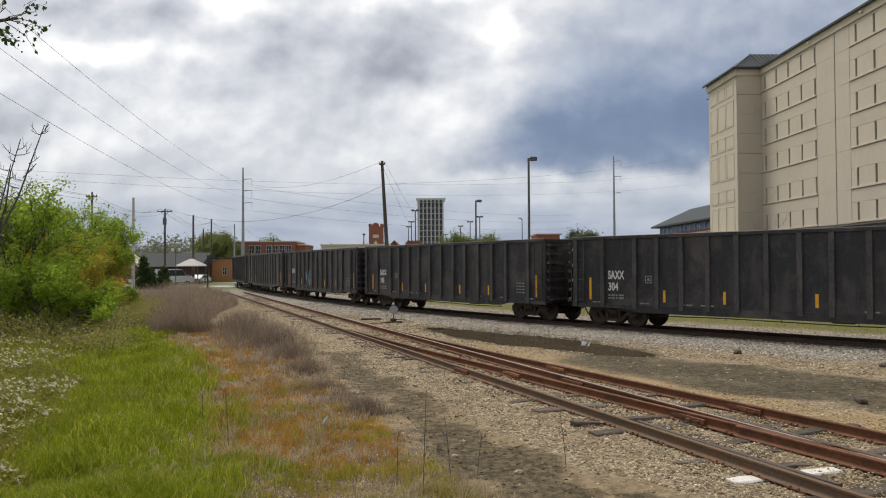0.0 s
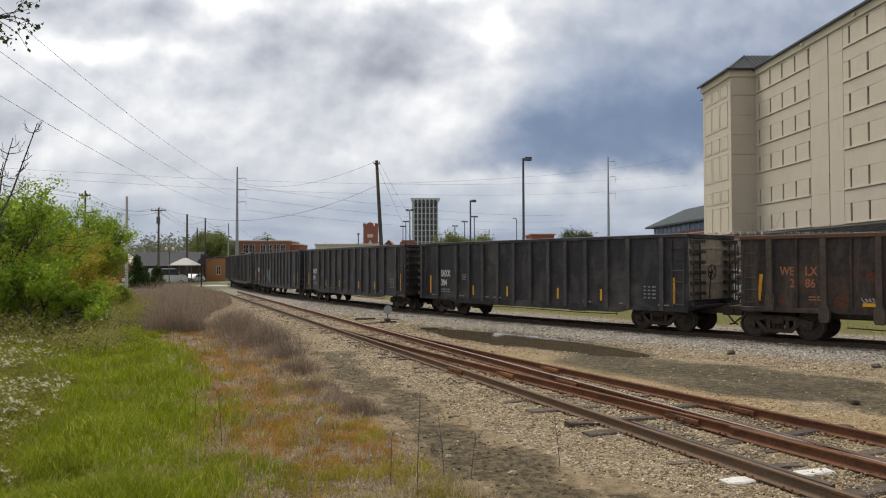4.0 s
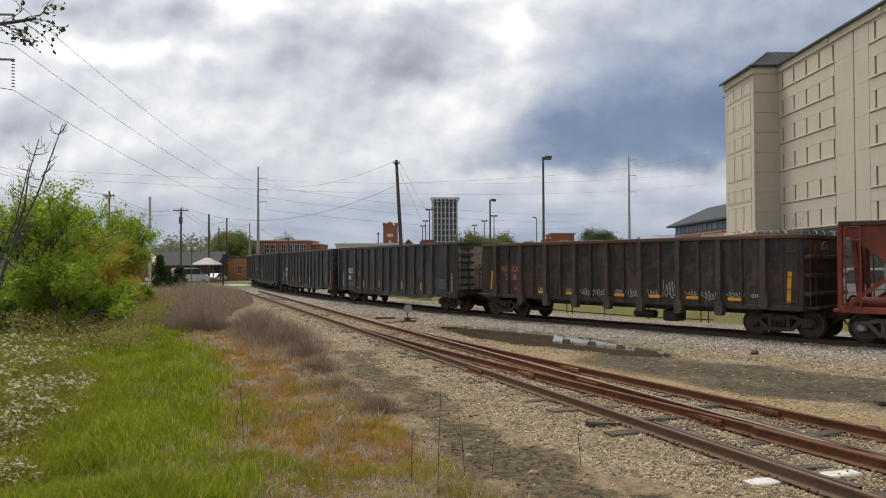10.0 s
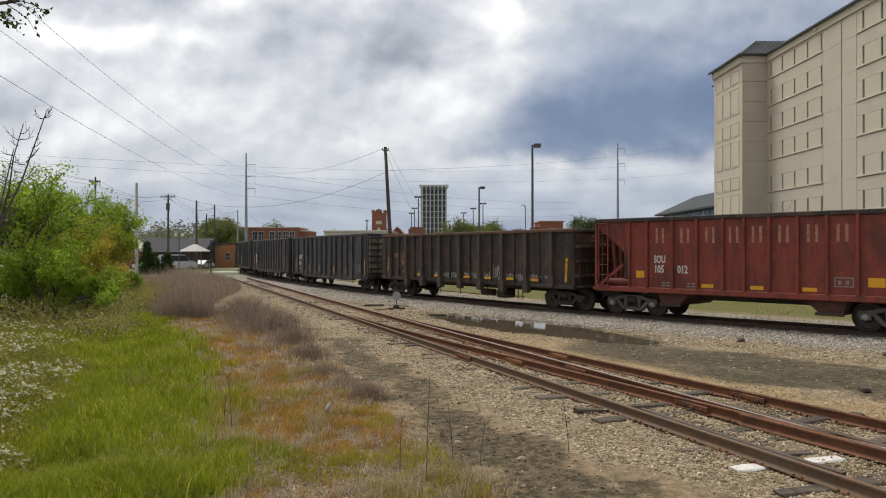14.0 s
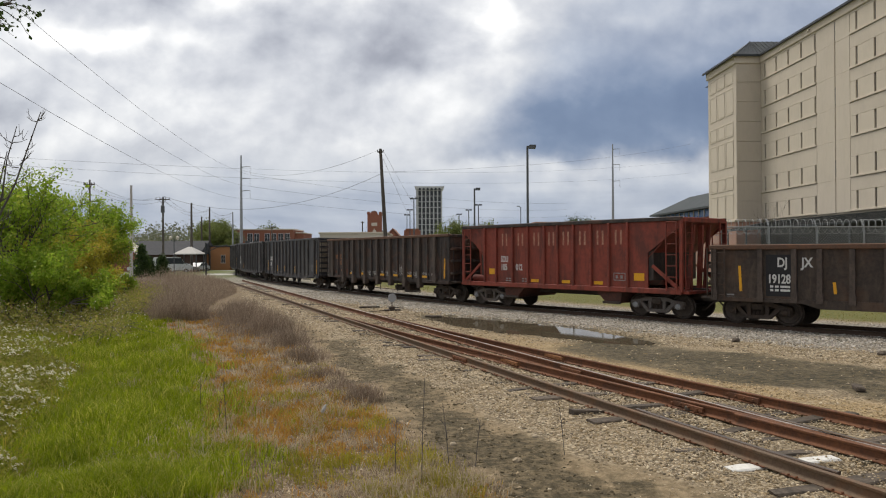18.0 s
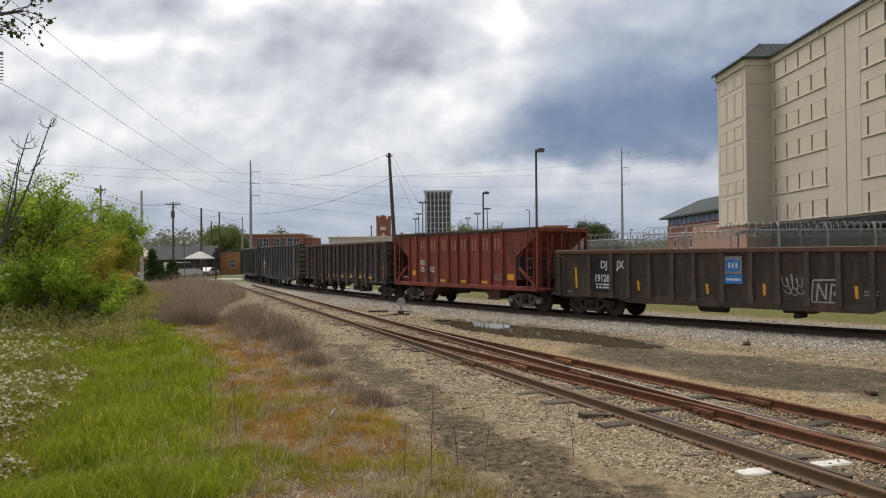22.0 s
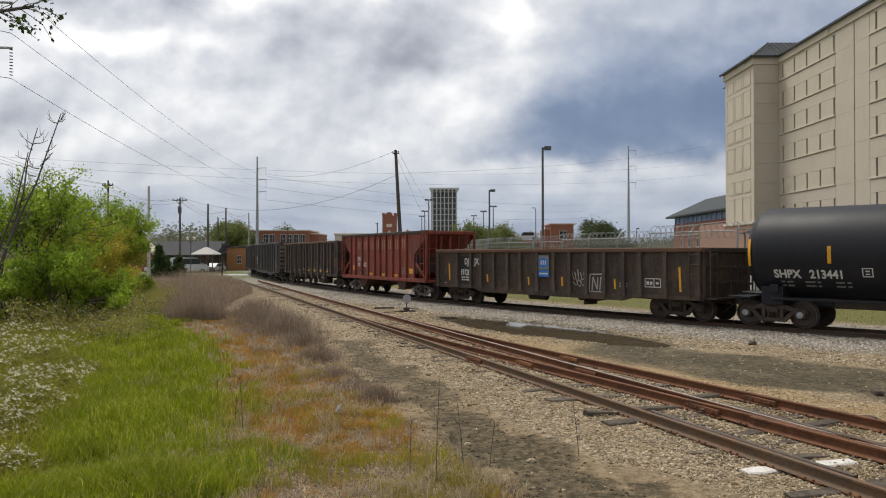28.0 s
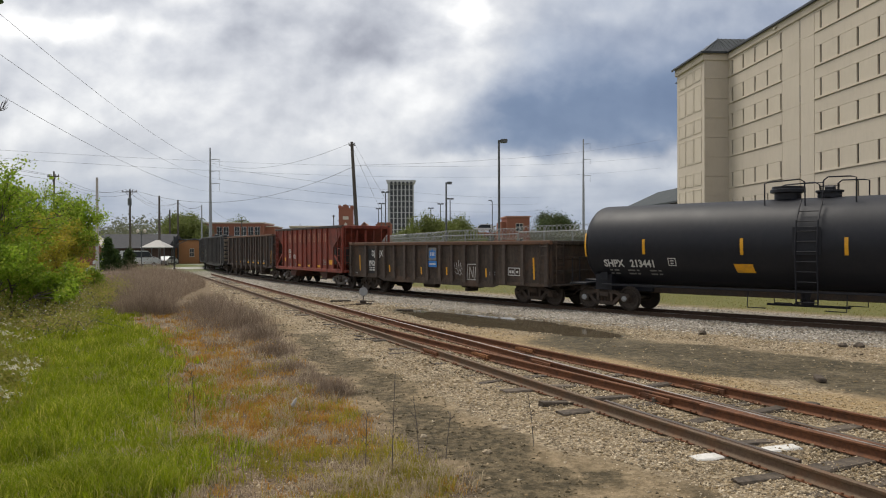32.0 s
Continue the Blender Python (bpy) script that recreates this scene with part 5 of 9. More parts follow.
def hopper_gon(name, label, s_mid, mark, number, seed, mats, half=6.1, length=15.4, z0=0.85, z1=3.49, width=3.1):
    """A high-sided coal gondola."""
    body, end_mat = mats
    car = thing(name, label, "freight car", "cars of the train")
    hw = width / 2
    L = length / 2
    for e in (-1, 1):
        part("side_sheet", Shape().soft(-L, L, e * hw - 0.05 if e > 0 else e * hw, e * hw if e > 0 else e * hw + 0.05, z0, z1, 0.01), body, car)
        part("end_sheet", Shape().soft(e * L - 0.04 if e > 0 else e * L, e * L if e > 0 else e * L + 0.04, -hw + 0.05, hw - 0.05, z0 + 0.35, z1 - 0.05, 0.01), end_mat, car)
        part("top_chord", Shape().soft(-L - 0.02, L + 0.02, e * hw - 0.06, e * hw + 0.06, z1 - 0.06, z1 + 0.08, 0.015), body, car)
        part("end_chord", Shape().soft(e * L - 0.07, e * L + 0.07, -hw + 0.06, hw - 0.06, z1 - 0.1, z1 + 0.06, 0.015), body, car)
        part("side_sill", Shape().slab([(-L, z0 - 0.08), (-5.3, z0 - 0.08), (-4.7, z0 - 0.21), (4.7, z0 - 0.21), (5.3, z0 - 0.08), (L, z0 - 0.08), (L, z0 + 0.06), (-L, z0 + 0.06)], e * hw - 0.04, e * hw + 0.05), body, car)
        for k in range(3):
            zz = z0 + 0.9 + k * 0.62
            part("end_rib", Shape().soft(e * L - 0.02, e * L + 0.09, -hw + 0.06, hw - 0.06, zz, zz + 0.12, 0.02), end_mat, car)
        part("end_platform", Shape().soft(e * L, e * (L + 0.35), -hw + 0.1, hw - 0.1, z0 + 0.1, z0 + 0.18, 0.01), body, car)
        for f in (-1, 1):
            part("ladder", ladder_shape(z1 - z0 - 0.25, z0 + 0.1), M_BLACK, car, at=pose(e * (L - 0.36), f * (hw + 0.075), 0))
            lad = ladder_shape(z1 - z0 - 0.25, z0 + 0.1, 0.42, 0.44)
            for k in range(7):
                lad.soft(-0.5, 0.3, -0.10, 0.06, z0 + 0.16 + k * 0.37, z0 + 0.28 + k * 0.37, 0.006, Matrix.Scale(f, 4, (1, 0, 0)))
            part("ladder", lad, M_BLACK, car, at=pose(e * (L + 0.14), f * (hw - 0.34), 0, 0, 0, 90))
    part("floor", Shape().box(-L + 0.05, L - 0.05, -hw + 0.06, hw - 0.06, z0 - 0.02, z0 + 0.35), body, car)
    part("coal_load", Shape().box(-L + 0.06, L - 0.06, -hw + 0.06, hw - 0.06, z0 + 0.35, z1 - 0.6), M_BLACK, car, "dark load below the rim")
    posts = (7.52, 6.25, 4.82, 3.9, 2.92, 1.93, 0.9, -0.1, -1.15, -2.1, -3.15, -4.18, -5.18, -6.66)
    post = Shape().slab([(-0.08, z0 - 0.06), (0.08, z0 - 0.06), (0.08, z1 - 0.05), (-0.08, z1 - 0.05)], 0, 0.09).mesh("side_post", M_LITPOST)
    far_post = Shape().slab([(-0.08, z0 - 0.06), (0.08, z0 - 0.06), (0.08, z1 - 0.05), (-0.08, z1 - 0.05)], -0.09, 0).mesh("side_post", M_LITPOST)
    rig = Shape().tube([(-4.4, 1.2, z0 - 0.3), (-2.6, 1.1, z0 - 0.34), (1.6, 1.1, z0 - 0.3), (4.2, 1.2, z0 - 0.33)], 0.018, 5)
    for x in (-4.3, -2.7, -0.4, 1.5, 4.0):
        rig.tube([(x, 1.15, z0 - 0.05), (x, 1.15, z0 - 0.36)], 0.015, 5)
    part("brake_rigging", rig, M_IRON, car)
    for x in posts:
        part("side_post", post, None, car, at=pose(x, hw, 0))
        part("side_post", far_post, None, car, at=pose(x, -hw, 0))
    wheel = brake_wheel_shape()
    part("brake_wheel", wheel, M_IRON, car, at=pose(-L - 0.22, 0.35, z0 + 1.35))
    part("brake_rod", Shape().tube([(-L - 0.1, 0.35, z0 + 0.2), (-L - 0.16, 0.35, z0 + 1.35)], 0.02, 6), M_IRON, car)
    part("cross_bearer", Shape().soft(-1.2, 1.2, -1.0, 1.0, z0 - 0.22, z0, 0.04).soft(-2.6, -1.9, 0.3, 1.2, z0 - 0.28, z0, 0.05), M_IRON, car)
    tape(car, 6.84, 1.07, 1.94, hw + 0.006)
    tape(car, -7.13, 1.07, 2.0, hw + 0.006)
    for x in (3.62, 1.35, -1.64, -3.88):
        tape(car, x, 1.06, 1.5, hw + 0.006)
    if mark:
        lettering(car, mark, 6.02, 1.90, 0.45, hw + 0.004, M_WHITE, 0.62, bold=0.012)
        lettering(car, number, 6.02, 1.46, 0.42, hw + 0.004, M_WHITE, 0.72, bold=0.012)
    bars(car, 6.02, 1.24, hw + 0.004, (0.1, 0.14, 0.08, 0.22), 0.06, 0.05, M_DIMWHITE, 2)
    bars(car, 6.75, 0.96, hw + 0.004, (0.2, 0.12), 0.05, 0.05, M_DIMWHITE, 2)
    s = Shape()
    for a, b, c, d in ((0, 0.26, 0, 0.03), (0, 0.26, 0.25, 0.28), (0, 0.03, 0.03, 0.25), (0.23, 0.26, 0.03, 0.25), (0.08, 0.18, 0.09, 0.19)):
        s.box(a, b, 0, 0.004, c, d)
    part("stencil_panel", s, M_DIMWHITE, car, "small white stencilled square", at=pose(4.4, hw + 0.004, 1.75, 0, 0, 180))
    bars(car, -5.85, 1.62, hw + 0.004, (0.1, 0.1, 0.16), 0.055, 0.08, M_DIMWHITE, 4)
    for x, w in ((4.6, (0.2, 0.12)), (2.9, (0.1, 0.24)), (2.2, (0.3, 0.14)), (-3.0, (0.24, 0.12)), (-4.75, (0.2,)), (-6.5, (0.08, 0.34))):
        bars(car, x, 0.97, hw + 0.052, w, 0.05, 0.05, M_DIMWHITE)
    under_gear(car, length, half, "iron", body, z0)
    TRAIN.append((car, s_mid, half))
    return car


M_GONS = (M_BLACK, M_BLACK)
gon_a = hopper_gon("coal_gondola", "black high-sided coal gondola with ribbed sides, number 304", 6.9, "SAXX", "304", 1, (M_BLACK, M_ENDTAN))
gon_b = hopper_gon("coal_gondola", "black high-sided coal gondola with ribbed sides, number 390", 23.53, "SAXX", "390", 2, M_GONS)
gon_c = hopper_gon("coal_gondola", "black high-sided coal gondola with pale blue graffiti", 40.06, "SAXX", "", 3, M_GONS)
scribble(gon_c, 2.3, 1.0, 1.6, 0.9, 1.3, 4, M_TAGBLUE, 2, 0.07)
gon_d = hopper_gon("coal_gondola", "faded brown-black high-sided coal gondola", 56.6, "", "", 5, (M_BLACK2, M_BLACK2))
gon_e = hopper_gon("coal_gondola", "black high-sided coal gondola at the head", 73.1, "", "", 6, M_GONS)
gon_f = hopper_gon("coal_gondola", "black high-sided coal gondola beyond the bend", 89.6, "", "", 7, M_GONS)


def tub_gondola():
    """The rusty tub gondola whose side posts reach below the sill."""
    length, half, z0, z1, hw = 15.0, 6.45, 0.78, 3.34, 1.5
    L = length / 2
    car = thing("tub_gondola", "rust-streaked black tub gondola with orange stencils and graffiti", "freight car", "cars of the train")
    body = M_BROWNBLACK
    for e in (-1, 1):
        a, b = sorted((e * hw, e * (hw - 0.05)))
        part("side_sheet", Shape().slab([(-L, z0 + 0.25), (-L + 2.6, z0 + 0.25), (-L + 2.9, z0 + 0.16), (L - 2.9, z0 + 0.16), (L - 2.6, z0 + 0.25), (L, z0 + 0.25), (L, z1), (-L, z1)], a, b), body, car)
        part("top_chord", Shape().soft(-L - 0.02, L + 0.02, e * hw - 0.09, e * hw + 0.09, z1 - 0.06, z1 + 0.08, 0.02), M_RIM, car, "rusty rim")
        a, b = sorted((e * L, e * (L - 0.05)))
        part("end_sheet", Shape().soft(a, b, -hw + 0.05, hw - 0.05, z0 + 0.2, z1, 0.01), body, car)
        part("end_chord", Shape().soft(e * L - 0.08, e * L + 0.08, -hw + 0.09, hw - 0.09, z1 - 0.08, z1 + 0.06, 0.02), body, car)
        for zz in (1.4, 2.0, 2.6):
            part("end_rib", Shape().soft(*sorted((e * (L - 0.02), e * (L + 0.2))), -hw + 0.06, hw - 0.06, zz, zz + 0.14, 0.03), body, car)
        for f in (-1, 1):
            part("ladder", ladder_shape(1.95, z0 + 0.35), body, car, at=pose(e * (L - 0.35), f * (hw + 0.13), 0))
            part("ladder", ladder_shape(1.95, z0 + 0.35, 0.42), body, car, at=pose(e * (L + 0.16), f * (hw - 0.36), 0, 0, 0, 90))
        part("end_platform", Shape().soft(min(e * L, e * (L + 0.42)), max(e * L, e * (L + 0.42)), -hw + 0.1, hw - 0.1, z0 + 0.22, z0 + 0.30, 0.01), M_IRON, car)
        part("side_sill", Shape().soft(e * L - e * 2.6 if e > 0 else -L, L if e > 0 else -L + 2.6, -hw - 0.06, hw + 0.06, z0 + 0.14, z0 + 0.30, 0.02), body, car)
    part("floor", Shape().slab([(-L + 2.7, z0 + 0.5), (-L + 3.1, z0 + 0.02), (L - 3.1, z0 + 0.02), (L - 2.7, z0 + 0.5)], -hw + 0.35, hw - 0.35), body, car)
    part("load", Shape().box(-L + 0.06, L - 0.06, -hw + 0.06, hw - 0.06, z0 + 0.5, z1 - 0.5), body, car, "dark load below the rim")
    stations = (-6.25, -4.65, -3.05, -1.4, 0.16, 1.82, 3.43, 4.94, 6.56)
    for k in range(9):
        x = stations[k]
        deep = 1 <= k <= 7
        zb = z0 - 0.12 if deep else z0 + 0.2
        for e in (-1, 1):
            s = Shape()
            s.slab([(x - 0.11, zb), (x + 0.11, zb), (x + 0.15, zb + 0.12), (x + 0.15, zb + 0.42), (x + 0.085, zb + 0.55), (x + 0.085, z1 - 0.05), (x - 0.085, z1 - 0.05), (x - 0.085, zb + 0.55), (x - 0.15, zb + 0.42), (x - 0.15, zb + 0.12)], *sorted((e * (hw - 0.12), e * (hw + 0.14))))
            part("side_post", s, M_TUBPOST, car)
        if k < 8:
            xs = (x + stations[k + 1]) / 2
            for e in (-1, 1):
                part("side_stiffener", Shape().soft(xs - 0.045, xs + 0.045, *sorted((e * hw, e * (hw + 0.07))), z0 + 0.3, z1 - 0.05, 0.015), body, car)
    y = hw + 0.004
    lettering(car, "WE", 6.25, 2.12, 0.38, y, M_PEACH, 0.72, "faded orange stencilled lettering", 0.010)
    lettering(car, "LX", 5.5, 2.12, 0.38, y, M_PEACH, 0.8, "faded orange stencilled lettering", 0.010)
    lettering(car, "2", 5.96, 1.74, 0.38, y, M_PEACH, 0.8, "faded orange stencilled lettering", 0.010)
    lettering(car, "86", 5.5, 1.74, 0.38, y, M_PEACH, 0.8, "faded orange stencilled lettering", 0.010)
    bars(car, 5.4, 1.42, y, (0.2, 0.16), 0.045, 0.045, M_PEACH, 2)
    for k, (x, z, w, h) in enumerate(((4.45, 1.32, 0.55, 0.42), (6.2, 1.3, 0.22, 0.3), (3.65, 2.12, 0.3, 0.36), (-3.6, 1.5, 0.2, 0.25))):
        rr = np.random.default_rng(90 + k)
        ring = [(w / 2 * math.cos(a) * rr.uniform(0.6, 1.1), h / 2 * math.sin(a) * rr.uniform(0.6, 1.1)) for a in np.linspace(0, 5.9, 14)]
        part("rust_patch", Shape().slab(ring, 0, 0.003), M_RUSTPATCH, car, "blotch of red primer and rust", at=pose(x, y - 0.001, z))
    tape(car, 6.93, 1.28, 2.15, hw + 0.006, 0.11, -6)
    tape(car, -7.04, 1.19, 2.2, hw + 0.012, 0.13, -3)
    for x in (3.63, 2.04, -0.44, -2.04, -3.62, -5.22):
        s = Shape().soft(-0.24, 0.24, -0.002, 0.003, 0, 0.11, 0.001)
        part("reflective_strip", s, M_YELLOW, car, "yellow reflective tape", at=pose(x, hw + 0.075, 1.19))
    for k, (x, w, h) in enumerate(((3.88, 0.5, 0.16), (2.28, 0.5, 0.16), (1.5, 0.62, 0.34), (0.78, 0.55, 0.34), (-0.2, 0.5, 0.18), (-0.85, 0.55, 0.36), (-1.75, 0.6, 0.38), (-2.43, 0.6, 0.75), (-3.35, 0.6, 0.2), (-4.02, 0.62, 0.38), (-4.92, 0.6, 0.2), (-5.8, 0.35, 0.16))):
        scribble(car, x, 1.14 if h > 0.25 else 1.3, hw + 0.008, w, h, 20 + k, M_TAGWHITE, 5, 0.011)
    part("brake_cylinder", Shape().lathe([(-0.5, 0.16), (0.35, 0.16), (0.45, 0.1)], "x", 14, (-1.0, 0.7, 0.52)), M_IRON, car)
    part("air_reservoir", Shape().soft(-2.6, -2.0, 0.3, 1.0, 0.3, 0.72, 0.05), M_IRON, car)
    rig = Shape().tube([(-4.2, 1.2, 0.46), (-1.6, 1.1, 0.40), (2.4, 1.1, 0.44), (4.4, 1.2, 0.5)], 0.02, 5)
    for x in (-4.0, -3.7, -1.5, 0.6, 2.3, 2.6):
        rig.tube([(x, 1.15, 0.95), (x, 1.15, 0.34)], 0.022, 5)
    part("brake_rigging", rig, M_IRON, car)
    wheel = brake_wheel_shape()
    part("brake_wheel", wheel, M_RIM, car, "rusty brake wheel", at=pose(-L - 0.3, 0.55, 2.9))
    under_gear(car, length, half, "iron", body, z0 + 0.2)
    TRAIN.append((car, -9.95, half))


tub_gondola()


def red_hopper():
    length, half, z0, z1, hw = 11.7, 4.5, 1.02, 3.66, 1.5
    L = length / 2
    car = thing("open_hopper", "oxide-red open-top hopper car with faded cream lettering", "freight car", "cars of the train")
    slope = 1.55
    for e in (-1, 1):
        a, b = sorted((e * hw, e * (hw - 0.05)))
        part("side_sheet", Shape().slab([(-L + 1.4, z0), (L - 1.4, z0), (L - 1.4, z0 + 1.43), (L - 0.2, z1 - 0.38), (L, z1 - 0.3), (L, z1), (-L, z1), (-L, z1 - 0.3), (-L + 0.2, z1 - 0.38), (-L + 1.4, z0 + 1.43)], a, b), M_RED, car)
        part("top_chord", Shape().soft(-L - 0.04, L + 0.04, e * hw - 0.08, e * hw + 0.08, z1 - 0.06, z1 + 0.09, 0.02), M_BROWNBLACK, car, "dark worn rim")
        part("side_sill", Shape().soft(-L, L, e * hw - 0.05, e * hw + 0.07, z0 - 0.08, z0 + 0.12, 0.02), M_RED, car)
        part("end_chord", Shape().soft(e * L - 0.07, e * L + 0.07, -hw + 0.08, hw - 0.08, z1 - 0.12, z1 + 0.07, 0.02), M_RED, car)
        # sloped end sheet, with posts that carry it
        part("slope_sheet", Shape().add([(e * L, -hw + 0.05, z1 - 0.1), (e * L, hw - 0.05, z1 - 0.1), (e * (L - slope * 1.7), hw - 0.05, z0 + 0.1), (e * (L - slope * 1.7), -hw + 0.05, z0 + 0.1),
                                         (e * (L - 0.05), -hw + 0.05, z1 - 0.1), (e * (L - 0.05), hw - 0.05, z1 - 0.1), (e * (L - slope * 1.7 - 0.08), hw - 0.05, z0 + 0.1), (e * (L - slope * 1.7 - 0.08), -hw + 0.05, z0 + 0.1)],
                                        [(0, 1, 2, 3), (7, 6, 5, 4), (0, 4, 5, 1), (2, 6, 7, 3), (1, 5, 6, 2), (3, 7, 4, 0)]), M_RED, car)
        for f in (-1, 1):
            part("corner_post", Shape().soft(e * L - 0.06, e * L + 0.06, f * hw - 0.06, f * hw + 0.06, z0, z1, 0.015), M_RED, car)
            part("end_strut", Shape().beam((e * (L - 0.3), f * 0.55, z0), (e * (L - 0.1), f * 0.55, z1 - 0.2), 0.1, 0.14), M_RED, car)
            part("ladder", ladder_shape(z1 - z0 - 0.15, z0 + 0.05, 0.42), M_RED, car, at=pose(e * (L - 0.36), f * (hw + 0.08), 0))
            part("ladder", ladder_shape(z1 - z0 - 0.15, z0 + 0.05, 0.42), M_RED, car, at=pose(e * (L + 0.1), f * (hw - 0.32), 0, 0, 0, 90))
            part("brace", Shape().beam((e * (L - 1.2), f * hw, z0 + 0.95), (e * (L - 0.08), f * hw, z0 + 0.1), 0.06, 0.12), M_RED, car)
        part("end_platform", Shape().soft(*sorted((e * (L - 1.1), e * (L + 0.25))), -hw + 0.06, hw - 0.06, z0 - 0.06, z0 + 0.04, 0.01), M_RED, car)
        part("centre_post", Shape().beam((e * (L - 0.2), 0, z0), (e * (L - 0.1), 0, z1 - 0.2), 0.12, 0.16), M_RED, car)
        part("hopper_bay", Shape().slab([(e * 3.25, z0), (e * 1.85, z0), (e * 2.45, 0.50), (e * 3.1, 0.50)], -hw + 0.35, hw - 0.12), M_RUSTBAY, car, "rusty discharge chute")
        part("gate_frame", Shape().soft(*sorted((e * 2.3, e * 3.15)), hw - 0.14, hw - 0.06, 0.46, 0.56, 0.02), M_IRON, car)
    part("air_reservoir", Shape().lathe([(L - 1.35, 0.05), (L - 1.3, 0.17), (L - 0.35, 0.17), (L - 0.3, 0.05)], "x", 14, (0, hw - 0.4, z0 + 0.25)), M_RED, car, smooth=True)
    part("load", Shape().box(-L + 1.2, L - 1.2, -hw + 0.06, hw - 0.06, z0 + 0.4, z1 - 0.5), M_BROWNBLACK, car, "dark load below the rim")
    ribs = (4.35, 3.6, 2.56, 1.62, 0.66, -0.08, -0.92, -1.82, -2.7, -3.57)
    for x in ribs:
        for e in (-1, 1):
            part("side_post", Shape().soft(x - 0.05, x + 0.05, *sorted((e * hw, e * (hw + 0.09))), z0 + 0.1, z1 - 0.05, 0.02), M_RED, car)
    y = hw + 0.004
    # eight faded cream painted shapes, one to a panel: a pair of plain upright bars
    pair = Shape().box(0, 0.085, 0, 0.004, 0, 0.56).box(0.25, 0.335, 0, 0.004, 0, 0.56).mesh("painted_shape", M_FADEDLET)
    for k in range(8):
        x = (ribs[k + 1] + ribs[k + 2]) / 2
        part("painted_shape", pair, None, car, "faded cream painted bars", at=pose(x + 0.17, y, 2.77, 0, 0, 180))
    lettering(car, "SOU", 3.32, 2.06, 0.38, y, M_WHITE, 0.62, bold=0.010)
    lettering(car, "105", 3.32, 1.70, 0.38, y, M_WHITE, 0.72, bold=0.010)
    lettering(car, "012", 2.38, 1.70, 0.38, y, M_WHITE, 0.72, bold=0.010)
    bars(car, 3.0, 1.3, y, (0.12, 0.16), 0.05, 0.05, rows=2)
    bars(car, 2.0, 1.3, y, (0.12, 0.16), 0.05, 0.05, rows=2)
    for x in (-3.2, ):
        s = Shape()
        for a, b, c, d in ((0, 0.55, 0, 0.03), (0, 0.55, 0.27, 0.3), (0, 0.03, 0.03, 0.27), (0.52, 0.55, 0.03, 0.27), (0.1, 0.2, 0.08, 0.2), (0.32, 0.42, 0.08, 0.2)):
            s.box(a, b, 0, 0.004, c, d)
        part("stencil_panel", s, M_DIMWHITE, car, "white stencilled service panel", at=pose(x + 0.3, y, 1.38, 0, 0, 180))
    for x, z, w, h in ((3.9, 1.49, 0.36, 0.26), (-4.07, 1.4, 0.46, 0.28), (1.24, 1.2, 0.44, 0.13), (-0.5, 1.2, 0.44, 0.13), (-2.17, 1.2, 0.44, 0.13)):
        part("reflective_strip", Shape().soft(-w / 2, w / 2, -0.002, 0.003, 0, h, 0.001), M_YELLOW, car, "yellow reflective tape", at=pose(x, hw + 0.006, z))
    under_gear(car, length, half, "grey", M_RED, z0)
    TRAIN.append((car, -24.25, half))


red_hopper()


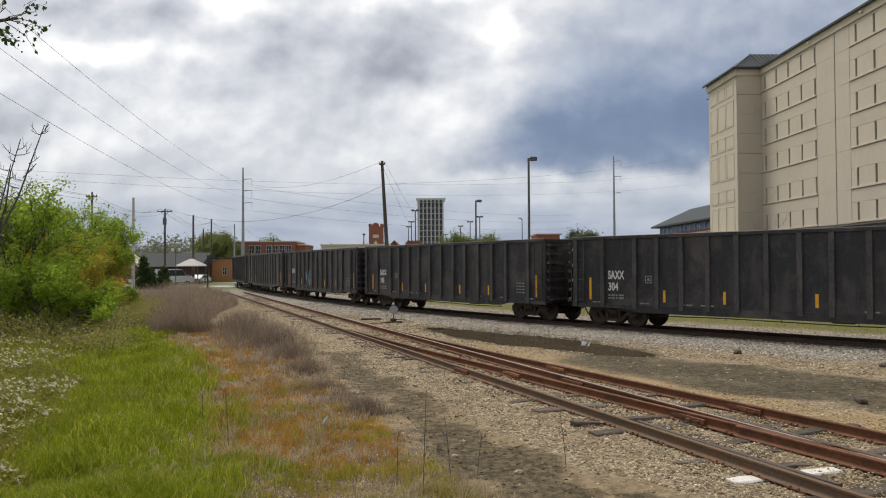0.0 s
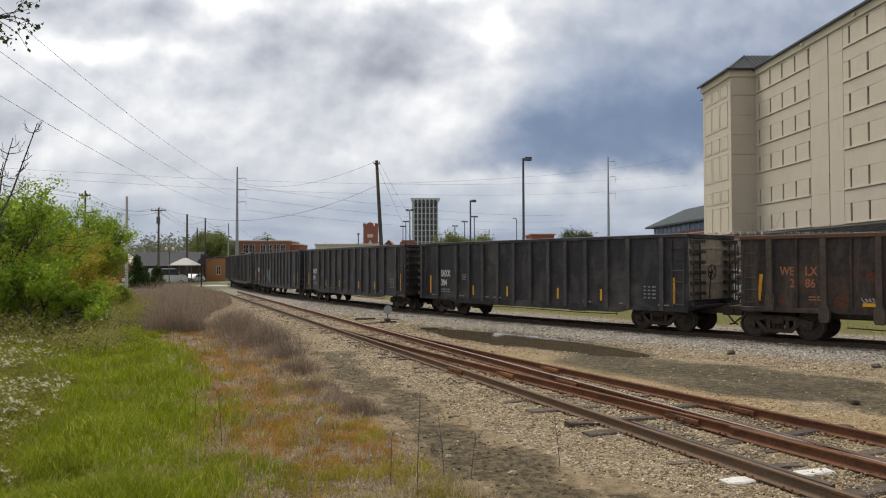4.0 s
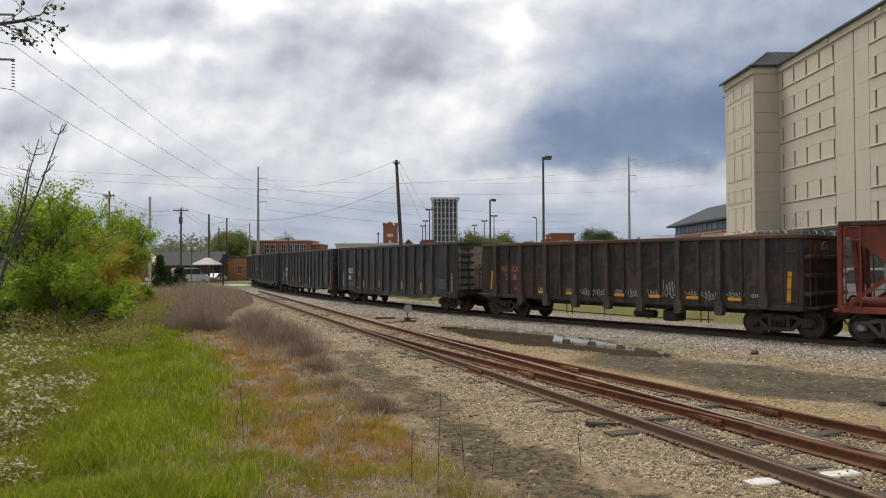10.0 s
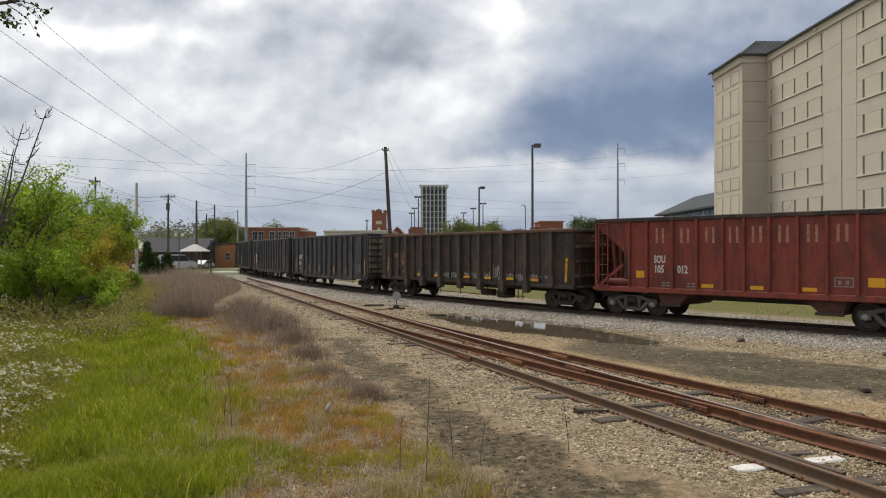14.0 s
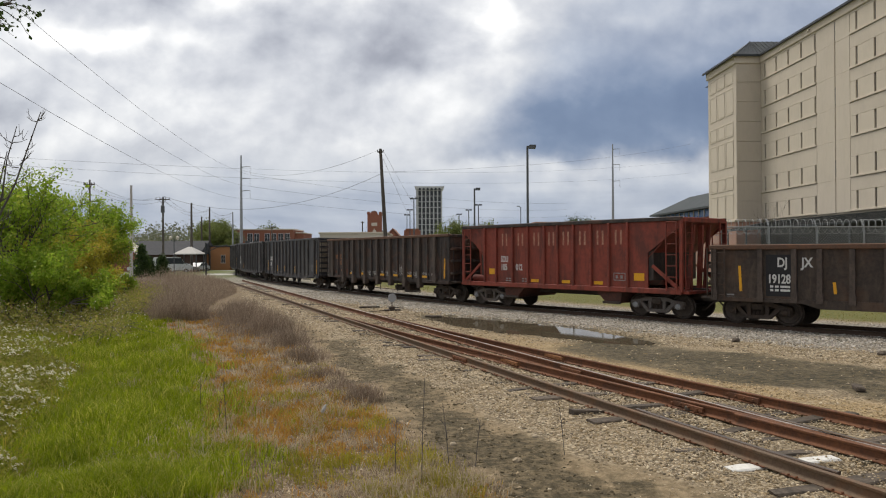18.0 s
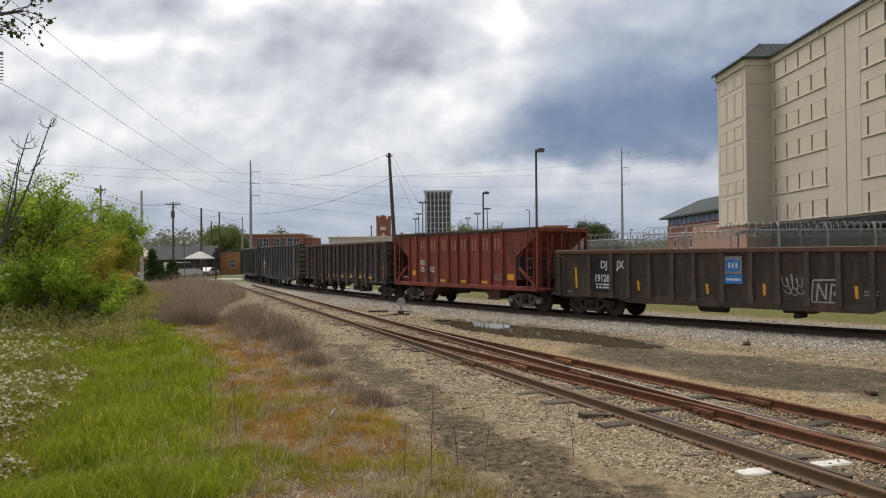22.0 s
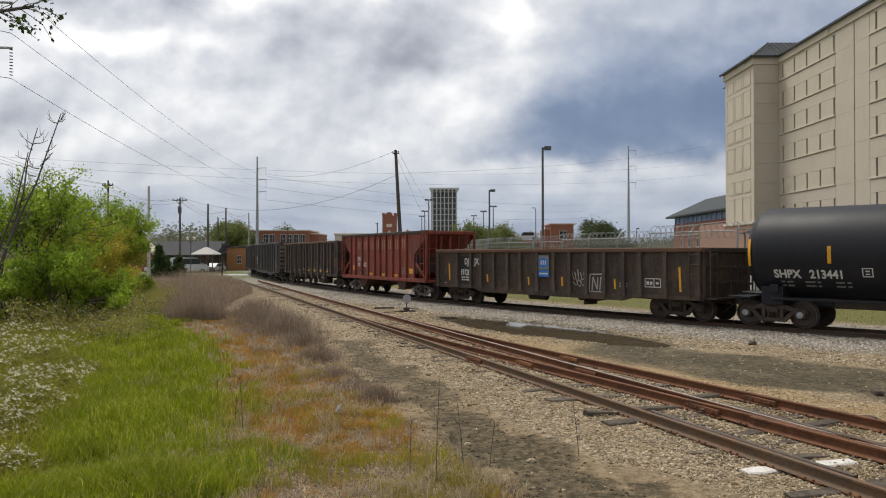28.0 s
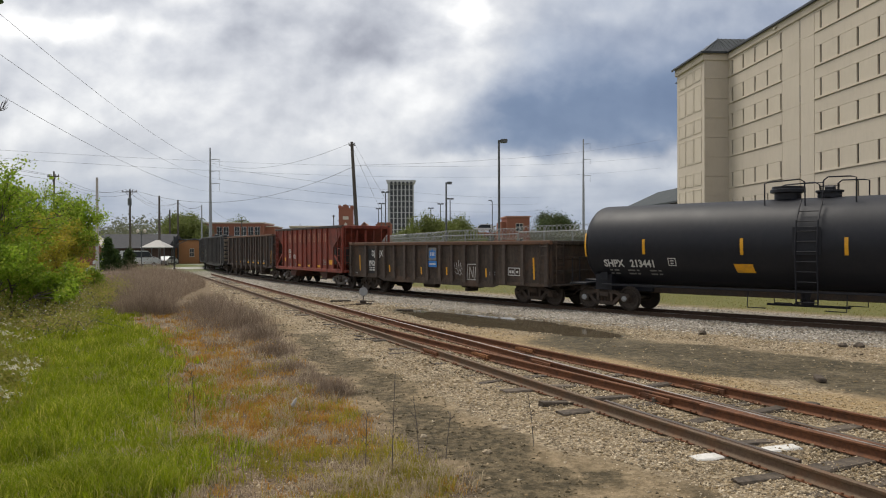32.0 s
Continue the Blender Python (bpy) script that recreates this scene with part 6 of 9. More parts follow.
def mill_gondola():
    length, half, z0, z1, hw = 15.4, 6.25, 0.86, 2.63, 1.52
    L = length / 2
    car = thing("mill_gondola", "dusty brown-black low mill gondola with white lettering and graffiti", "freight car", "cars of the train")
    for e in (-1, 1):
        a, b = sorted((e * hw, e * (hw - 0.05)))
        part("side_sheet", Shape().soft(-L, L, a, b, z0, z1, 0.01), M_DJ, car)
        part("top_chord", Shape().soft(-L - 0.03, L + 0.03, e * hw - 0.09, e * hw + 0.1, z1 - 0.09, z1 + 0.08, 0.025), M_RIM, car, "rusty rim")
        part("side_sill", Shape().slab([(-L, z0 - 0.05), (-L + 3, z0 - 0.05), (-L + 3.5, z0 - 0.2), (L - 3.5, z0 - 0.2), (L - 3, z0 - 0.05), (L, z0 - 0.05), (L, z0 + 0.08), (-L, z0 + 0.08)], *sorted((e * (hw - 0.04), e * (hw + 0.05)))), M_DJ, car)
        a, b = sorted((e * L, e * (L - 0.05)))
        part("end_sheet", Shape().soft(a, b, -hw + 0.05, hw - 0.05, z0, z1, 0.01), M_DJ, car)
        part("end_chord", Shape().soft(e * L - 0.08, e * L + 0.1, -hw + 0.09, hw - 0.09, z1 - 0.1, z1 + 0.07, 0.02), M_DJ, car)
        for zz in (1.35, 1.9):
            part("end_rib", Shape().soft(e * L - 0.02, e * L + 0.12, -hw + 0.06, hw - 0.06, zz, zz + 0.16, 0.04), M_DJ, car)
        for f in (-1, 1):
            part("ladder", ladder_shape(1.7, z0 + 0.05, 0.44, 0.36), M_DJ, car, at=pose(e * (L - 0.3), f * (hw + 0.12), 0))
            s = ladder_shape(1.7, z0 + 0.05, 0.44, 0.36)
            for k in range(5):
                s.soft(-0.24, 0.24, -0.015, 0.03, z0 + 0.1 + k * 0.36, z0 + 0.19 + k * 0.36, 0.004)
            part("ladder", s, M_DJ, car, at=pose(e * (L + 0.18), f * (hw - 0.34), 0, 0, 0, 90))
        part("end_platform", Shape().soft(*sorted((e * L, e * (L + 0.4))), -hw + 0.1, hw - 0.1, z0, z0 + 0.07, 0.01), M_IRON, car)
    part("floor", Shape().box(-L + 0.06, L - 0.06, -hw + 0.06, hw - 0.06, z0, z0 + 0.12), M_DJ, car)
    for x in (7.55, 6.02, 4.96, 4.2, 3.28, 2.35, 1.5, 0.44, -0.56, -1.46, -2.37, -3.3, -4.24, -5.02, -6.14, -7.5):
        for e in (-1, 1):
            a, b = sorted((e * hw, e * (hw + 0.11)))
            part("side_post", Shape().slab([(x - 0.10, z0 - 0.03), (x + 0.10, z0 - 0.03), (x + 0.10, z0 + 0.25), (x + 0.075, z0 + 0.32), (x + 0.075, z1 - 0.08), (x - 0.075, z1 - 0.08), (x - 0.075, z0 + 0.32), (x - 0.10, z0 + 0.25)], a, b), M_TUBPOST, car)
    y = hw + 0.004
    lettering(car, "DJ", 5.5, 1.98, 0.42, y, M_WHITE, 0.78, bold=0.012)
    lettering(car, "JX", 4.75, 1.98, 0.42, y, M_WHITE, 0.8, bold=0.012)
    part("number_panel", Shape().soft(-0.49, 0.49, -0.001, 0.003, 0, 1.35, 0.001), M_PANELBLACK, car, "black number panel", at=pose(5.36, hw + 0.002, 1.02))
    lettering(car, "19128", 5.8, 1.45, 0.40, hw + 0.007, M_WHITE, 0.72, bold=0.012)
    bars(car, 5.72, 1.3, hw + 0.007, (0.1, 0.12, 0.3), 0.07, 0.05, M_WHITE, 2)
    for x, z_a, z_b, ln in ((6.67, 1.15, 2.0, 3), (3.77, 1.15, 1.52, 5), (0.99, 1.1, 1.46, 7), (-1.0, 1.12, 1.5, 3), (-3.8, 1.1, 1.5, 4), (-6.76, 1.1, 2.0, 3)):
        tape(car, x, z_a, z_b, hw + 0.006, 0.09, ln)
    # blue placard with plain shapes
    sign = part("placard", Shape().soft(-0.31, 0.31, -0.002, 0.006, 0, 0.62, 0.002), M_DIMWHITE, car, "grey and blue placard", at=pose(0.05, hw + 0.05, 1.80))
    part("emblem", Shape().slab([(0, 0.04), (0.26, 0.3), (0, 0.57), (-0.26, 0.3)], 0.006, 0.009).box(-0.25, 0.25, 0.0061, 0.0085, 0.12, 0.48), M_BLUE, sign)
    s = Shape()
    for u in (-0.16, -0.03, 0.10):
        s.box(u, u + 0.07, 0.0092, 0.011, 0.22, 0.40)
    part("emblem_device", s, M_WHITE, sign)
    low = part("placard", Shape().soft(-0.33, 0.33, -0.002, 0.006, 0, 0.30, 0.002), M_BLUE, car, "small blue placard", at=pose(0.05, hw + 0.05, 1.48))
    part("placard_mark", Shape().box(-0.25, 0.25, 0.0065, 0.008, 0.11, 0.18), M_WHITE, low)
    scribble(car, -1.6, 1.25, hw + 0.008, 0.6, 0.62, 41, M_TAGWHITE, 4, 0.012)
    scribble(car, -1.65, 1.12, hw + 0.008, 0.6, 0.3, 42, M_TAGWHITE, 3, 0.012)
    s = Shape()
    for a, b in (((0, 0), (0.05, 0.7)), ((0.05, 0.7), (0.75, 0.72)), ((0.15, 0.05), (0.2, 0.6)), ((0.2, 0.6), (0.42, 0.1)), ((0.42, 0.1), (0.45, 0.6)), ((0.55, 0.05), (0.6, 0.6)), ((0.6, 0.6), (0.85, 0.45)), ((0.85, 0.45), (0.65, 0.3)), ((0.65, 0.3), (0.9, 0.05)), ((0, 0), (0.9, 0.02))):
        s.beam((a[0], 0, a[1]), (b[0], 0, b[1]), 0.004, 0.05, (0, 1, 0))
    part("graffiti", s, M_TAGWHITE, car, "pale block graffiti", at=pose(-2.48, hw + 0.006, 0.95, 0, 0, 180))
    s = Shape()
    for a, b, c, d in ((0, 0.72, 0, 0.03), (0, 0.72, 0.31, 0.34), (0, 0.03, 0.03, 0.31), (0.69, 0.72, 0.03, 0.31), (0.4, 0.43, 0.03, 0.31), (0.08, 0.2, 0.1, 0.22), (0.24, 0.34, 0.1, 0.22), (0.5, 0.62, 0.12, 0.2)):
        s.box(a, b, 0, 0.004, c, d)
    part("stencil_panel", s, M_WHITE, car, "white stencilled service panel", at=pose(-5.2, y, 1.22, 0, 0, 180))
    bars(car, -4.0, 1.3, y, (0.2, 0.14), 0.05, 0.05, M_DIMWHITE, 2)
    bars(car, L - 0.55, 1.0, y, (0.25,), 0.05, 0.05, M_DIMWHITE, 2)
    part("brake_cylinder", Shape().lathe([(-0.55, 0.17), (0.45, 0.17), (0.55, 0.08)], "x", 14, (1.2, 0.75, 0.58)), M_IRON, car)
    part("air_reservoir", Shape().soft(-2.3, -1.3, 0.2, 0.9, 0.52, 0.74, 0.05), M_IRON, car)
    part("release_valve", Shape().soft(-1.9, -1.7, 0.3, 1.0, 0.36, 0.53, 0.03), M_IRON, car)
    under_gear(car, length, half, "iron", M_DJ, z0)
    TRAIN.append((car, -38.75, half))


mill_gondola()


def tank_car():
    half, r, zc, Lh = 7.0, 1.53, 2.52, 8.0
    car = thing("tank_car", "matt black tank car with white lettering and a top platform", "tank car", "cars of the train")
    prof = [(-Lh, 0.02)] + [(-Lh + 0.62 * (1 - math.cos(a)), r * math.sin(a) ** 0.75) for a in np.linspace(0.12, math.pi / 2, 9)]
    prof += [(u, r) for u in (-4.0, 0, 4.0)] + [(-x, q) for x, q in reversed(prof)]
    part("tank_shell", Shape().lathe(prof, "x", 56, (0, 0, zc)), M_TANK, car, smooth=True)
    for e in (-1, 1):
        part("stub_sill", Shape().soft(*sorted((e * (Lh + 0.4), e * 5.4)), -0.32, 0.32, 0.72, 1.15, 0.03), M_TANK, car)
        part("bolster_web", Shape().slab([(e * half - 0.35, 0.8), (e * half + 0.35, 0.8), (e * half + 0.35, 1.4), (e * half - 0.35, 1.4)], -1.2, 1.2), M_TANK, car)
        part("end_platform", Shape().soft(*sorted((e * (Lh - 0.35), e * (Lh + 0.4))), -1.4, 1.4, 0.98, 1.05, 0.01), M_TANK, car)
        rail = Shape()
        for f in (-1, 1):
            rail.tube([(e * (Lh + 0.32), f * 1.35, 1.05), (e * (Lh + 0.32), f * 1.35, 2.0), (e * (Lh + 0.32), f * 0.8, 2.05), (e * (Lh + 0.32), f * 0.8, 1.05)], 0.02, 6)
        part("grab_rail", rail, M_TANK, car)
        for f in (-1, 1):
            part("placard_holder", Shape().soft(-0.14, 0.14, -0.01, 0.01, 0, 0.28, 0.004), M_TANK, car, at=pose(e * (half - 0.1), f * 1.32, 1.2))
        part("sill_rail", Shape().soft(-half, half, e * 1.28 - 0.05, e * 1.28 + 0.05, 0.96, 1.04, 0.01), M_TANK, car, "side running rail")
    # top works
    part("manway", Shape().lathe([(0, 0.42), (0.22, 0.42), (0.24, 0.55), (0.34, 0.55), (0.36, 0.5), (0.44, 0.5), (0.46, 0.3)], "z", 24, (0.62, 0, zc + r - 0.03)), M_TANK, car, smooth=True)
    part("valve_box", Shape().lathe([(0, 0.36), (0.16, 0.36), (0.18, 0.42), (0.24, 0.42), (0.26, 0.2)], "z", 20, (-0.68, 0, zc + r - 0.02)).soft(-0.85, -0.55, -0.12, 0.12, zc + r + 0.2, zc + r + 0.36, 0.03), M_TANK, car)
    zt = zc + r - 0.12
    for f in (-1, 1):
        rail = Shape()
        rail.tube([(1.1, f * 0.8, zt - 0.2), (1.1, f * 0.8, zt + 0.62), (0.95, f * 0.8, zt + 0.66), (0.0, f * 0.8, zt + 0.70), (-0.15, f * 0.8, zt + 0.6), (-0.2, f * 0.9, zt - 0.25)], 0.024, 7)
        rail.tube([(-1.65, f * 0.8, zt - 0.2), (-1.65, f * 0.8, zt + 0.66), (-1.5, f * 0.8, zt + 0.7), (-0.85, f * 0.8, zt + 0.72), (-0.72, f * 0.8, zt + 0.62), (-0.68, f * 0.9, zt - 0.25)], 0.024, 7)
        rail.tube([(-0.15, f * 0.8, zt + 0.55), (-0.72, f * 0.8, zt + 0.55)], 0.02, 6)
        part("safety_railing", rail, M_TANK, car)
        lad = Shape()
        for u in (-0.75, -0.11):
            lad.tube([(u, f * 1.02, zt), (u, f * 1.5, zc + 0.75), (u, f * 1.62, zc), (u, f * 1.6, zc - 0.6), (u, f * 1.52, 0.62)], 0.026, 6)
        for z in np.arange(0.68, 3.75, 0.32):
            yy = np.interp(z, [0.62, zc - 0.6, zc, zc + 0.75, zt], [1.52, 1.6, 1.62, 1.5, 1.02])
            lad.tube([(-0.75, f * yy, z), (-0.11, f * yy, z)], 0.018, 6)
        part("ladder", lad, M_TANK, car)
        part("ladder_backing", Shape().soft(-0.85, -0.01, *sorted((f * 1.535, f * 1.555)), zc - 0.35, zc + 0.55, 0.005), M_TANK, car)
        step = Shape()
        for u in (-1.5, 1.5):
            step.tube([(u, f * 1.2, 1.0), (u, f * 1.3, 0.42), (u * 0.6, f * 1.3, 0.42)], 0.02, 6)
        part("step", step, M_TANK, car)
    bottom = Shape().lathe([(-0.5, 0.2), (0.15, 0.28), (0.4, 0.3)], "z", 16, (0, 0, zc - r)).tube([(0, 0, 0.7), (0, 0.9, 0.6), (0, 1.3, 0.6)], 0.03, 6).soft(-1.3, 1.3, -0.05, 0.05, 0.42, 0.5, 0.02)
    part("outlet_valve", bottom, M_TANK, car)

    # writing and tape lie on the curved shell
    def on_shell(name, mesh, x0, z0, label, lift=0.015):
        for v in mesh.vertices:
            z = z0 + v.co.y
            v.co = (x0 - v.co.x, math.sqrt(max(0.1, r * r - (z - zc) ** 2)) + lift + v.co.z * 0.5, z)
        mesh.update()
        part(name, mesh, None, car, label)

    def plate(w, h, mat, slant=0.0):
        s = Shape()
        n = 6
        for k in range(n + 1):
            s.v += [(slant * k / n, h * k / n, 0), (w + slant * k / n, h * k / n, 0)]
        s.f = [(2 * k, 2 * k + 1, 2 * k + 3, 2 * k + 2) for k in range(n)]
        return s.mesh("plate", mat)

    on_shell("lettering", letters("SHPX", 0.37, M_WHITE, wide=0.93, bold=0.012), 6.87, 1.70, "white stencilled lettering")
    on_shell("lettering", letters("213441", 0.37, M_WHITE, wide=0.91, bold=0.012), 5.77, 1.70, "white stencilled lettering")
    for x, ws in ((6.7, (0.12, 0.2)), (5.95, (0.3, 0.1)), (5.05, (0.26, 0.12))):
        for row in range(2):
            u = 0.0
            for w in ws:
                on_shell("stencil_panel", plate(w, 0.05, M_DIMWHITE), x - u, 1.54 - row * 0.13, "small faded stencil marks")
                u += w + 0.07
    for a, b, c, d in ((0, 0.3, 0, 0.03), (0, 0.3, 0.25, 0.28), (0, 0.03, 0.03, 0.25), (0.27, 0.3, 0.03, 0.25), (0.09, 0.21, 0.07, 0.11), (0.09, 0.21, 0.16, 0.2)):
        on_shell("stencil_panel", plate(b - a, d - c, M_WHITE), 4.25 - a, 1.76 + c, "white stencilled class panel")
    for x in (5.2, 1.65, -1.5, -4.65):
        on_shell("reflective_strip", plate(0.11, 0.55, M_YELLOW), x, zc - 0.35, "yellow reflective tape")
    on_shell("hazard_panel", plate(0.62, 0.30, M_YELLOW, -0.06), 1.85, 1.56, "yellow-orange notice panel")
    strip = Shape()
    for k in range(9):
        z = zc - 0.45 + 0.9 * k / 8
        rr_ = r * 0.965
        yy = math.sqrt(rr_ * rr_ - (z - zc) ** 2)
        strip.v += [(Lh - 0.40, yy + 0.02, z), (Lh - 0.29, yy - 0.055, z)]
    strip.f = [(2 * k + 2, 2 * k + 3, 2 * k + 1, 2 * k) for k in range(8)]
    part("reflective_strip", strip, M_YELLOW, car, "yellow reflective tape")
    under_gear(car, 2 * Lh + 0.6, half, "capped", M_TANK, 0.9)
    TRAIN.append((car, -55.48, half))


tank_car()

# ---- the distance: poles, wires, buildings ----
EYE = 2.5


def spot(mx, mz, d):
    """A place d metres ahead, mx to the side and mz above the eye for each metre."""
    return Vector((mx * d, d, EYE + mz * d))


def wire(a, b, sag, r=0.012, name="power_line", n=16):
    a, b = Vector(a), Vector(b)
    pts = [a.lerp(b, k / n) - Vector((0, 0, sag * 4 * (k / n) * (1 - k / n))) for k in range(n + 1)]
    solid(name, Shape().tube(pts, r, 5), M_WIRE, "thin dark overhead cable sagging between poles", "cable", "overhead cables")


def wood_pole(mx, mz, d, label, arm=0.0, lean=(0, 0), r=0.15, transformer=False, mat=None, arm_drop=0.35):
    top = spot(mx, mz, d)
    foot = Vector((top.x - lean[0], top.y - lean[1], -0.4))
    p = thing("utility_pole", label, "utility pole", "utility poles", at=Matrix.Translation(foot))
    rel = top - foot
    part("pole", Shape().tube([(0, 0, 0), tuple(rel * 0.5), tuple(rel)], [r * 1.25, r * 1.05, r * 0.8], 10), mat or M_POLEWOOD, p, smooth=True)
    if arm:
        c = rel * ((rel.z - arm_drop) / rel.z)
        part("crossarm", Shape().soft(c.x - arm, c.x + arm, c.y - 0.2, c.y - 0.08, c.z - 0.06, c.z + 0.06, 0.01), M_POLEWOOD, p)
        for u in (-arm * 0.9, -arm * 0.35, arm * 0.4, arm * 0.9):
            part("insulator", Shape().lathe([(0, 0.03), (0.05, 0.06), (0.1, 0.03), (0.15, 0.055), (0.2, 0.02)], "z", 8, (c.x + u, c.y - 0.14, c.z + 0.05)), M_PORC, p)
        part("brace", Shape().beam((c.x - arm * 0.5, c.y - 0.14, c.z - 0.05), (c.x, c.y - 0.14, c.z - 0.6), 0.03, 0.04).beam((c.x + arm * 0.5, c.y - 0.14, c.z - 0.05), (c.x, c.y - 0.14, c.z - 0.6), 0.03, 0.04), M_POLEWOOD, p)
    if transformer:
        c = rel * ((rel.z - 1.6) / rel.z)
        part("transformer", Shape().lathe([(-0.5, 0.05), (-0.48, 0.24), (0.4, 0.24), (0.48, 0.15)], "z", 12, (c.x + 0.1, c.y - 0.38, c.z)), M_GREYPOLE, p)
    return top


P_C = wood_pole(-0.4078, 0.0934, 75, "thick pale grey bare pole above the shrubs", r=0.14, mat=M_CONCRETE)
P_B = wood_pole(-0.3648, 0.0777, 95, "dark wooden utility pole with a crossarm and transformer", arm=0.95, r=0.13, transformer=True)
P_D = wood_pole(-0.3263, 0.0691, 110, "dark bare wooden pole beside the crossing", r=0.16)
P_E = wood_pole(-0.3125, 0.0504, 130, "short dark wooden pole", r=0.14)
P_F = wood_pole(-0.3017, 0.0635, 120, "dark wooden pole with cable ends", r=0.14)
P_G = wood_pole(-0.2702, 0.0564, 140, "pale grey metal pole by the brick building", r=0.13, mat=M_GALV)
P_H = wood_pole(-0.4638, 0.1014, 80, "wooden utility pole with a crossarm and hanging insulators", arm=0.6, r=0.11, arm_drop=0.55)
P_A = wood_pole(-0.0684, 0.1425, 75, "leaning weathered wooden utility pole", arm=0.32, lean=(-0.72, 0), r=0.19)
P_I = wood_pole(-0.2170, 0.0375, 175, "distant wooden pole with a wide crossarm", arm=1.0, r=0.15, arm_drop=0.3)
P_J = wood_pole(-0.1835, 0.0325, 260, "far wooden pole with a crossarm", arm=0.9, r=0.15)
P_K = wood_pole(-0.0935, 0.0430, 210, "far wooden pole beside the church tower", arm=0.5, r=0.18)
P_L = wood_pole(0.0195, 0.0365, 170, "short leaning dark pole", lean=(-0.9, 0), r=0.2)


def steel_mast(mx, mz, d, arms, side, label, r=0.22):
    top = spot(mx, mz, d)
    p = thing("transmission_mast", label, "transmission mast", "transmission masts", at=pose(top.x, top.y, -0.4))
    h = top.z + 0.4
    part("shaft", Shape().tube([(0, 0, 0), (0, 0, h * 0.5), (0, 0, h)], [r * 1.3, r, r * 0.5], 10), M_GALV, p, smooth=True)
    ends = []
    for z in arms:
        zz = z + 0.4
        part("arm", Shape().tube([(0, 0, zz), (side * 0.8, 0, zz + 0.12), (side * 1.5, 0, zz + 0.1)], [0.07, 0.06, 0.05], 6), M_GALV, p)
        s = Shape()
        for k in range(9):
            s.lathe([(-0.02, 0.03), (-0.01, 0.075), (0.01, 0.075), (0.02, 0.03)], "z", 8, (side * 1.45, 0, zz + 0.02 - k * 0.14))
        part("insulator", s, M_PORC, p, "string of dark insulators")
        ends.append(Vector((top.x + side * 1.45, top.y, z - 1.25)))
    return ends


MAST_L = steel_mast(-0.2586, 0.1339, 120, (16.6, 14.7, 12.7), 1, "tall galvanised transmission mast with three short arms")
MAST_NEAR = steel_mast(-0.6435, 0.45, 32, (15.5, 13.5, 11.5), 1, "near transmission mast with hanging insulators", r=0.26)
MAST_R = steel_mast(0.2512, 0.1477, 150, (23.6, 20.4, 17.0), 1, "tall galvanised transmission mast by the fence", r=0.24)
for a, b in zip(MAST_NEAR, MAST_L):
    wire(a, b, 1.4, 0.011)
    wire(b, b + Vector((70, 95, 1.5)), 1.5, 0.018)
    wire(a, a + Vector((-30, -60, 0)), 1.0, 0.016)
top_a = P_A + Vector((-0.3, -0.1, -0.2))
wire(top_a, MAST_L[0] + Vector((-1.4, 0, 0.8)), 1.6, 0.015)
wire(P_A + Vector((0, 0, -2.6)), P_B + Vector((0, 0, 0.1)), 2.6, 0.018)
wire(P_A + Vector((0.3, -0.1, -0.2)), spot(0.0, 0.03, 130), 0.4, 0.012)
wire(P_A + Vector((0.1, 0, -0.6)), spot(-0.02, 0.03, 110), 0.2, 0.012)
wire(P_A + Vector((0, 0, -2.4)), spot(0.36, 0.148, 150), 1.0, 0.012)
wire(spot(-0.62, 0.135, 80), spot(0.36, 0.125, 190), 2.5, 0.012)
wire(spot(-0.62, 0.125, 80), spot(0.36, 0.108, 190), 2.5, 0.012)
for u, v in ((-0.5, 0.0), (0.5, -0.05), (0.1, -0.5)):
    wire(P_H + Vector((u, 0, -0.4 + v)), P_B + Vector((u, 0, v)), 1.0, 0.014)
    wire(P_H + Vector((u, 0, -0.4 + v)), spot(-0.75, 0.19, 55) + Vector((u, 0, v)), 0.8, 0.014)
    wire(P_B + Vector((u, 0, v)), P_F + Vector((u * 0.2, 0, -0.4 + v)), 1.2, 0.014)
    wire(P_F + Vector((u * 0.2, 0, -0.4 + v)), P_G + Vector((0, 0, v)), 0.8, 0.014)
wire(P_C + Vector((0, 0, -3.0)), P_D + Vector((0, 0, -3.2)), 1.2, 0.012)
wire(P_D + Vector((0, 0, -0.4)), P_F + Vector((0, 0, -0.5)), 0.5, 0.014)
wire(MAST_L[2] + Vector((-1, 0, -3)), P_I, 1.0, 0.016)
wire(P_I, P_J, 1.0, 0.012)


def light_pole(mx, mz, d, label, heads=1, r=0.09, size=0.55):
    top = spot(mx, mz, d)
    p = thing("street_lamp", label, "street lamp", "parking lot lamps", at=pose(top.x, top.y, -0.4))
    h = top.z + 0.4
    part("pole", Shape().tube([(0, 0, 0), (0, 0, h)], [r * 1.2, r * 0.9], 8), M_GREYPOLE, p, smooth=True)
    for e in ((1,) if heads == 1 else (-1, 1)):
        part("arm", Shape().soft(*sorted((0, e * size * 0.4)), -0.04, 0.04, h - 0.12, h - 0.02, 0.01), M_GREYPOLE, p)
        part("lamp_head", Shape().slab([(e * size * 0.25, h - 0.22 * size / 0.55), (e * size * 1.25, h - 0.22 * size / 0.55), (e * size * 1.3, h + 0.02), (e * size * 1.2, h + 0.09), (e * size * 0.3, h + 0.09), (e * size * 0.2, h + 0.02)], -size * 0.4, size * 0.4), M_GREYPOLE, p)


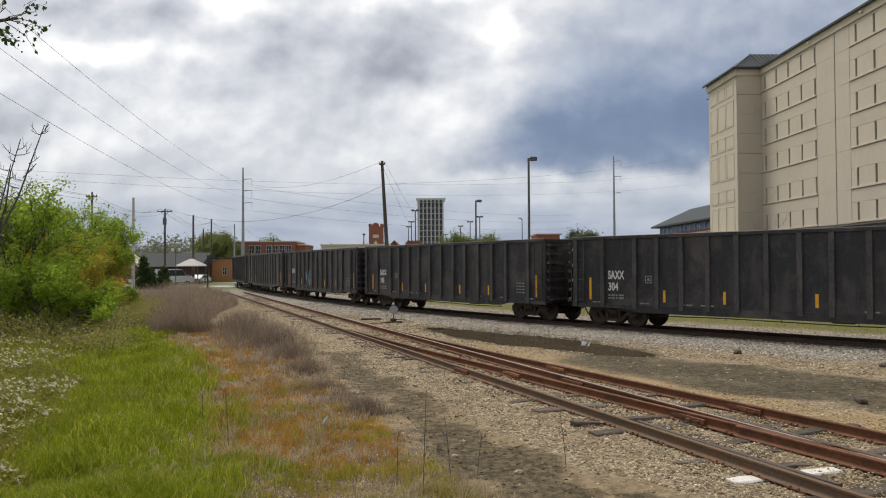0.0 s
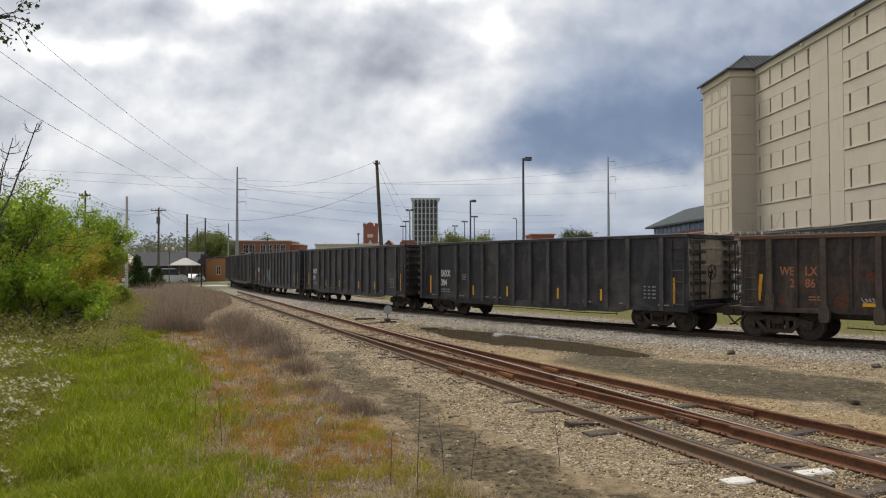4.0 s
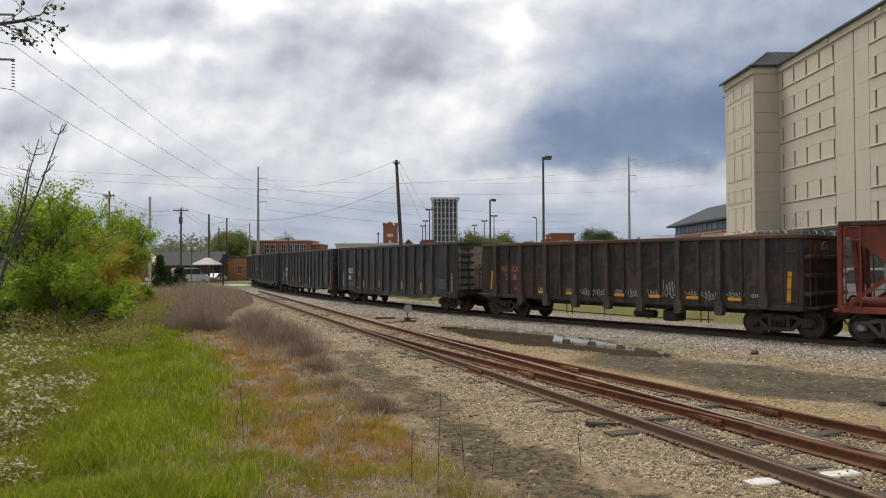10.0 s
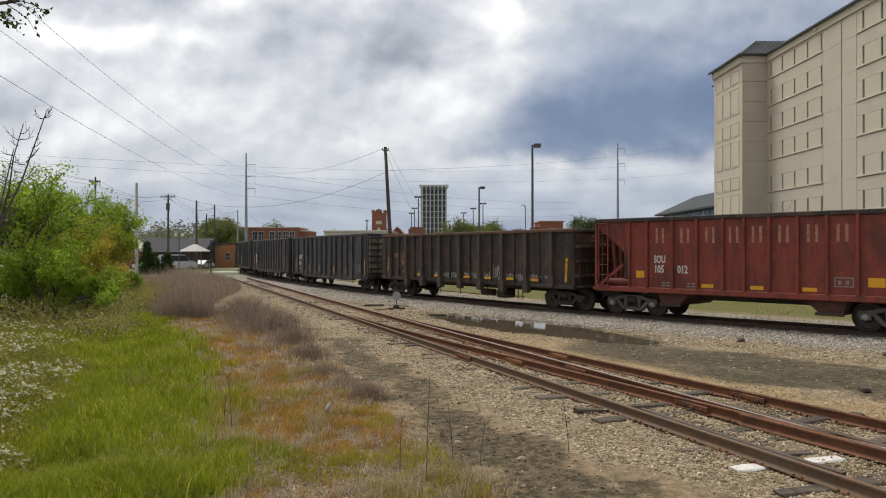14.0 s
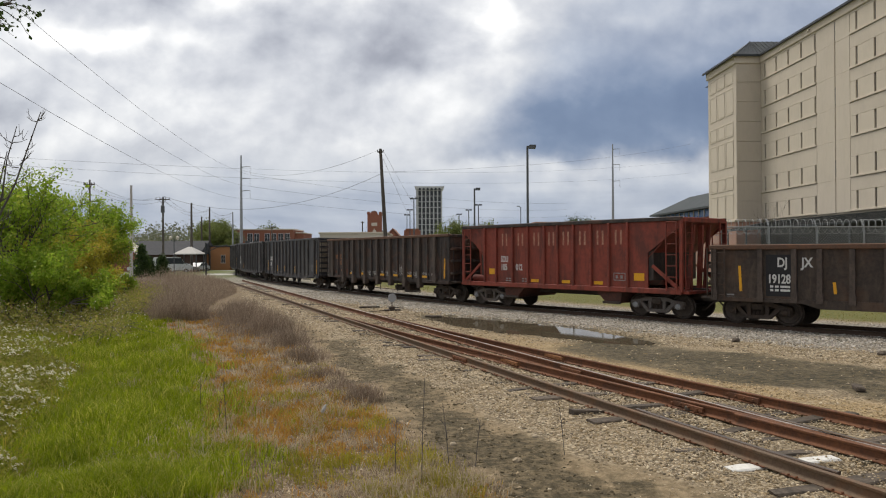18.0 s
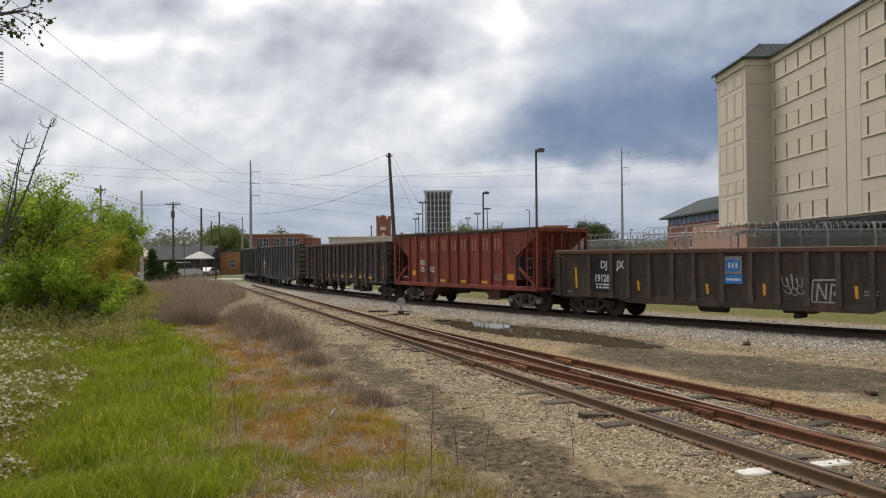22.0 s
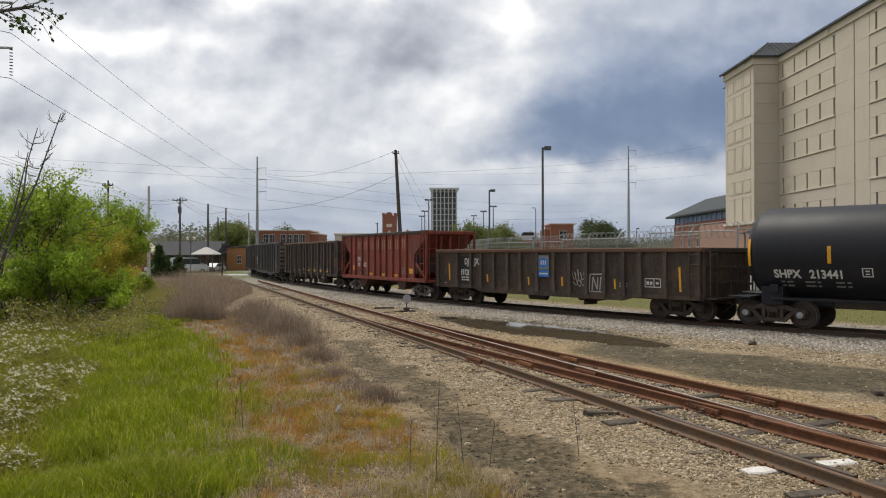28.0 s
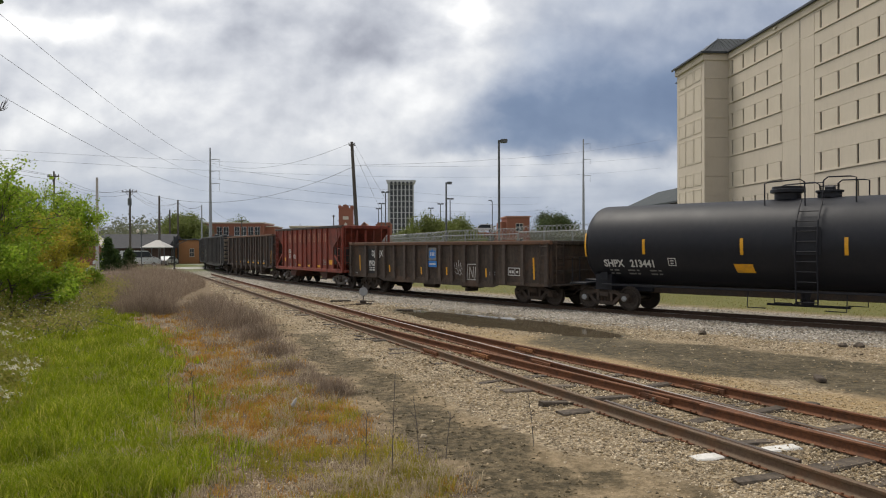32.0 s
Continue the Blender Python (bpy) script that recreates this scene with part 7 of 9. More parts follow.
light_pole(0.1335, 0.1457, 62, "tall dark grey pole with one square lamp head", 1, 0.10, 0.55)
light_pole(0.0603, 0.0875, 100, "dark grey pole with one square lamp head", 1, 0.12, 0.62)
light_pole(0.0656, 0.0655, 162, "far grey pole with two lamp heads", 2, 0.11, 0.6)
light_pole(-0.0229, 0.0747, 140, "far grey pole with two lamp heads", 2, 0.11, 0.6)
light_pole(-0.0284, 0.0590, 180, "far grey pole with two lamp heads", 2, 0.11, 0.6)
light_pole(-0.0325, 0.0520, 205, "far grey pole with two lamp heads", 2, 0.11, 0.6)
light_pole(0.0391, 0.0526, 200, "far grey pole with two lamp heads", 2, 0.11, 0.6)
light_pole(0.0523, 0.0585, 181, "far grey pole with two lamp heads", 2, 0.11, 0.6)
light_pole(0.1239, 0.0616, 120, "thin grey pole with a bent arm", 1, 0.07, -0.5)
light_pole(0.262, 0.0345, 150, "short thin grey lamp pole", 1, 0.07, 0.4)


def windows(parent, xs, zs, w, h, y, glass=None, frame_mat=None):
    """Framed windows on a wall that faces the yard."""
    fr = Shape()
    for a, b, c, d in ((-w / 2 - 0.06, w / 2 + 0.06, h, h + 0.08), (-w / 2 - 0.1, w / 2 + 0.1, -0.12, 0.0), (-w / 2 - 0.06, -w / 2, 0, h), (w / 2, w / 2 + 0.06, 0, h), (-0.03, 0.03, 0, h), (-w / 2, w / 2, h * 0.5 - 0.03, h * 0.5 + 0.03)):
        fr.box(a, b, -0.09, 0.02, c, d)
    fr = fr.mesh("window_frame", frame_mat or M_STONE)
    pane = Shape().box(-w / 2, w / 2, -0.03, 0.02, 0, h).mesh("window", glass or M_GLASS)
    for z in zs:
        for x in xs:
            win = part("window", pane, None, parent, at=pose(x, y, z))
            part("window_frame", fr, None, win)


def make_town():
    # two-storey brick building with white window groups
    b = thing("brick_building", "dark red brick building with white framed windows", "building", at=pose(0, 180, 0))
    part("wall", Shape().box(-51, -33.8, 0, 14, -0.4, 8.2), M_BRICK, b)
    part("wall", Shape().box(-33.8, -31.6, 2, 14, -0.4, 7.4), M_BRICK, b)
    part("parapet", Shape().soft(-51.2, -33.6, -0.15, 14.2, 8.2, 8.5, 0.04).soft(-33.6, -31.4, 1.8, 14.2, 7.4, 7.65, 0.04), M_STONE, b, "pale stone coping")
    part("stone_band", Shape().soft(-51.1, -33.7, -0.08, 0, 4.0, 4.3, 0.02), M_STONE, b)
    windows(b, (-48.6, -47.0, -44.4, -42.8, -40.2, -38.6, -36.9, -35.3), (1.3, 5.3), 1.15, 2.0, 0, None, M_WHITEPAINT)
    # low orange building at the crossing
    o = thing("orange_building", "small flat-roofed orange brick building", "building", at=pose(0, 120, 0))
    part("wall", Shape().box(-37.2, -32.9, 0, 10, -0.4, 3.6), M_BRICKORANGE, o)
    part("roof_edge", Shape().soft(-37.4, -32.7, -0.2, 10.2, 3.6, 3.8, 0.03), M_ROOFGREY, o)
    windows(o, (-34.0,), (1.0,), 0.6, 1.2, 0)
    part("drainpipe", Shape().tube([(-36.9, -0.06, 0), (-36.9, -0.06, 3.6)], 0.05, 6), M_STONE, o)
    # long grey-roofed house with a brick gable
    g = thing("grey_roofed_house", "long low house with grey shingle roof and a brick gable", "house", at=pose(0, 115, 0))
    part("wall", Shape().box(-47.5, -36.8, 0, 10, -0.4, 2.4), M_BRICKDARK, g)
    part("roof", Shape().add([(-48, -0.6, 2.35), (-36.2, -0.6, 2.35), (-36.2, 10.6, 2.35), (-48, 10.6, 2.35), (-48, 5, 4.6), (-36.2, 5, 4.6)], [(0, 1, 5, 4), (2, 3, 4, 5), (0, 4, 3), (1, 2, 5), (3, 2, 1, 0)]), M_ROOFGREY, g)
    part("gable_wall", Shape().slab([(-49.5, -0.4), (-45.2, -0.4), (-45.2, 2.3), (-47.3, 3.9), (-49.5, 2.3)], -2.0, 0.0), M_BRICK, g)
    part("gable_roof", Shape().slab([(-49.9, 2.1), (-47.3, 4.05), (-44.8, 2.1), (-44.8, 2.3), (-47.3, 4.3), (-49.9, 2.3)], -2.3, 2), M_STONE, g, "pale gable boards")
    # pavilion with a pale pyramid roof
    p = thing("picnic_pavilion", "open pavilion with a white metal roof", "pavilion", at=pose(0, 105, 0))
    part("roof", Shape().add([(-36.9, 0, 2.5), (-33.4, 0, 2.5), (-33.4, 4, 2.5), (-36.9, 4, 2.5), (-35.4, 2, 3.5), (-34.9, 2, 3.5), (-36.9, 0, 2.38), (-33.4, 0, 2.38), (-33.4, 4, 2.38), (-36.9, 4, 2.38)],
                             [(0, 1, 5, 4), (1, 2, 5), (2, 3, 4, 5), (3, 0, 4), (9, 8, 7, 6), (0, 6, 7, 1), (1, 7, 8, 2), (2, 8, 9, 3), (3, 9, 6, 0)]), M_CONCRETE, p)
    for x in (-36.6, -33.7):
        for y in (0.3, 3.7):
            part("post", Shape().soft(x - 0.06, x + 0.06, y - 0.06, y + 0.06, -0.4, 2.4, 0.01), M_GREYPOLE, p)
    # twin-lantern post and the dark crossing gantry
    l = thing("lantern_post", "black lamp post with two globe lanterns", "street lamp", at=pose(-31.5, 90, -0.4))
    part("post", Shape().tube([(0, 0, 0), (0, 0, 4.8)], 0.06, 8), M_GREYPOLE, l)
    part("arm", Shape().tube([(-0.4, 0, 4.6), (0, 0, 4.4), (0.4, 0, 4.6)], 0.04, 6), M_GREYPOLE, l)
    for u in (-0.42, 0.42):
        part("lantern", Shape().lathe([(0, 0.05), (0.1, 0.17), (0.32, 0.2), (0.42, 0.12), (0.5, 0.02)], "z", 10, (u, 0, 4.6)), M_STONE, l)
    c = thing("crossing_gantry", "dark curved pipe gantry beside the road crossing", "gantry", at=pose(0, 88, -0.4))
    part("post", Shape().tube([(-27.0, 0, 0), (-27.0, 0, 4.2)], 0.10, 8), M_ROOF, c)
    part("post", Shape().tube([(-23.4, 0, 0), (-23.4, 0, 3.7)], 0.09, 8), M_ROOF, c)
    part("pipe", Shape().tube([(-27.0, 0, 3.0), (-25.6, 0, 3.7), (-24.6, 0, 3.9), (-23.9, 0, 3.6), (-23.4, 0, 2.9), (-22.9, 0, 3.7), (-22.0, 0, 3.9), (-21.0, 0, 3.9)], 0.05, 7), M_ROOF, c)
    for u in (-22.0, -21.1):
        part("signal_lamp", Shape().soft(u - 0.25, u + 0.25, -0.2, 0.2, 3.8, 4.4, 0.06), M_ROOF, c, "black signal housing")
    # concrete strip and low posts at the crossing
    solid("pavement", Shape().box(-29, -17, 90, 96, -0.3, -0.13), M_CONCRETE, "pale concrete pavement at the road crossing", "pavement", kind="structure")
    # office tower
    t = thing("office_tower", "tall dark glass office tower with pale vertical ribs", "office tower", at=pose(0, 480, 0))
    part("core", Shape().box(-8.4, 7.2, 0.6, 20, -0.5, 44.6), M_TOWERDARK, t)
    for k in range(7):
        x = -8.4 + k * 2.6
        part("rib", Shape().soft(x - 0.42, x + 0.42, 0.0, 1.2, -0.5, 45.0, 0.1), M_TOWERRIB, t)
    for k in range(12):
        z = 2 + k * 3.75
        part("spandrel", Shape().box(-8.4, 7.2, 0.5, 0.62, z, z + 0.4), M_TOWERRIB, t)
    part("side_wall", Shape().box(-9.6, -8.4, 0.6, 20, -0.5, 44.6), M_TOWERRIB, t)
    part("crown", Shape().slab([(-10.6, 46.0), (-9.2, 44.0), (7.6, 44.0), (9.0, 46.0)], -1.2, 21), M_TOWERRIB, t)
    for k in range(6):
        x = -7.1 + k * 2.6
        part("arch", Shape().lathe([(-1.35, 0.75), (-1.25, 0.75)], "y", 14, (x, 0, 44.2)), M_TOWERDARK, t)
    # church tower with its nave
    h = thing("church", "red brick church with a square bell tower", "church", at=pose(0, 180, 0))
    part("tower", Shape().box(-15.6, -12.2, 0, 3.6, -0.4, 11.9), M_BRICK, h)
    part("battlement", Shape().soft(-15.7, -15.0, -0.1, 3.7, 11.9, 12.6, 0.05).soft(-12.8, -12.1, -0.1, 3.7, 11.9, 12.6, 0.05).slab([(-14.8, 11.9), (-13.0, 11.9), (-13.2, 12.6), (-13.9, 12.9), (-14.6, 12.6)], -0.1, 0.5), M_BRICK, h)
    part("louvre", Shape().soft(-14.6, -13.2, -0.08, 0.1, 9.1, 9.9, 0.03), M_STONE, h, "pale belfry louvre")
    part("arched_window", Shape().slab([(-14.3, 6.6), (-13.5, 6.6), (-13.5, 7.9), (-13.9, 8.5), (-14.3, 7.9)], -0.06, 0.1), M_STONE, h)
    part("nave", Shape().slab([(-11.6, -0.4), (-7.6, -0.4), (-7.6, 6.0), (-9.4, 8.1), (-11.6, 6.0)], 1, 20), M_BRICK, h)
    part("nave_roof", Shape().slab([(-11.9, 5.9), (-9.4, 8.3), (-7.2, 5.9), (-7.2, 6.15), (-9.4, 8.6), (-11.9, 6.15)], 0.8, 20.2), M_BRICKPINK, h)
    part("side_chapel", Shape().box(-6.6, -2.6, 0, 8, -0.4, 8.0).box(-6.2, -3.0, -0.1, 8, 8.0, 8.4), M_BRICK, h)
    # long cream building
    w = thing("warehouse", "long low cream flat-roofed warehouse", "warehouse", at=pose(0, 150, 0))
    part("wall", Shape().box(-22.8, -9.0, 0, 20, -0.4, 6.4), M_STONE, w)
    part("roof_edge", Shape().soft(-23, -8.8, -0.2, 20.2, 6.4, 6.75, 0.04), M_STUCCOLIGHT, w)
    # brick building and parking deck beyond the fence
    r = thing("brick_office", "small square brick building with blue-grey windows", "building", at=pose(0, 140, 0))
    part("wall", Shape().box(20.2, 24.6, 0, 8, -0.4, 8.0), M_BRICK, r)
    part("wall", Shape().box(19.2, 20.2, 1, 8, -0.4, 7.2), M_BRICK, r)
    part("parapet", Shape().soft(20.0, 24.8, -0.15, 8.2, 8.0, 8.3, 0.03), M_BRICKPINK, r)
    windows(r, (22.6,), (2.5, 5.4), 1.3, 1.4, 0)
    k = thing("parking_deck", "low dark brick parking deck with open bays", "parking deck", at=pose(0, 150, 0))
    part("wall", Shape().box(3, 21.5, 0, 22, -0.4, 2.6), M_BRICKPINK, k)
    part("deck", Shape().soft(2.8, 21.7, -0.3, 22.2, 4.6, 5.3, 0.05), M_BRICK, k)
    for x in np.arange(3.2, 21.6, 2.3):
        part("pier", Shape().soft(x - 0.25, x + 0.25, -0.1, 0.4, 2.6, 4.6, 0.03), M_BRICK, k)
    # dark sheet added for the shade inside the open bays
    part("bay_back", Shape().box(3.2, 21.3, 3, 3.4, 2.6, 4.6), M_TOWERDARK, k)
    # banded brick hall behind the jail; its long side runs away from the yard
    v = thing("brick_hall", "banded brick hall with a blue window strip and hipped metal roof", "building")
    part("wall", Shape().box(36.0, 56, 91, 115, -0.4, 7.0), M_BRICK, v)
    for z in (1.6, 3.0, 5.2, 6.55):
        part("stone_band", Shape().soft(35.92, 36.0, 91, 115, z, z + 0.16, 0.02), M_STONE, v)
    part("projecting_bay", Shape().box(35.2, 36.0, 91, 101, -0.4, 6.3), M_BRICKPINK, v)
    part("blue_strip", Shape().box(36.2, 55.8, 91.2, 114.8, 7.0, 8.0), M_BLUEGLASS, v, "strip of blue windows under the eaves")
    for y in np.arange(92, 115.2, 1.9):
        part("mullion", Shape().box(36.1, 36.2, y - 0.08, y + 0.08, 7.0, 8.0), M_STONE, v)
    part("roof", Shape().add([(35.0, 90, 8.0), (57, 90, 8.0), (57, 116, 8.0), (35.0, 116, 8.0), (39.3, 97, 10.7), (39.3, 110, 10.7), (35.0, 90, 8.22), (57, 90, 8.22), (57, 116, 8.22), (35.0, 116, 8.22)],
                             [(6, 7, 4), (7, 8, 5, 4), (8, 9, 5), (9, 6, 4, 5), (3, 2, 1, 0), (0, 1, 7, 6), (1, 2, 8, 7), (2, 3, 9, 8), (3, 0, 6, 9)]), M_ROOFBLUE, v, "dark blue-grey hipped roof")
    part("roof_plant", Shape().soft(40.2, 42.2, 99, 101, 9.4, 11.7, 0.05), M_GALV, v)
    pane = Shape().box(-0.03, 0.03, -0.5, 0.5, 0, 1.2).mesh("window", M_GLASS)
    rim = Shape().box(-0.09, 0.02, -0.58, -0.5, 0, 1.2).box(-0.09, 0.02, 0.5, 0.58, 0, 1.2).box(-0.09, 0.02, -0.58, 0.58, 1.2, 1.3).box(-0.09, 0.02, -0.62, 0.62, -0.12, 0).mesh("window_frame", M_STONE)
    for y in (104, 107.5, 111):
        w = part("window", pane, None, v, at=pose(35.98, y, 3.5))
        part("window_frame", rim, None, w)


make_town()


def vehicle(kind, x, y, heading, paint, label, z=-0.3):
    """A parked car or van: body, cabin glass, lamps and wheels."""
    van = kind == "van"
    L, W, H = (5.4, 2.0, 2.3) if van else ((4.7, 1.85, 1.75) if kind == "suv" else (4.5, 1.78, 1.42))
    v = thing(kind if van else "parked_car", label, "van" if van else "car", "parked vehicles", at=pose(x, y, z, 0, 0, heading))
    a, b = -L / 2, L / 2
    if van:
        prof = [(a, 0.4), (b, 0.4), (b + 0.05, 0.9), (b - 0.2, 1.15), (b - 1.0, 1.3), (b - 1.6, H - 0.05), (b - 1.9, H), (a + 0.2, H), (a, H - 0.2)]
    else:
        prof = [(a, 0.4), (b, 0.4), (b + 0.03, 0.75), (b - 0.9, 0.92), (b - 1.7, H - 0.05), (b - 2.0, H), (a + 1.1, H), (a + 0.35, 0.95 if kind == "car" else H - 0.15), (a, 0.85)]
    part("body", Shape().slab(prof, -W / 2, W / 2), paint, v)
    g0, g1 = (a + 0.4, b - 1.1) if van else (a + 0.8, b - 1.2)
    zb = 1.35 if van else 0.97
    for e in (-1, 1):
        part("side_window", Shape().slab([(g0, zb), (g1, zb), (g1 - 0.45, H - 0.12), (g0 + 0.15, H - 0.12)], *sorted((e * W / 2, e * (W / 2 + 0.012)))), M_GLASS, v)
        for u in (a + 0.85, b - 0.9):
            wl = part("wheel", Shape().lathe([(-0.1, 0.2), (-0.1, 0.32), (0.1, 0.32), (0.1, 0.2)], "y", 16, (u, e * (W / 2 - 0.08), 0.32)), M_RUBBER, v)
            part("rim", Shape().lathe([(-0.105, 0.19), (0.105, 0.19)], "y", 12, (u, e * (W / 2 - 0.08), 0.32)), M_GALV, wl)
        part("headlight", Shape().soft(b - 0.12, b + 0.04, e * W * 0.36 - 0.15, e * W * 0.36 + 0.15, 0.68, 0.82, 0.03), M_STONE, v)
    part("windscreen", Shape().add([(b - 1.02, -W * 0.42, 1.3 if van else 0.94), (b - 1.02, W * 0.42, 1.3 if van else 0.94), (b - 1.62, W * 0.4, H - 0.1), (b - 1.62, -W * 0.4, H - 0.1)] , [(0, 1, 2, 3)]), M_GLASS, v)


for kind, m, d, hd, paint, lab in (("van", -0.352, 106, 20, M_WHITEPAINT, "white van parked before the grey-roofed house"), ("car", -0.390, 108, 8, M_WHITEPAINT, "white saloon car parked by the house"), ("suv", -0.372, 107, 12, M_WHITEPAINT, "white estate car parked by the house"),
                                ("car", -0.318, 112, 262, M_WHITEPAINT, "white car at the road crossing"), ("car", -0.338, 108, 12, M_GREYPAINT, "grey car parked by the pavilion")):
    vehicle(kind, m * d, d, hd, paint, lab)
vehicle("van", 21.6, 46.4, 2, M_WHITEPAINT, "white passenger van parked behind the security fence", -0.2)
vehicle("van", 27.3, 46.8, 0, M_WHITEPAINT, "white passenger van parked beside another van", -0.2)
vehicle("suv", 16.9, 152, 175, M_WHITEPAINT, "white car parked on the parking deck", 5.3)
vehicle("suv", 13.4, 148, 10, M_GREYPAINT, "grey car parked below the deck", -0.3)

# ---- razor wire fence ----


def make_fence():
    pts = [(30.5, 41.0), (24, 40), (15.8, 39.5), (12.6, 45), (8.3, 52), (3.4, 61), (0.7, 72), (-3.0, 88)]
    f = thing("security_fence", "galvanised chain link fence topped with razor wire coils", "fence")
    tops = (3.80, 3.80, 3.74, 3.48, 3.36, 3.3, 3.3, 3.3)
    wires = Shape()
    for (ax, ay), (bx, by), top in zip(pts[:-1], pts[1:], tops):
        d = math.hypot(bx - ax, by - ay)
        ux, uy = (bx - ax) / d, (by - ay) / d
        part("top_rail", Shape().tube([(ax, ay, top), (bx, by, top)], 0.04, 6), M_GALV, f)
        n = max(1, round(d / 3.0))
        for k in range(n):
            x, y = ax + (bx - ax) * k / n, ay + (by - ay) * k / n
            s = Shape().tube([(x, y, -0.3), (x, y, top)], 0.05, 7).tube([(x, y, top), (x + 0.28 * uy, y - 0.28 * ux, top + 0.42)], 0.03, 5)
            part("post", s, M_GALV, f)
        # chain link: two families of slanting wires
        step = 0.16 if ay < 46 else 0.35
        h = top - 0.9
        for k in range(int((d + h) / step)):
            for e in (0, 1):
                u0, u1 = k * step - h, k * step
                z0, z1 = 0.9, top
                if u0 < 0:
                    z0, u0 = 0.9 - u0, 0
                if u1 > d:
                    z1, u1 = top - (u1 - d), d
                if u1 <= u0:
                    continue
                if e:
                    u0, u1 = d - u0, d - u1
                wires.beam((ax + ux * u0, ay + uy * u0, z0), (ax + ux * u1, ay + uy * u1, z1), 0.009, 0.009, (uy, -ux, 0))
        # coils
        turns = d / 0.42
        coil = []
        for k in range(int(turns * 14)):
            a = k / 14 * 2 * math.pi
            u = k / 14 * 0.42
            r = 0.41
            coil.append((ax + ux * u + uy * (0.1 + r * math.cos(a)), ay + uy * u - ux * (0.1 + r * math.cos(a)), top + 0.02 + r * math.sin(a)))
        part("razor_coil", Shape().tube(coil, 0.017, 4), M_GALV, f, "coil of bright razor wire")
    part("chain_link", wires, M_GALV, f, "chain link mesh")


make_fence()

# ---- plants ----


def tri_mesh(name, verts, tris, mat):
    me = bpy.data.meshes.new(name)
    me.vertices.add(len(verts))
    me.vertices.foreach_set("co", np.asarray(verts, dtype=np.float32).ravel())
    tris = np.asarray(tris, dtype=np.int32)
    me.loops.add(tris.size)
    me.loops.foreach_set("vertex_index", tris.ravel())
    me.polygons.add(len(tris))
    me.polygons.foreach_set("loop_start", np.arange(len(tris), dtype=np.int32) * 3)
    me.materials.append(mat)
    me.update(calc_edges=True)
    return me


def blades(name, x, y, height, width, lean, mat, label, category, seed, z=None):
    """Grass blades or thin stems as bent strips, one stuff object."""
    r = np.random.default_rng(seed)
    n = len(x)
    z = ground_height(x, y) - 0.02 if z is None else z
    a = r.uniform(0, 2 * np.pi, n)
    bend = r.uniform(0.15, 1.0, n) * lean * height
    face = r.uniform(0, 2 * np.pi, n)
    wx, wy = np.cos(face) * width / 2, np.sin(face) * width / 2
    bx, by = np.cos(a) * bend, np.sin(a) * bend
    V = np.zeros((n, 5, 3))
    V[:, 0] = np.stack([x - wx, y - wy, z], 1)
    V[:, 1] = np.stack([x + wx, y + wy, z], 1)
    V[:, 2] = np.stack([x - wx * 0.8 + bx * 0.35, y - wy * 0.8 + by * 0.35, z + height * 0.6], 1)
    V[:, 3] = np.stack([x + wx * 0.8 + bx * 0.35, y + wy * 0.8 + by * 0.35, z + height * 0.6], 1)
    V[:, 4] = np.stack([x + bx, y + by, z + height * (1 - 0.25 * lean)], 1)
    i = np.arange(n)[:, None] * 5
    T = np.concatenate([i + np.array([0, 1, 2]), i + np.array([1, 3, 2]), i + np.array([2, 3, 4])])
    return tagged(new(name, tri_mesh(name, V.reshape(-1, 3), T, mat)), label, category, kind="stuff")


def scatter(n, r0, r1, az0, az1, seed, power=1.0):
    """Places by bearing and distance, denser near the camera."""
    r = np.random.default_rng(seed)
    d = r0 * (r1 / r0) ** (r.uniform(0, 1, n) ** power)
    a = np.radians(r.uniform(az0, az1, n))
    return d * np.sin(a), d * np.cos(a), r


def leaves_at(points, spread, per, size, seed, droop=0.2):
    """Diamond leaves about each point, folded a little."""
    r = np.random.default_rng(seed)
    p = np.repeat(np.asarray(points, dtype=float), per, 0)
    n = len(p)
    p = p + r.normal(0, 1, (n, 3)) * spread
    d = r.normal(0, 1, (n, 3))
    d[:, 2] -= droop
    d /= np.linalg.norm(d, axis=1)[:, None]
    e = np.cross(d, r.normal(0, 1, (n, 3)))
    e /= np.linalg.norm(e, axis=1)[:, None]
    s = size * r.uniform(0.55, 1.25, n)[:, None]
    nrm = np.cross(d, e)
    V = np.stack([p, p + d * s * 0.55 + e * s * 0.34, p + d * s, p + d * s * 0.55 - e * s * 0.34 + nrm * s * 0.12], 1)
    return V


def tufts(n, per, r0, r1, az0, az1, spread, seed):
    """Places in clumps: n tufts of about per blades."""
    cx, cy, r = scatter(n, r0, r1, az0, az1, seed)
    k = r.integers(per // 2, per * 2, n)
    x = np.repeat(cx, k) + r.normal(0, spread, k.sum())
    y = np.repeat(cy, k) + r.normal(0, spread, k.sum())
    tall = np.repeat(r.uniform(0.6, 1.25, n), k)
    return x, y, tall, np.repeat(cx, k), np.repeat(cy, k), np.repeat(r.normal(0, 1, n), k), r


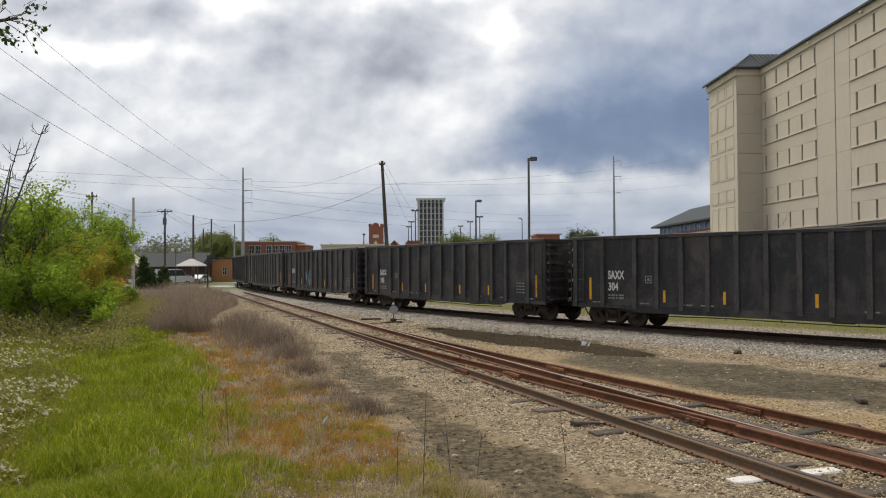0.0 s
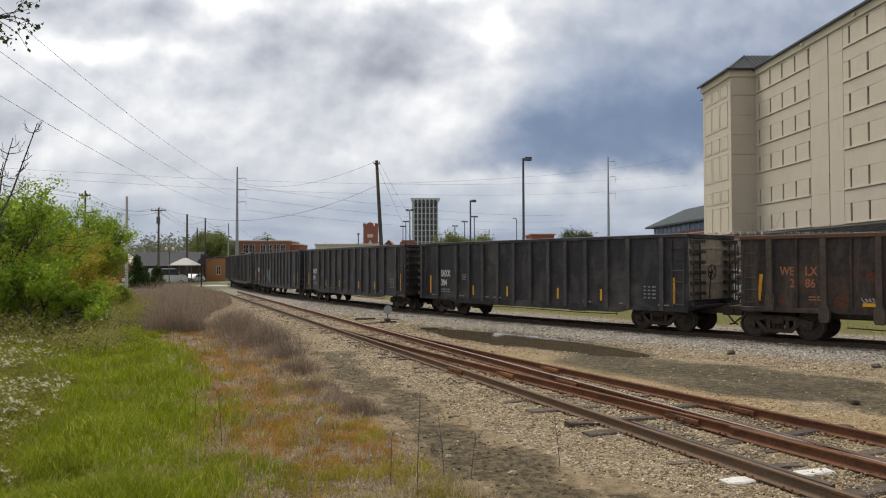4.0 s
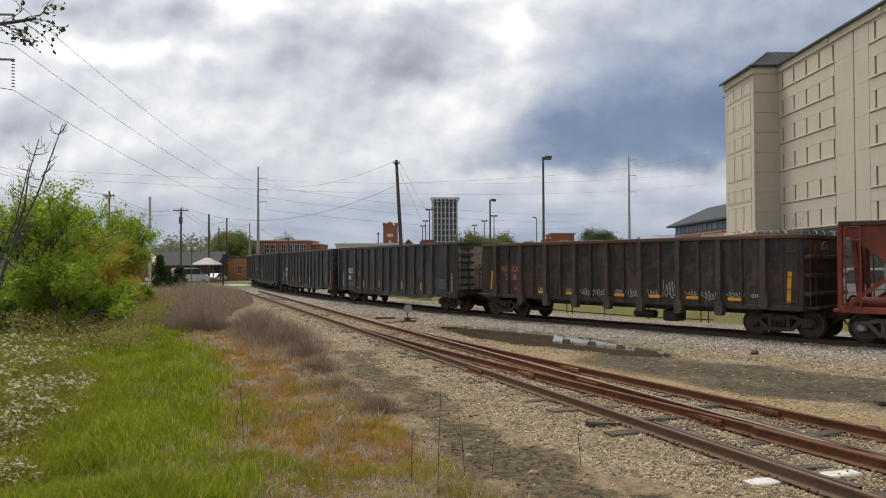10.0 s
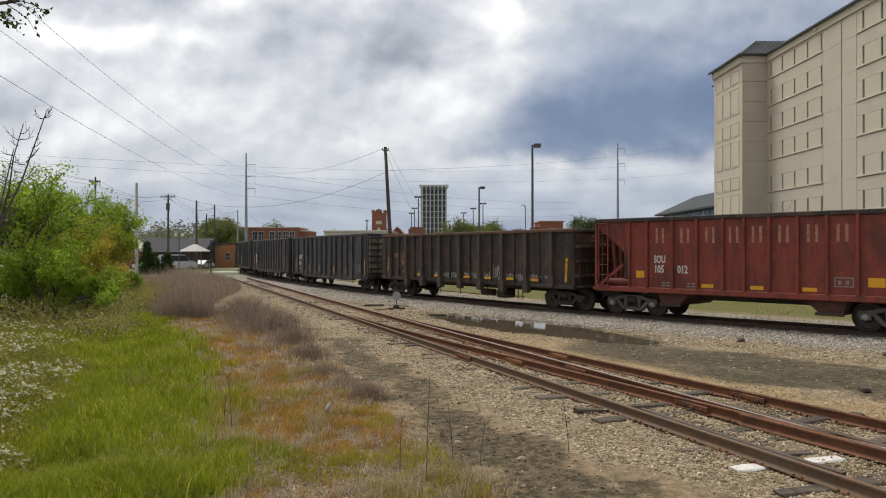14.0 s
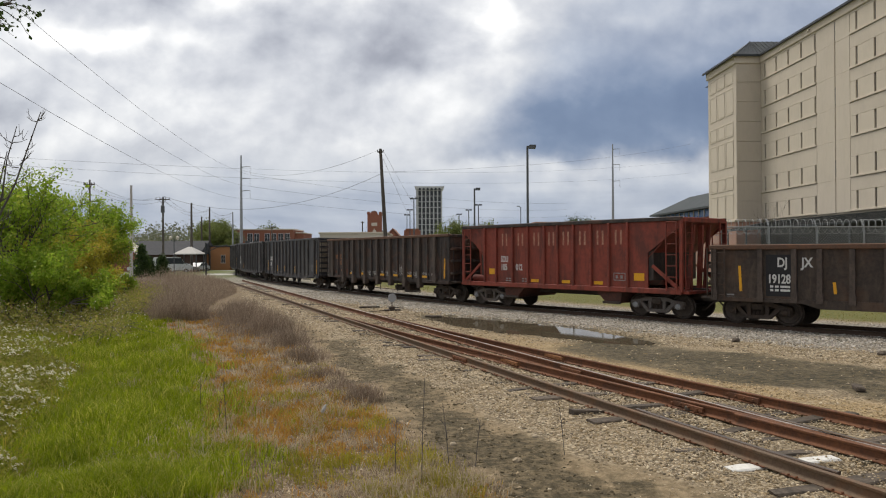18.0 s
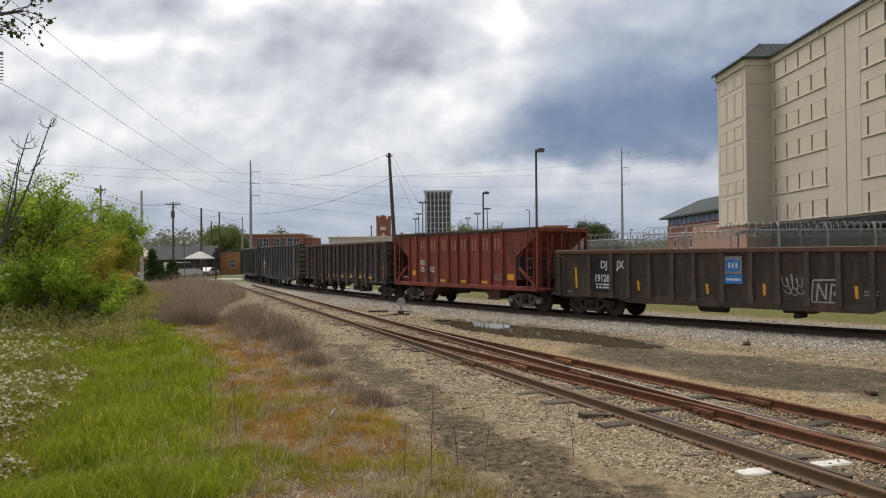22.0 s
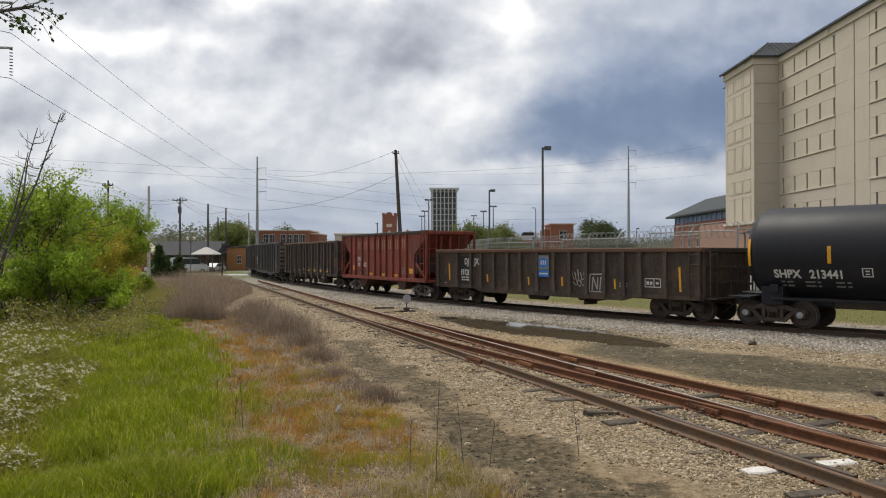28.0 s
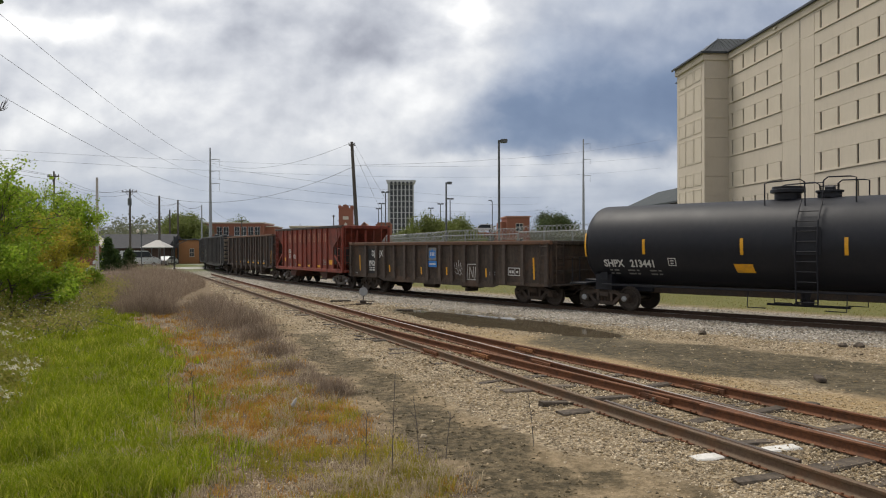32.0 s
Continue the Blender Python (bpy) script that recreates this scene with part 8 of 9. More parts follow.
def make_grass():
    x, y, tall, cx, cy, odd, r = tufts(11500, 17, 7.4, 34, -36, -6, 0.10, 31)
    keep = (cx < EDGE_GRASS(cy) + 0.55 * wave(cx, cy, 0.7, 12) + 0.42 * odd)
    x, y, tall = x[keep], y[keep], tall[keep]
    h = 0.30 * (1 + 0.45 * wave(x, y, 1.3, 40)) * tall * r.uniform(0.5, 1.15, len(x))
    blades("grass", x, y, h, 0.0055 + 0.0006 * np.hypot(x, y), 0.75, M_GRASS, "tall bright green spring grass on the verge", "grass", 41)
    # last year's dry stems between the green
    x, y, tall, cx, cy, odd, r = tufts(900, 9, 7.4, 24, -34, -6, 0.06, 47)
    keep = (cx < EDGE_GRASS(cy) + 0.3) & (wave(cx, cy, 1.2, 48) > 0.0)
    x, y, tall = x[keep], y[keep], tall[keep]
    blades("dry_stems", x, y, 0.26 * tall * r.uniform(0.4, 1.2, len(x)), 0.004 + 0.0004 * np.hypot(x, y), 1.0, M_DRYGRASS, "dry stems standing in the green grass", "dry grass", 49)
    # pale straw tufts
    x, y, tall, cx, cy, odd, r = tufts(2300, 24, 7.4, 40, -34, 6, 0.07, 32)
    side = (EDGE_ORANGE(cy) + 0.3 - cx) / 3.0
    keep = (side > 0.1 * odd) & (cx > EDGE_GRASS(cy) - 0.2 + 0.4 * odd) & (wave(cx, cy, 1.4, 34) + 0.35 * odd > -0.12)
    x, y, tall = x[keep], y[keep], tall[keep]
    blades("dry_grass", x, y, 0.24 * tall * r.uniform(0.35, 1.2, len(x)), 0.0042 + 0.0004 * np.hypot(x, y), 1.15, M_DRYGRASS, "straw-coloured dry grass tufts among weeds", "dry grass", 42)
    # orange weeds, thickest in a band beside the grass
    x, y, tall, cx, cy, odd, r = tufts(5200, 20, 7.4, 34, -30, 5, 0.09, 35)
    band = np.exp(-((cx - EDGE_GRASS(cy) - 1.1 - 0.02 * cy) / 1.15) ** 2) * smooth01((cy - 8.5) / 4) + 0.16
    keep = (cx < EDGE_ORANGE(cy) - 0.2 + 0.3 * odd) & (cx > EDGE_GRASS(cy) - 0.2 + 0.45 * odd) & (0.55 * wave(cx, cy, 1.1, 36) + 0.95 * band + 0.38 * odd > 0.58)
    x, y, tall = x[keep], y[keep], tall[keep]
    blades("orange_weeds", x, y, 0.17 * tall * r.uniform(0.3, 1.2, len(x)), 0.006 + 0.0006 * np.hypot(x, y), 1.0, M_ORANGEWEED, "low orange and yellow turning weeds", "weeds", 43)
    x, y, tall, cx, cy, odd, r = tufts(2600, 22, 7.4, 24, -26, 6, 0.08, 37)
    keep = (cx < EDGE_ORANGE(cy) + 0.1) & (cx > EDGE_GRASS(cy) - 0.3) & (wave(cx, cy, 1.5, 38) + 0.06 * (11 - cy) + 0.35 * odd > 0.10)
    x, y, tall = x[keep], y[keep], tall[keep]
    blades("green_weeds", x, y, 0.19 * tall * r.uniform(0.3, 1.2, len(x)), 0.005 + 0.0005 * np.hypot(x, y), 0.9, M_WEEDGREEN, "patchy yellow-green low weeds", "weeds", 44)
    # flat brown litter and pale leaf scraps between the weeds
    x, y, tall, cx, cy, odd, r = tufts(2600, 10, 7.4, 30, -30, 7, 0.12, 39)
    keep = (cx < EDGE_ORANGE(cy) + 0.35 + 0.2 * odd) & (cx > EDGE_GRASS(cy) + 0.2 + 0.4 * odd)
    x, y = x[keep], y[keep]
    blades("dry_litter", x, y, r.uniform(0.03, 0.11, len(x)), 0.007 + 0.0006 * np.hypot(x, y), 1.9, M_BRUSH, "flat brown litter of dead stems and leaves", "litter", 46)
    # lawn beyond the main line
    s = r.uniform(-22, 62, 16000)
    out = -r.uniform(4.4, 14, 16000)
    p = np.array([arc_point(a, b) for a, b in zip(s, out)])
    blades("lawn_grass", p[:, 0], p[:, 1], r.uniform(0.04, 0.10, len(s)), np.full(len(s), 0.03), 0.8, M_LAWN, "thin yellowish lawn behind the main track", "grass", 45)


make_grass()


def make_brush():
    r = np.random.default_rng(51)
    # a thicket of dead canes
    n = 44000
    y = r.uniform(29, 70, n)
    u = r.uniform(0, 1, n)
    x = EDGE_GRASS(y) - 0.3 + u * (EDGE_ORANGE(y) - EDGE_GRASS(y) - 0.2) * np.clip(0.62 + (y - 34) / 40, 0.62, 1.0)
    keep = wave(x, y, 0.7, 52) + 0.4 * wave(x, y, 2.3, 51) > -0.3
    x, y, u = x[keep], y[keep], u[keep]
    tall = (0.65 + 1.25 * np.sin(np.pi * np.clip(u, 0.02, 0.98))) * (0.70 + 0.30 * wave(x, y, 0.9, 54) + 0.34 * wave(x, y, 2.6, 55) + 0.15 * wave(x, y, 7.0, 59)) * r.uniform(0.2, 1.0, len(x)) * np.where(r.uniform(0, 1, len(x)) < 0.06, 1.6, 1.15)
    blades("dead_brush", x, y, tall, np.full(len(x), 0.0075), 1.1, M_BRUSH, "thicket of dry brown dead canes", "dead brush", 53)
    # stouter pale canes that stand out of it
    pick = r.integers(0, len(x), 2600)
    blades("dead_canes", x[pick], y[pick], tall[pick] * r.uniform(0.8, 1.35, len(pick)), np.full(len(pick), 0.014), 0.7, M_DRYCANE, "paler dry canes standing out of the thicket", "dead brush", 48)
    # side twigs of the canes
    pick = r.integers(0, len(x), 26000)
    up = r.uniform(0.35, 0.9, len(pick))
    blades("dead_twigs", x[pick] + r.normal(0, 0.05, len(pick)), y[pick] + r.normal(0, 0.05, len(pick)), 0.36 * tall[pick], np.full(len(pick), 0.006), 1.9, M_BRUSH, "thin dead side twigs of the thicket", "dead brush", 50, z=ground_height(x[pick], y[pick]) + up * tall[pick] * 0.7)
    # low dry growth between the orange weeds and the dirt road
    n = 17000
    y = 9.0 * (32 / 9.0) ** r.uniform(0, 1, n)
    x = EDGE_ORANGE(y) + 0.25 - r.uniform(0, 1, n) ** 1.5 * (1.5 + 0.03 * y)
    keep = wave(x, y, 1.25, 56) + 0.02 * (y - 14) > 0.2
    x, y = x[keep], y[keep]
    blades("low_brush", x, y, (0.10 + 0.007 * y) * (1 + 0.5 * wave(x, y, 1.7, 57)) * r.uniform(0.3, 1.3, len(x)), 0.0032 + 0.00022 * y, 1.15, M_BRUSH, "low dry brown growth beside the dirt road", "dead brush", 58)
    for k, (cx, cy, w, h, n) in enumerate(((-5.4, 24.6, 1.3, 1.15, 1500), (-6.9, 27.5, 1.4, 1.2, 1500), (-1.2, 13.2, 0.42, 0.52, 800), (-3.2, 18.3, 0.8, 0.55, 1000), (-2.4, 15.8, 0.6, 0.38, 700), (-4.2, 21.3, 1.0, 0.75, 1200), (-7.9, 30.5, 1.5, 1.3, 1500))):
        x = cx + r.normal(0, w * 0.42, n)
        y = cy + r.normal(0, w * 0.42, n)
        hh = h * r.uniform(0.45, 1.1, n) * np.exp(-((x - cx) ** 2 + (y - cy) ** 2) / (w * w * 1.3))
        blades("dead_shrub", x, y, hh + 0.05, np.full(n, 0.0028 + 0.00018 * cy), 1.15, M_BRUSH, "small dry brown shrub beside the dirt road", "shrub", 60 + k)
    # single tall stalks
    for k, (x, y, h) in enumerate(((-0.12, 8.55, 1.25), (0.22, 9.3, 0.8), (-2.95, 10.6, 0.95), (1.75, 9.6, 0.75), (0.55, 9.2, 0.6), (-0.45, 9.0, 0.7), (-3.9, 12.4, 0.6), (-3.3, 11.4, 0.5))):
        z = float(ground_height(np.array([x]), np.array([y]))[0]) - 0.02
        lean = r.normal(0, 0.06, 2)
        s = Shape().tube([(0, 0, 0), (lean[0] * 0.4, lean[1] * 0.4, h * 0.5), (lean[0], lean[1], h)], [0.0058, 0.005, 0.003], 5)
        for q in range(7):
            a, zz = r.uniform(0, 6.28), h * r.uniform(0.35, 0.98)
            s.tube([(lean[0] * zz / h, lean[1] * zz / h, zz), (lean[0] * zz / h + 0.06 * math.cos(a), lean[1] * zz / h + 0.06 * math.sin(a), zz + 0.07)], 0.003, 4)
        solid("dry_stalk", s, M_TWIG, "single thin dry weed stalk", "weed", "dry stalks", at=pose(x, y, z))


make_brush()


def make_flowers():
    """Low bushy plants with flat white flower heads."""
    mound = lambda x, y: smooth01((EDGE_GRASS(y) - 1.75 - 0.1 * (y - 10) + 0.7 * wave(x, y, 0.7, 72) - x) / 1.2) * smooth01((wave(x, y, 0.8, 73) + 0.75) / 0.5)
    x, y, r = scatter(4300, 9.5, 27, -36, -19, 71)
    keep = (mound(x, y) > 0.25) & (wave(x, y, 1.7, 79) > -0.25)
    x, y = x[keep], y[keep]
    n = len(x)
    z = ground_height(x, y) + 0.06 + 0.36 * mound(x, y) * r.uniform(0.75, 1.05, n)
    quads = []
    for k in range(7):
        a = r.uniform(0, 6.28, n)
        d = r.uniform(0, 0.045, n)
        c = np.stack([x + d * np.cos(a), y + d * np.sin(a), z + r.normal(0, 0.01, n)], 1)
        s = r.uniform(0.008, 0.015, n) * (0.6 + np.hypot(x, y) / 26)
        t = r.normal(0, 0.5, n)
        for u, w in ((-1, -1), (1, -1), (1, 1), (-1, 1)):
            quads.append(c + np.stack([u * s, w * s * 0.8, u * s * t], 1))
    V = np.stack(quads, 1).reshape(n, 7, 4, 3)
    tagged(new("white_flowers", quads_mesh("white_flowers", V, 4, M_PETAL)), "small flat white wildflower heads in the verge", "flowers", kind="stuff")
    x, y, r = scatter(16000, 9.0, 32, -37, -17, 75)
    keep = mound(x, y) > 0.1
    x, y = x[keep], y[keep]
    pts = np.stack([x, y, ground_height(x, y) + 0.02 + 0.36 * mound(x, y) * r.uniform(0.0, 1.0, len(x)) ** 0.7], 1)
    tagged(new("flower_foliage", quads_mesh("flower_foliage", leaves_at(pts, 0.05, 6, 0.065, 76), 4, M_FLOWERLEAF)), "olive leafy mounds under the white flowers", "plants", kind="stuff")
    keep = r.uniform(0, 1, len(x)) < 0.4
    x, y = x[keep], y[keep]
    blades("flower_stems", x, y, r.uniform(0.2, 0.6, len(x)), 0.005 + 0.0004 * np.hypot(x, y), 0.8, M_WEEDGREEN, "olive leafy stems of wildflowers", "plants", 77)
    # a few violet heads in the grass
    x, y, r = scatter(60, 9, 20, -30, -18, 78)
    z = ground_height(x, y) + 0.3
    V = np.stack([np.stack([x + u * 0.016, y + w * 0.012, z + u * 0.01], 1) for u, w in ((-1, -1), (1, -1), (1, 1), (-1, 1))], 1)
    tagged(new("violet_flowers", quads_mesh("violet_flowers", V, 4, material("violet_petal", (0.22, 0.18, 0.42), None, 20, 4, 0.5, 0.7))), "scattered small violet flowers in the grass", "flowers", kind="stuff")


make_flowers()


def grow(shape, tips, at, way, length, radius, level, r, split=3, wild=0.55, rise=0.15, shrink=0.68):
    """A limb that bends, tapers and forks; the ends of the last twigs are kept."""
    pts, radii = [at], [radius]
    p, d = Vector(at), Vector(way).normalized()
    n = 4
    for k in range(n):
        d = (d + Vector(r.normal(0, 0.16, 3)) + Vector((0, 0, rise * 0.3))).normalized()
        p = p + d * (length / n)
        pts.append(tuple(p))
        radii.append(radius * (1 - 0.45 * (k + 1) / n))
        if level <= 1:
            tips.append(tuple(p))
    shape.tube(pts, radii, 6 if radius > 0.03 else 4, False)
    if level == 0:
        return
    for k in range(split):
        a = Vector(r.normal(0, 1, 3))
        side = (a - d * a.dot(d)).normalized()
        w = (d + side * (wild + r.uniform(0, 0.35)) + Vector((0, 0, rise))).normalized()
        q = Vector(pts[-1]).lerp(Vector(pts[-2 - (k % 2)]), r.uniform(0, 0.9))
        grow(shape, tips, tuple(q), w, length * shrink * r.uniform(0.75, 1.15), radius * 0.55, level - 1, r, split, wild, rise, shrink)


def tree(name, x, y, height, seed, leaf, label, stems=1, width=0.55, level=3, per=5, size=0.09, spread=0.12, radius=0.07, trunk=0.4, category="tree", group="", wild=0.55, rise=0.15, bark=None):
    r = np.random.default_rng(seed)
    z = float(ground_height(np.array([x]), np.array([y]))[0]) - 0.05
    t = thing(name, label, category, group, at=pose(x, y, z))
    wood, tips = Shape(), []
    for k in range(stems):
        a = r.uniform(0, 6.28)
        lean = 0.0 if stems == 1 else width
        grow(wood, tips, (0.12 * math.cos(a), 0.12 * math.sin(a), 0), (lean * math.cos(a), lean * math.sin(a), 1), height * trunk, radius, level, r, 3, wild, rise)
    fit_h = height / max(p[2] for p in tips)
    wood.v = [tuple(c * fit_h for c in v) for v in wood.v]
    part("trunk", wood, bark or M_BARK, t)
    if leaf and per:
        pts = np.array(tips) * fit_h
        part("crown", quads_mesh("crown", leaves_at(pts, spread, per, size, seed + 1), 4, leaf), None, t, "crown of many small leaves")
    return t


tree("tree", -15.9, 27.2, 5.7, 118, M_LEAF, "fresh green broadleaf tree behind the young one", 5, 0.2, 3, 9, 0.115, 0.12, 0.045, 0.36)
tree("tree", -15.0, 26.0, 5.3, 101, M_LEAF, "young broadleaf tree with large fresh green leaves", 5, 0.22, 3, 13, 0.115, 0.115, 0.045, 0.36)
tree("shrub", -13.6, 25.4, 3.1, 109, M_LEAF, "leafy green sapling at the edge of the thicket", 5, 0.32, 3, 18, 0.10, 0.11, 0.035, 0.36, "shrub")
tree("shrub", -16.4, 31.5, 4.0, 102, M_LEAFYELLOW, "yellow-green spring shrub in the thicket", 6, 0.36, 3, 15, 0.09, 0.12, 0.03, 0.36, "shrub")
tree("shrub", -16.6, 34.5, 4.3, 107, M_LEAFYELLOW, "yellow-green spring shrub beside the bush", 6, 0.32, 3, 15, 0.095, 0.13, 0.03, 0.36, "shrub")
tree("shrub", -18.4, 36.5, 4.4, 112, M_LEAFYELLOW, "tall yellow-green shrub against the dark bush", 6, 0.3, 3, 15, 0.095, 0.13, 0.03, 0.36, "shrub")
tree("tree", -18.6, 38.0, 5.8, 103, M_LEAF, "dense green bushy tree with a pointed top", 6, 0.11, 3, 24, 0.115, 0.14, 0.05, 0.33)
tree("tree", -18.0, 38.6, 4.7, 104, M_LEAF, "dense green bush at the end of the thicket", 6, 0.13, 3, 22, 0.115, 0.14, 0.04, 0.34)
tree("shrub", -17.6, 37.5, 2.4, 108, M_LEAF, "low green bush at the foot of the tree", 6, 0.4, 3, 17, 0.105, 0.14, 0.03, 0.36, "shrub")
tree("shrub", -15.9, 33.0, 2.3, 110, M_LEAFYELLOW, "low yellow-green bush in the brambles", 6, 0.6, 3, 13, 0.085, 0.12, 0.025, 0.36, "shrub")
tree("shrub", -15.2, 29.0, 2.0, 111, M_LEAF, "low fresh green bush above the brambles", 6, 0.7, 3, 14, 0.085, 0.11, 0.025, 0.36, "shrub")
tree("shrub", -13.3, 27.0, 1.7, 113, M_LEAF, "low leafy bush at the foot of the young tree", 7, 0.7, 3, 13, 0.085, 0.11, 0.022, 0.34, "shrub")
tree("shrub", -14.6, 24.6, 1.9, 114, M_LEAF, "low leafy bush among the brambles", 7, 0.7, 3, 13, 0.085, 0.11, 0.022, 0.34, "shrub")
tree("shrub", -15.2, 31.5, 1.8, 115, M_LEAFYELLOW, "low yellow-green bush under the shrubs", 7, 0.7, 3, 12, 0.085, 0.12, 0.022, 0.34, "shrub")
tree("shrub", -16.9, 35.5, 2.1, 116, M_LEAF, "low green bush under the pointed tree", 7, 0.6, 3, 13, 0.09, 0.13, 0.022, 0.34, "shrub")
tree("shrub", -16.9, 38.8, 1.6, 117, M_LEAF, "small green bush at the end of the thicket", 6, 0.6, 3, 12, 0.09, 0.13, 0.02, 0.34, "shrub")
tree("budding_sapling", -17.4, 33.0, 5.9, 105, M_LEAFDARK, "thin sapling with sparse dark budding leaves", 5, 0.22, 2, 1, 0.11, 0.05, 0.015, 0.5, "sapling")


def dead_sapling(base, top, twigs, seed):
    """A dark dead stem that leans, with forked side twigs."""
    r = np.random.default_rng(seed)
    t = thing("bare_tree", "bare dead sapling with dark forked twigs", "tree", "bare saplings", at=pose(*base))
    d = Vector(top) - Vector(base)
    path = [d * k / 6 + Vector((r.normal(0, 0.05), 0, 0)) * (1 if 0 < k < 6 else 0) for k in range(7)]
    s = Shape().tube(path, [0.055 - 0.007 * k for k in range(7)], 6)
    for k in range(twigs):
        u = r.uniform(0.45, 0.98)
        p = d * u
        e = -1 if r.uniform() < 0.45 else 1
        l = r.uniform(0.4, 1.0) * (1.25 - u)+ 0.2
        q = p + Vector((e * l * r.uniform(0.5, 0.9), r.normal(0, 0.2), l * r.uniform(0.15, 0.8)))
        s.tube([p, p.lerp(q, 0.5) + Vector((0, 0, -0.04)), q], [0.018, 0.013, 0.007], 5)
        for j in range(2):
            w = p.lerp(q, r.uniform(0.35, 0.8))
            s.tube([w, w + Vector((e * r.uniform(-0.1, 0.25), 0, r.uniform(0.1, 0.35)))], [0.009, 0.005], 4)
    part("trunk", s, M_TWIG, t)


dead_sapling((-15.5, 24.0, 0.1), (-12.7, 24.0, 7.15), 13, 131)
dead_sapling((-15.3, 24.4, 0.1), (-13.7, 24.4, 6.75), 10, 132)
dead_sapling((-15.5, 24.2, 0.1), (-13.9, 24.2, 5.9), 9, 133)


def make_bramble():
    r = np.random.default_rng(150)
    n = 3600
    y = r.uniform(22, 42, n)
    x = -0.60 * y + r.uniform(0, 1, n) ** 0.8 * (EDGE_GRASS(y) - 1.5 + 2.8 * np.clip((y - 29) / 6, 0, 1) + 0.60 * y)
    z = ground_height(x, y)
    h = r.uniform(0.03, 0.9, n) * (0.35 + 0.8 * np.clip((-x - 7) / 7, 0, 1)) * (0.75 + 0.4 * wave(x, y, 1.1, 149))
    pts = np.stack([x, y, z + h], 1)
    tagged(new("bramble_leaves", quads_mesh("bramble_leaves", leaves_at(pts, 0.20, 14, 0.075, 151), 4, M_BRAMBLE)), "tangled olive bramble leaves below the trees", "brambles", kind="stuff")
    s = Shape()
    for k in range(500):
        i = r.integers(0, n)
        a = r.uniform(0, 6.28)
        l = r.uniform(0.6, 1.6)
        p0 = Vector((x[i], y[i], z[i]))
        s.tube([p0, p0 + Vector((l * 0.4 * math.cos(a), l * 0.4 * math.sin(a), h[i] * 1.2)), p0 + Vector((l * math.cos(a), l * math.sin(a), h[i] * 0.7))], [0.010, 0.008, 0.005], 4, False)
    solid("bramble_canes", s, M_TWIG, "tangled bare bramble canes", "brambles", kind="stuff")
    m = 420
    y = r.uniform(20, 38, m)
    x = -0.60 * y + r.uniform(0, 1, m) * (EDGE_GRASS(y) - 1.0 + 0.60 * y)
    pts = np.stack([x, y, ground_height(x, y) + r.uniform(0.3, 1.0, m)], 1)
    tagged(new("bramble_blossom", quads_mesh("bramble_blossom", leaves_at(pts, 0.16, 4, 0.042, 153), 4, M_PETAL)), "small pale blossom on the brambles", "flowers", kind="stuff")


make_bramble()


def overhang():
    """The tree beside the camera: its trunk stays out of sight, a budding limb reaches over."""
    r = np.random.default_rng(170)
    t = thing("tree", "tree whose thin limb with round budding leaves hangs over the verge", "tree", at=pose(-8.72, 9.0, -0.22))
    wood, tips = Shape(), []
    wood.tube([(0, 0, -0.3), (0.1, 0, 2), (-0.1, 0.2, 4.5), (0.2, 0.3, 7.5)], [0.2, 0.17, 0.13, 0.06], 10)
    wood.tube([(0.0, 0.2, 4.6), (1.2, 0.4, 5.4), (2.3, 0.7, 5.9), (3.1, 0.9, 6.1)], [0.07, 0.05, 0.03, 0.02], 6)
    for k in range(11):
        base = Vector((2.5, 0.75, 5.95)).lerp(Vector((3.15, 0.9, 6.12)), r.uniform(0, 1))
        grow(wood, tips, tuple(base), (r.uniform(0.3, 1.0), r.uniform(-0.5, 0.5), r.uniform(-0.9, 0.5)), r.uniform(0.3, 0.5), 0.007, 1, r, 2, 0.6, 0.05, 0.6)
    part("trunk", wood, M_TWIG, t)
    part("crown", quads_mesh("crown", leaves_at(np.array(tips), 0.025, 1, 0.075, 171, 0.6), 4, M_LEAFDARK), None, t, "sparse round dark leaves")


overhang()

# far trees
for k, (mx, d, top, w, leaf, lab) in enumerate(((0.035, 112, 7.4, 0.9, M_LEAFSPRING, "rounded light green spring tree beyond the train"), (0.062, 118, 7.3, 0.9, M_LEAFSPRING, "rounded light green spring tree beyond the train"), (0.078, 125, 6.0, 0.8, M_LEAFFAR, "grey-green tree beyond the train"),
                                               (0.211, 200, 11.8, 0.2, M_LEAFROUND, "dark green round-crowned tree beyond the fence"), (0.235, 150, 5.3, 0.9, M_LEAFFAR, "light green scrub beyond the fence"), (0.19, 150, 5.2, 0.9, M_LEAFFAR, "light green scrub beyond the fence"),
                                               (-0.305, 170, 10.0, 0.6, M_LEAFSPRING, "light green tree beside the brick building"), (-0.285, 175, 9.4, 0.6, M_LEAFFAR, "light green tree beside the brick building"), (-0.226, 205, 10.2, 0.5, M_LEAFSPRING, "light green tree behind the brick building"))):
    tree("tree", mx * d, d, top, 200 + k, leaf, lab, 7, w, 3, 24, 0.27 * d / 130, 0.5 * d / 130, 0.10, 0.40 if w < 0.8 else 0.34, "tree", "far trees")
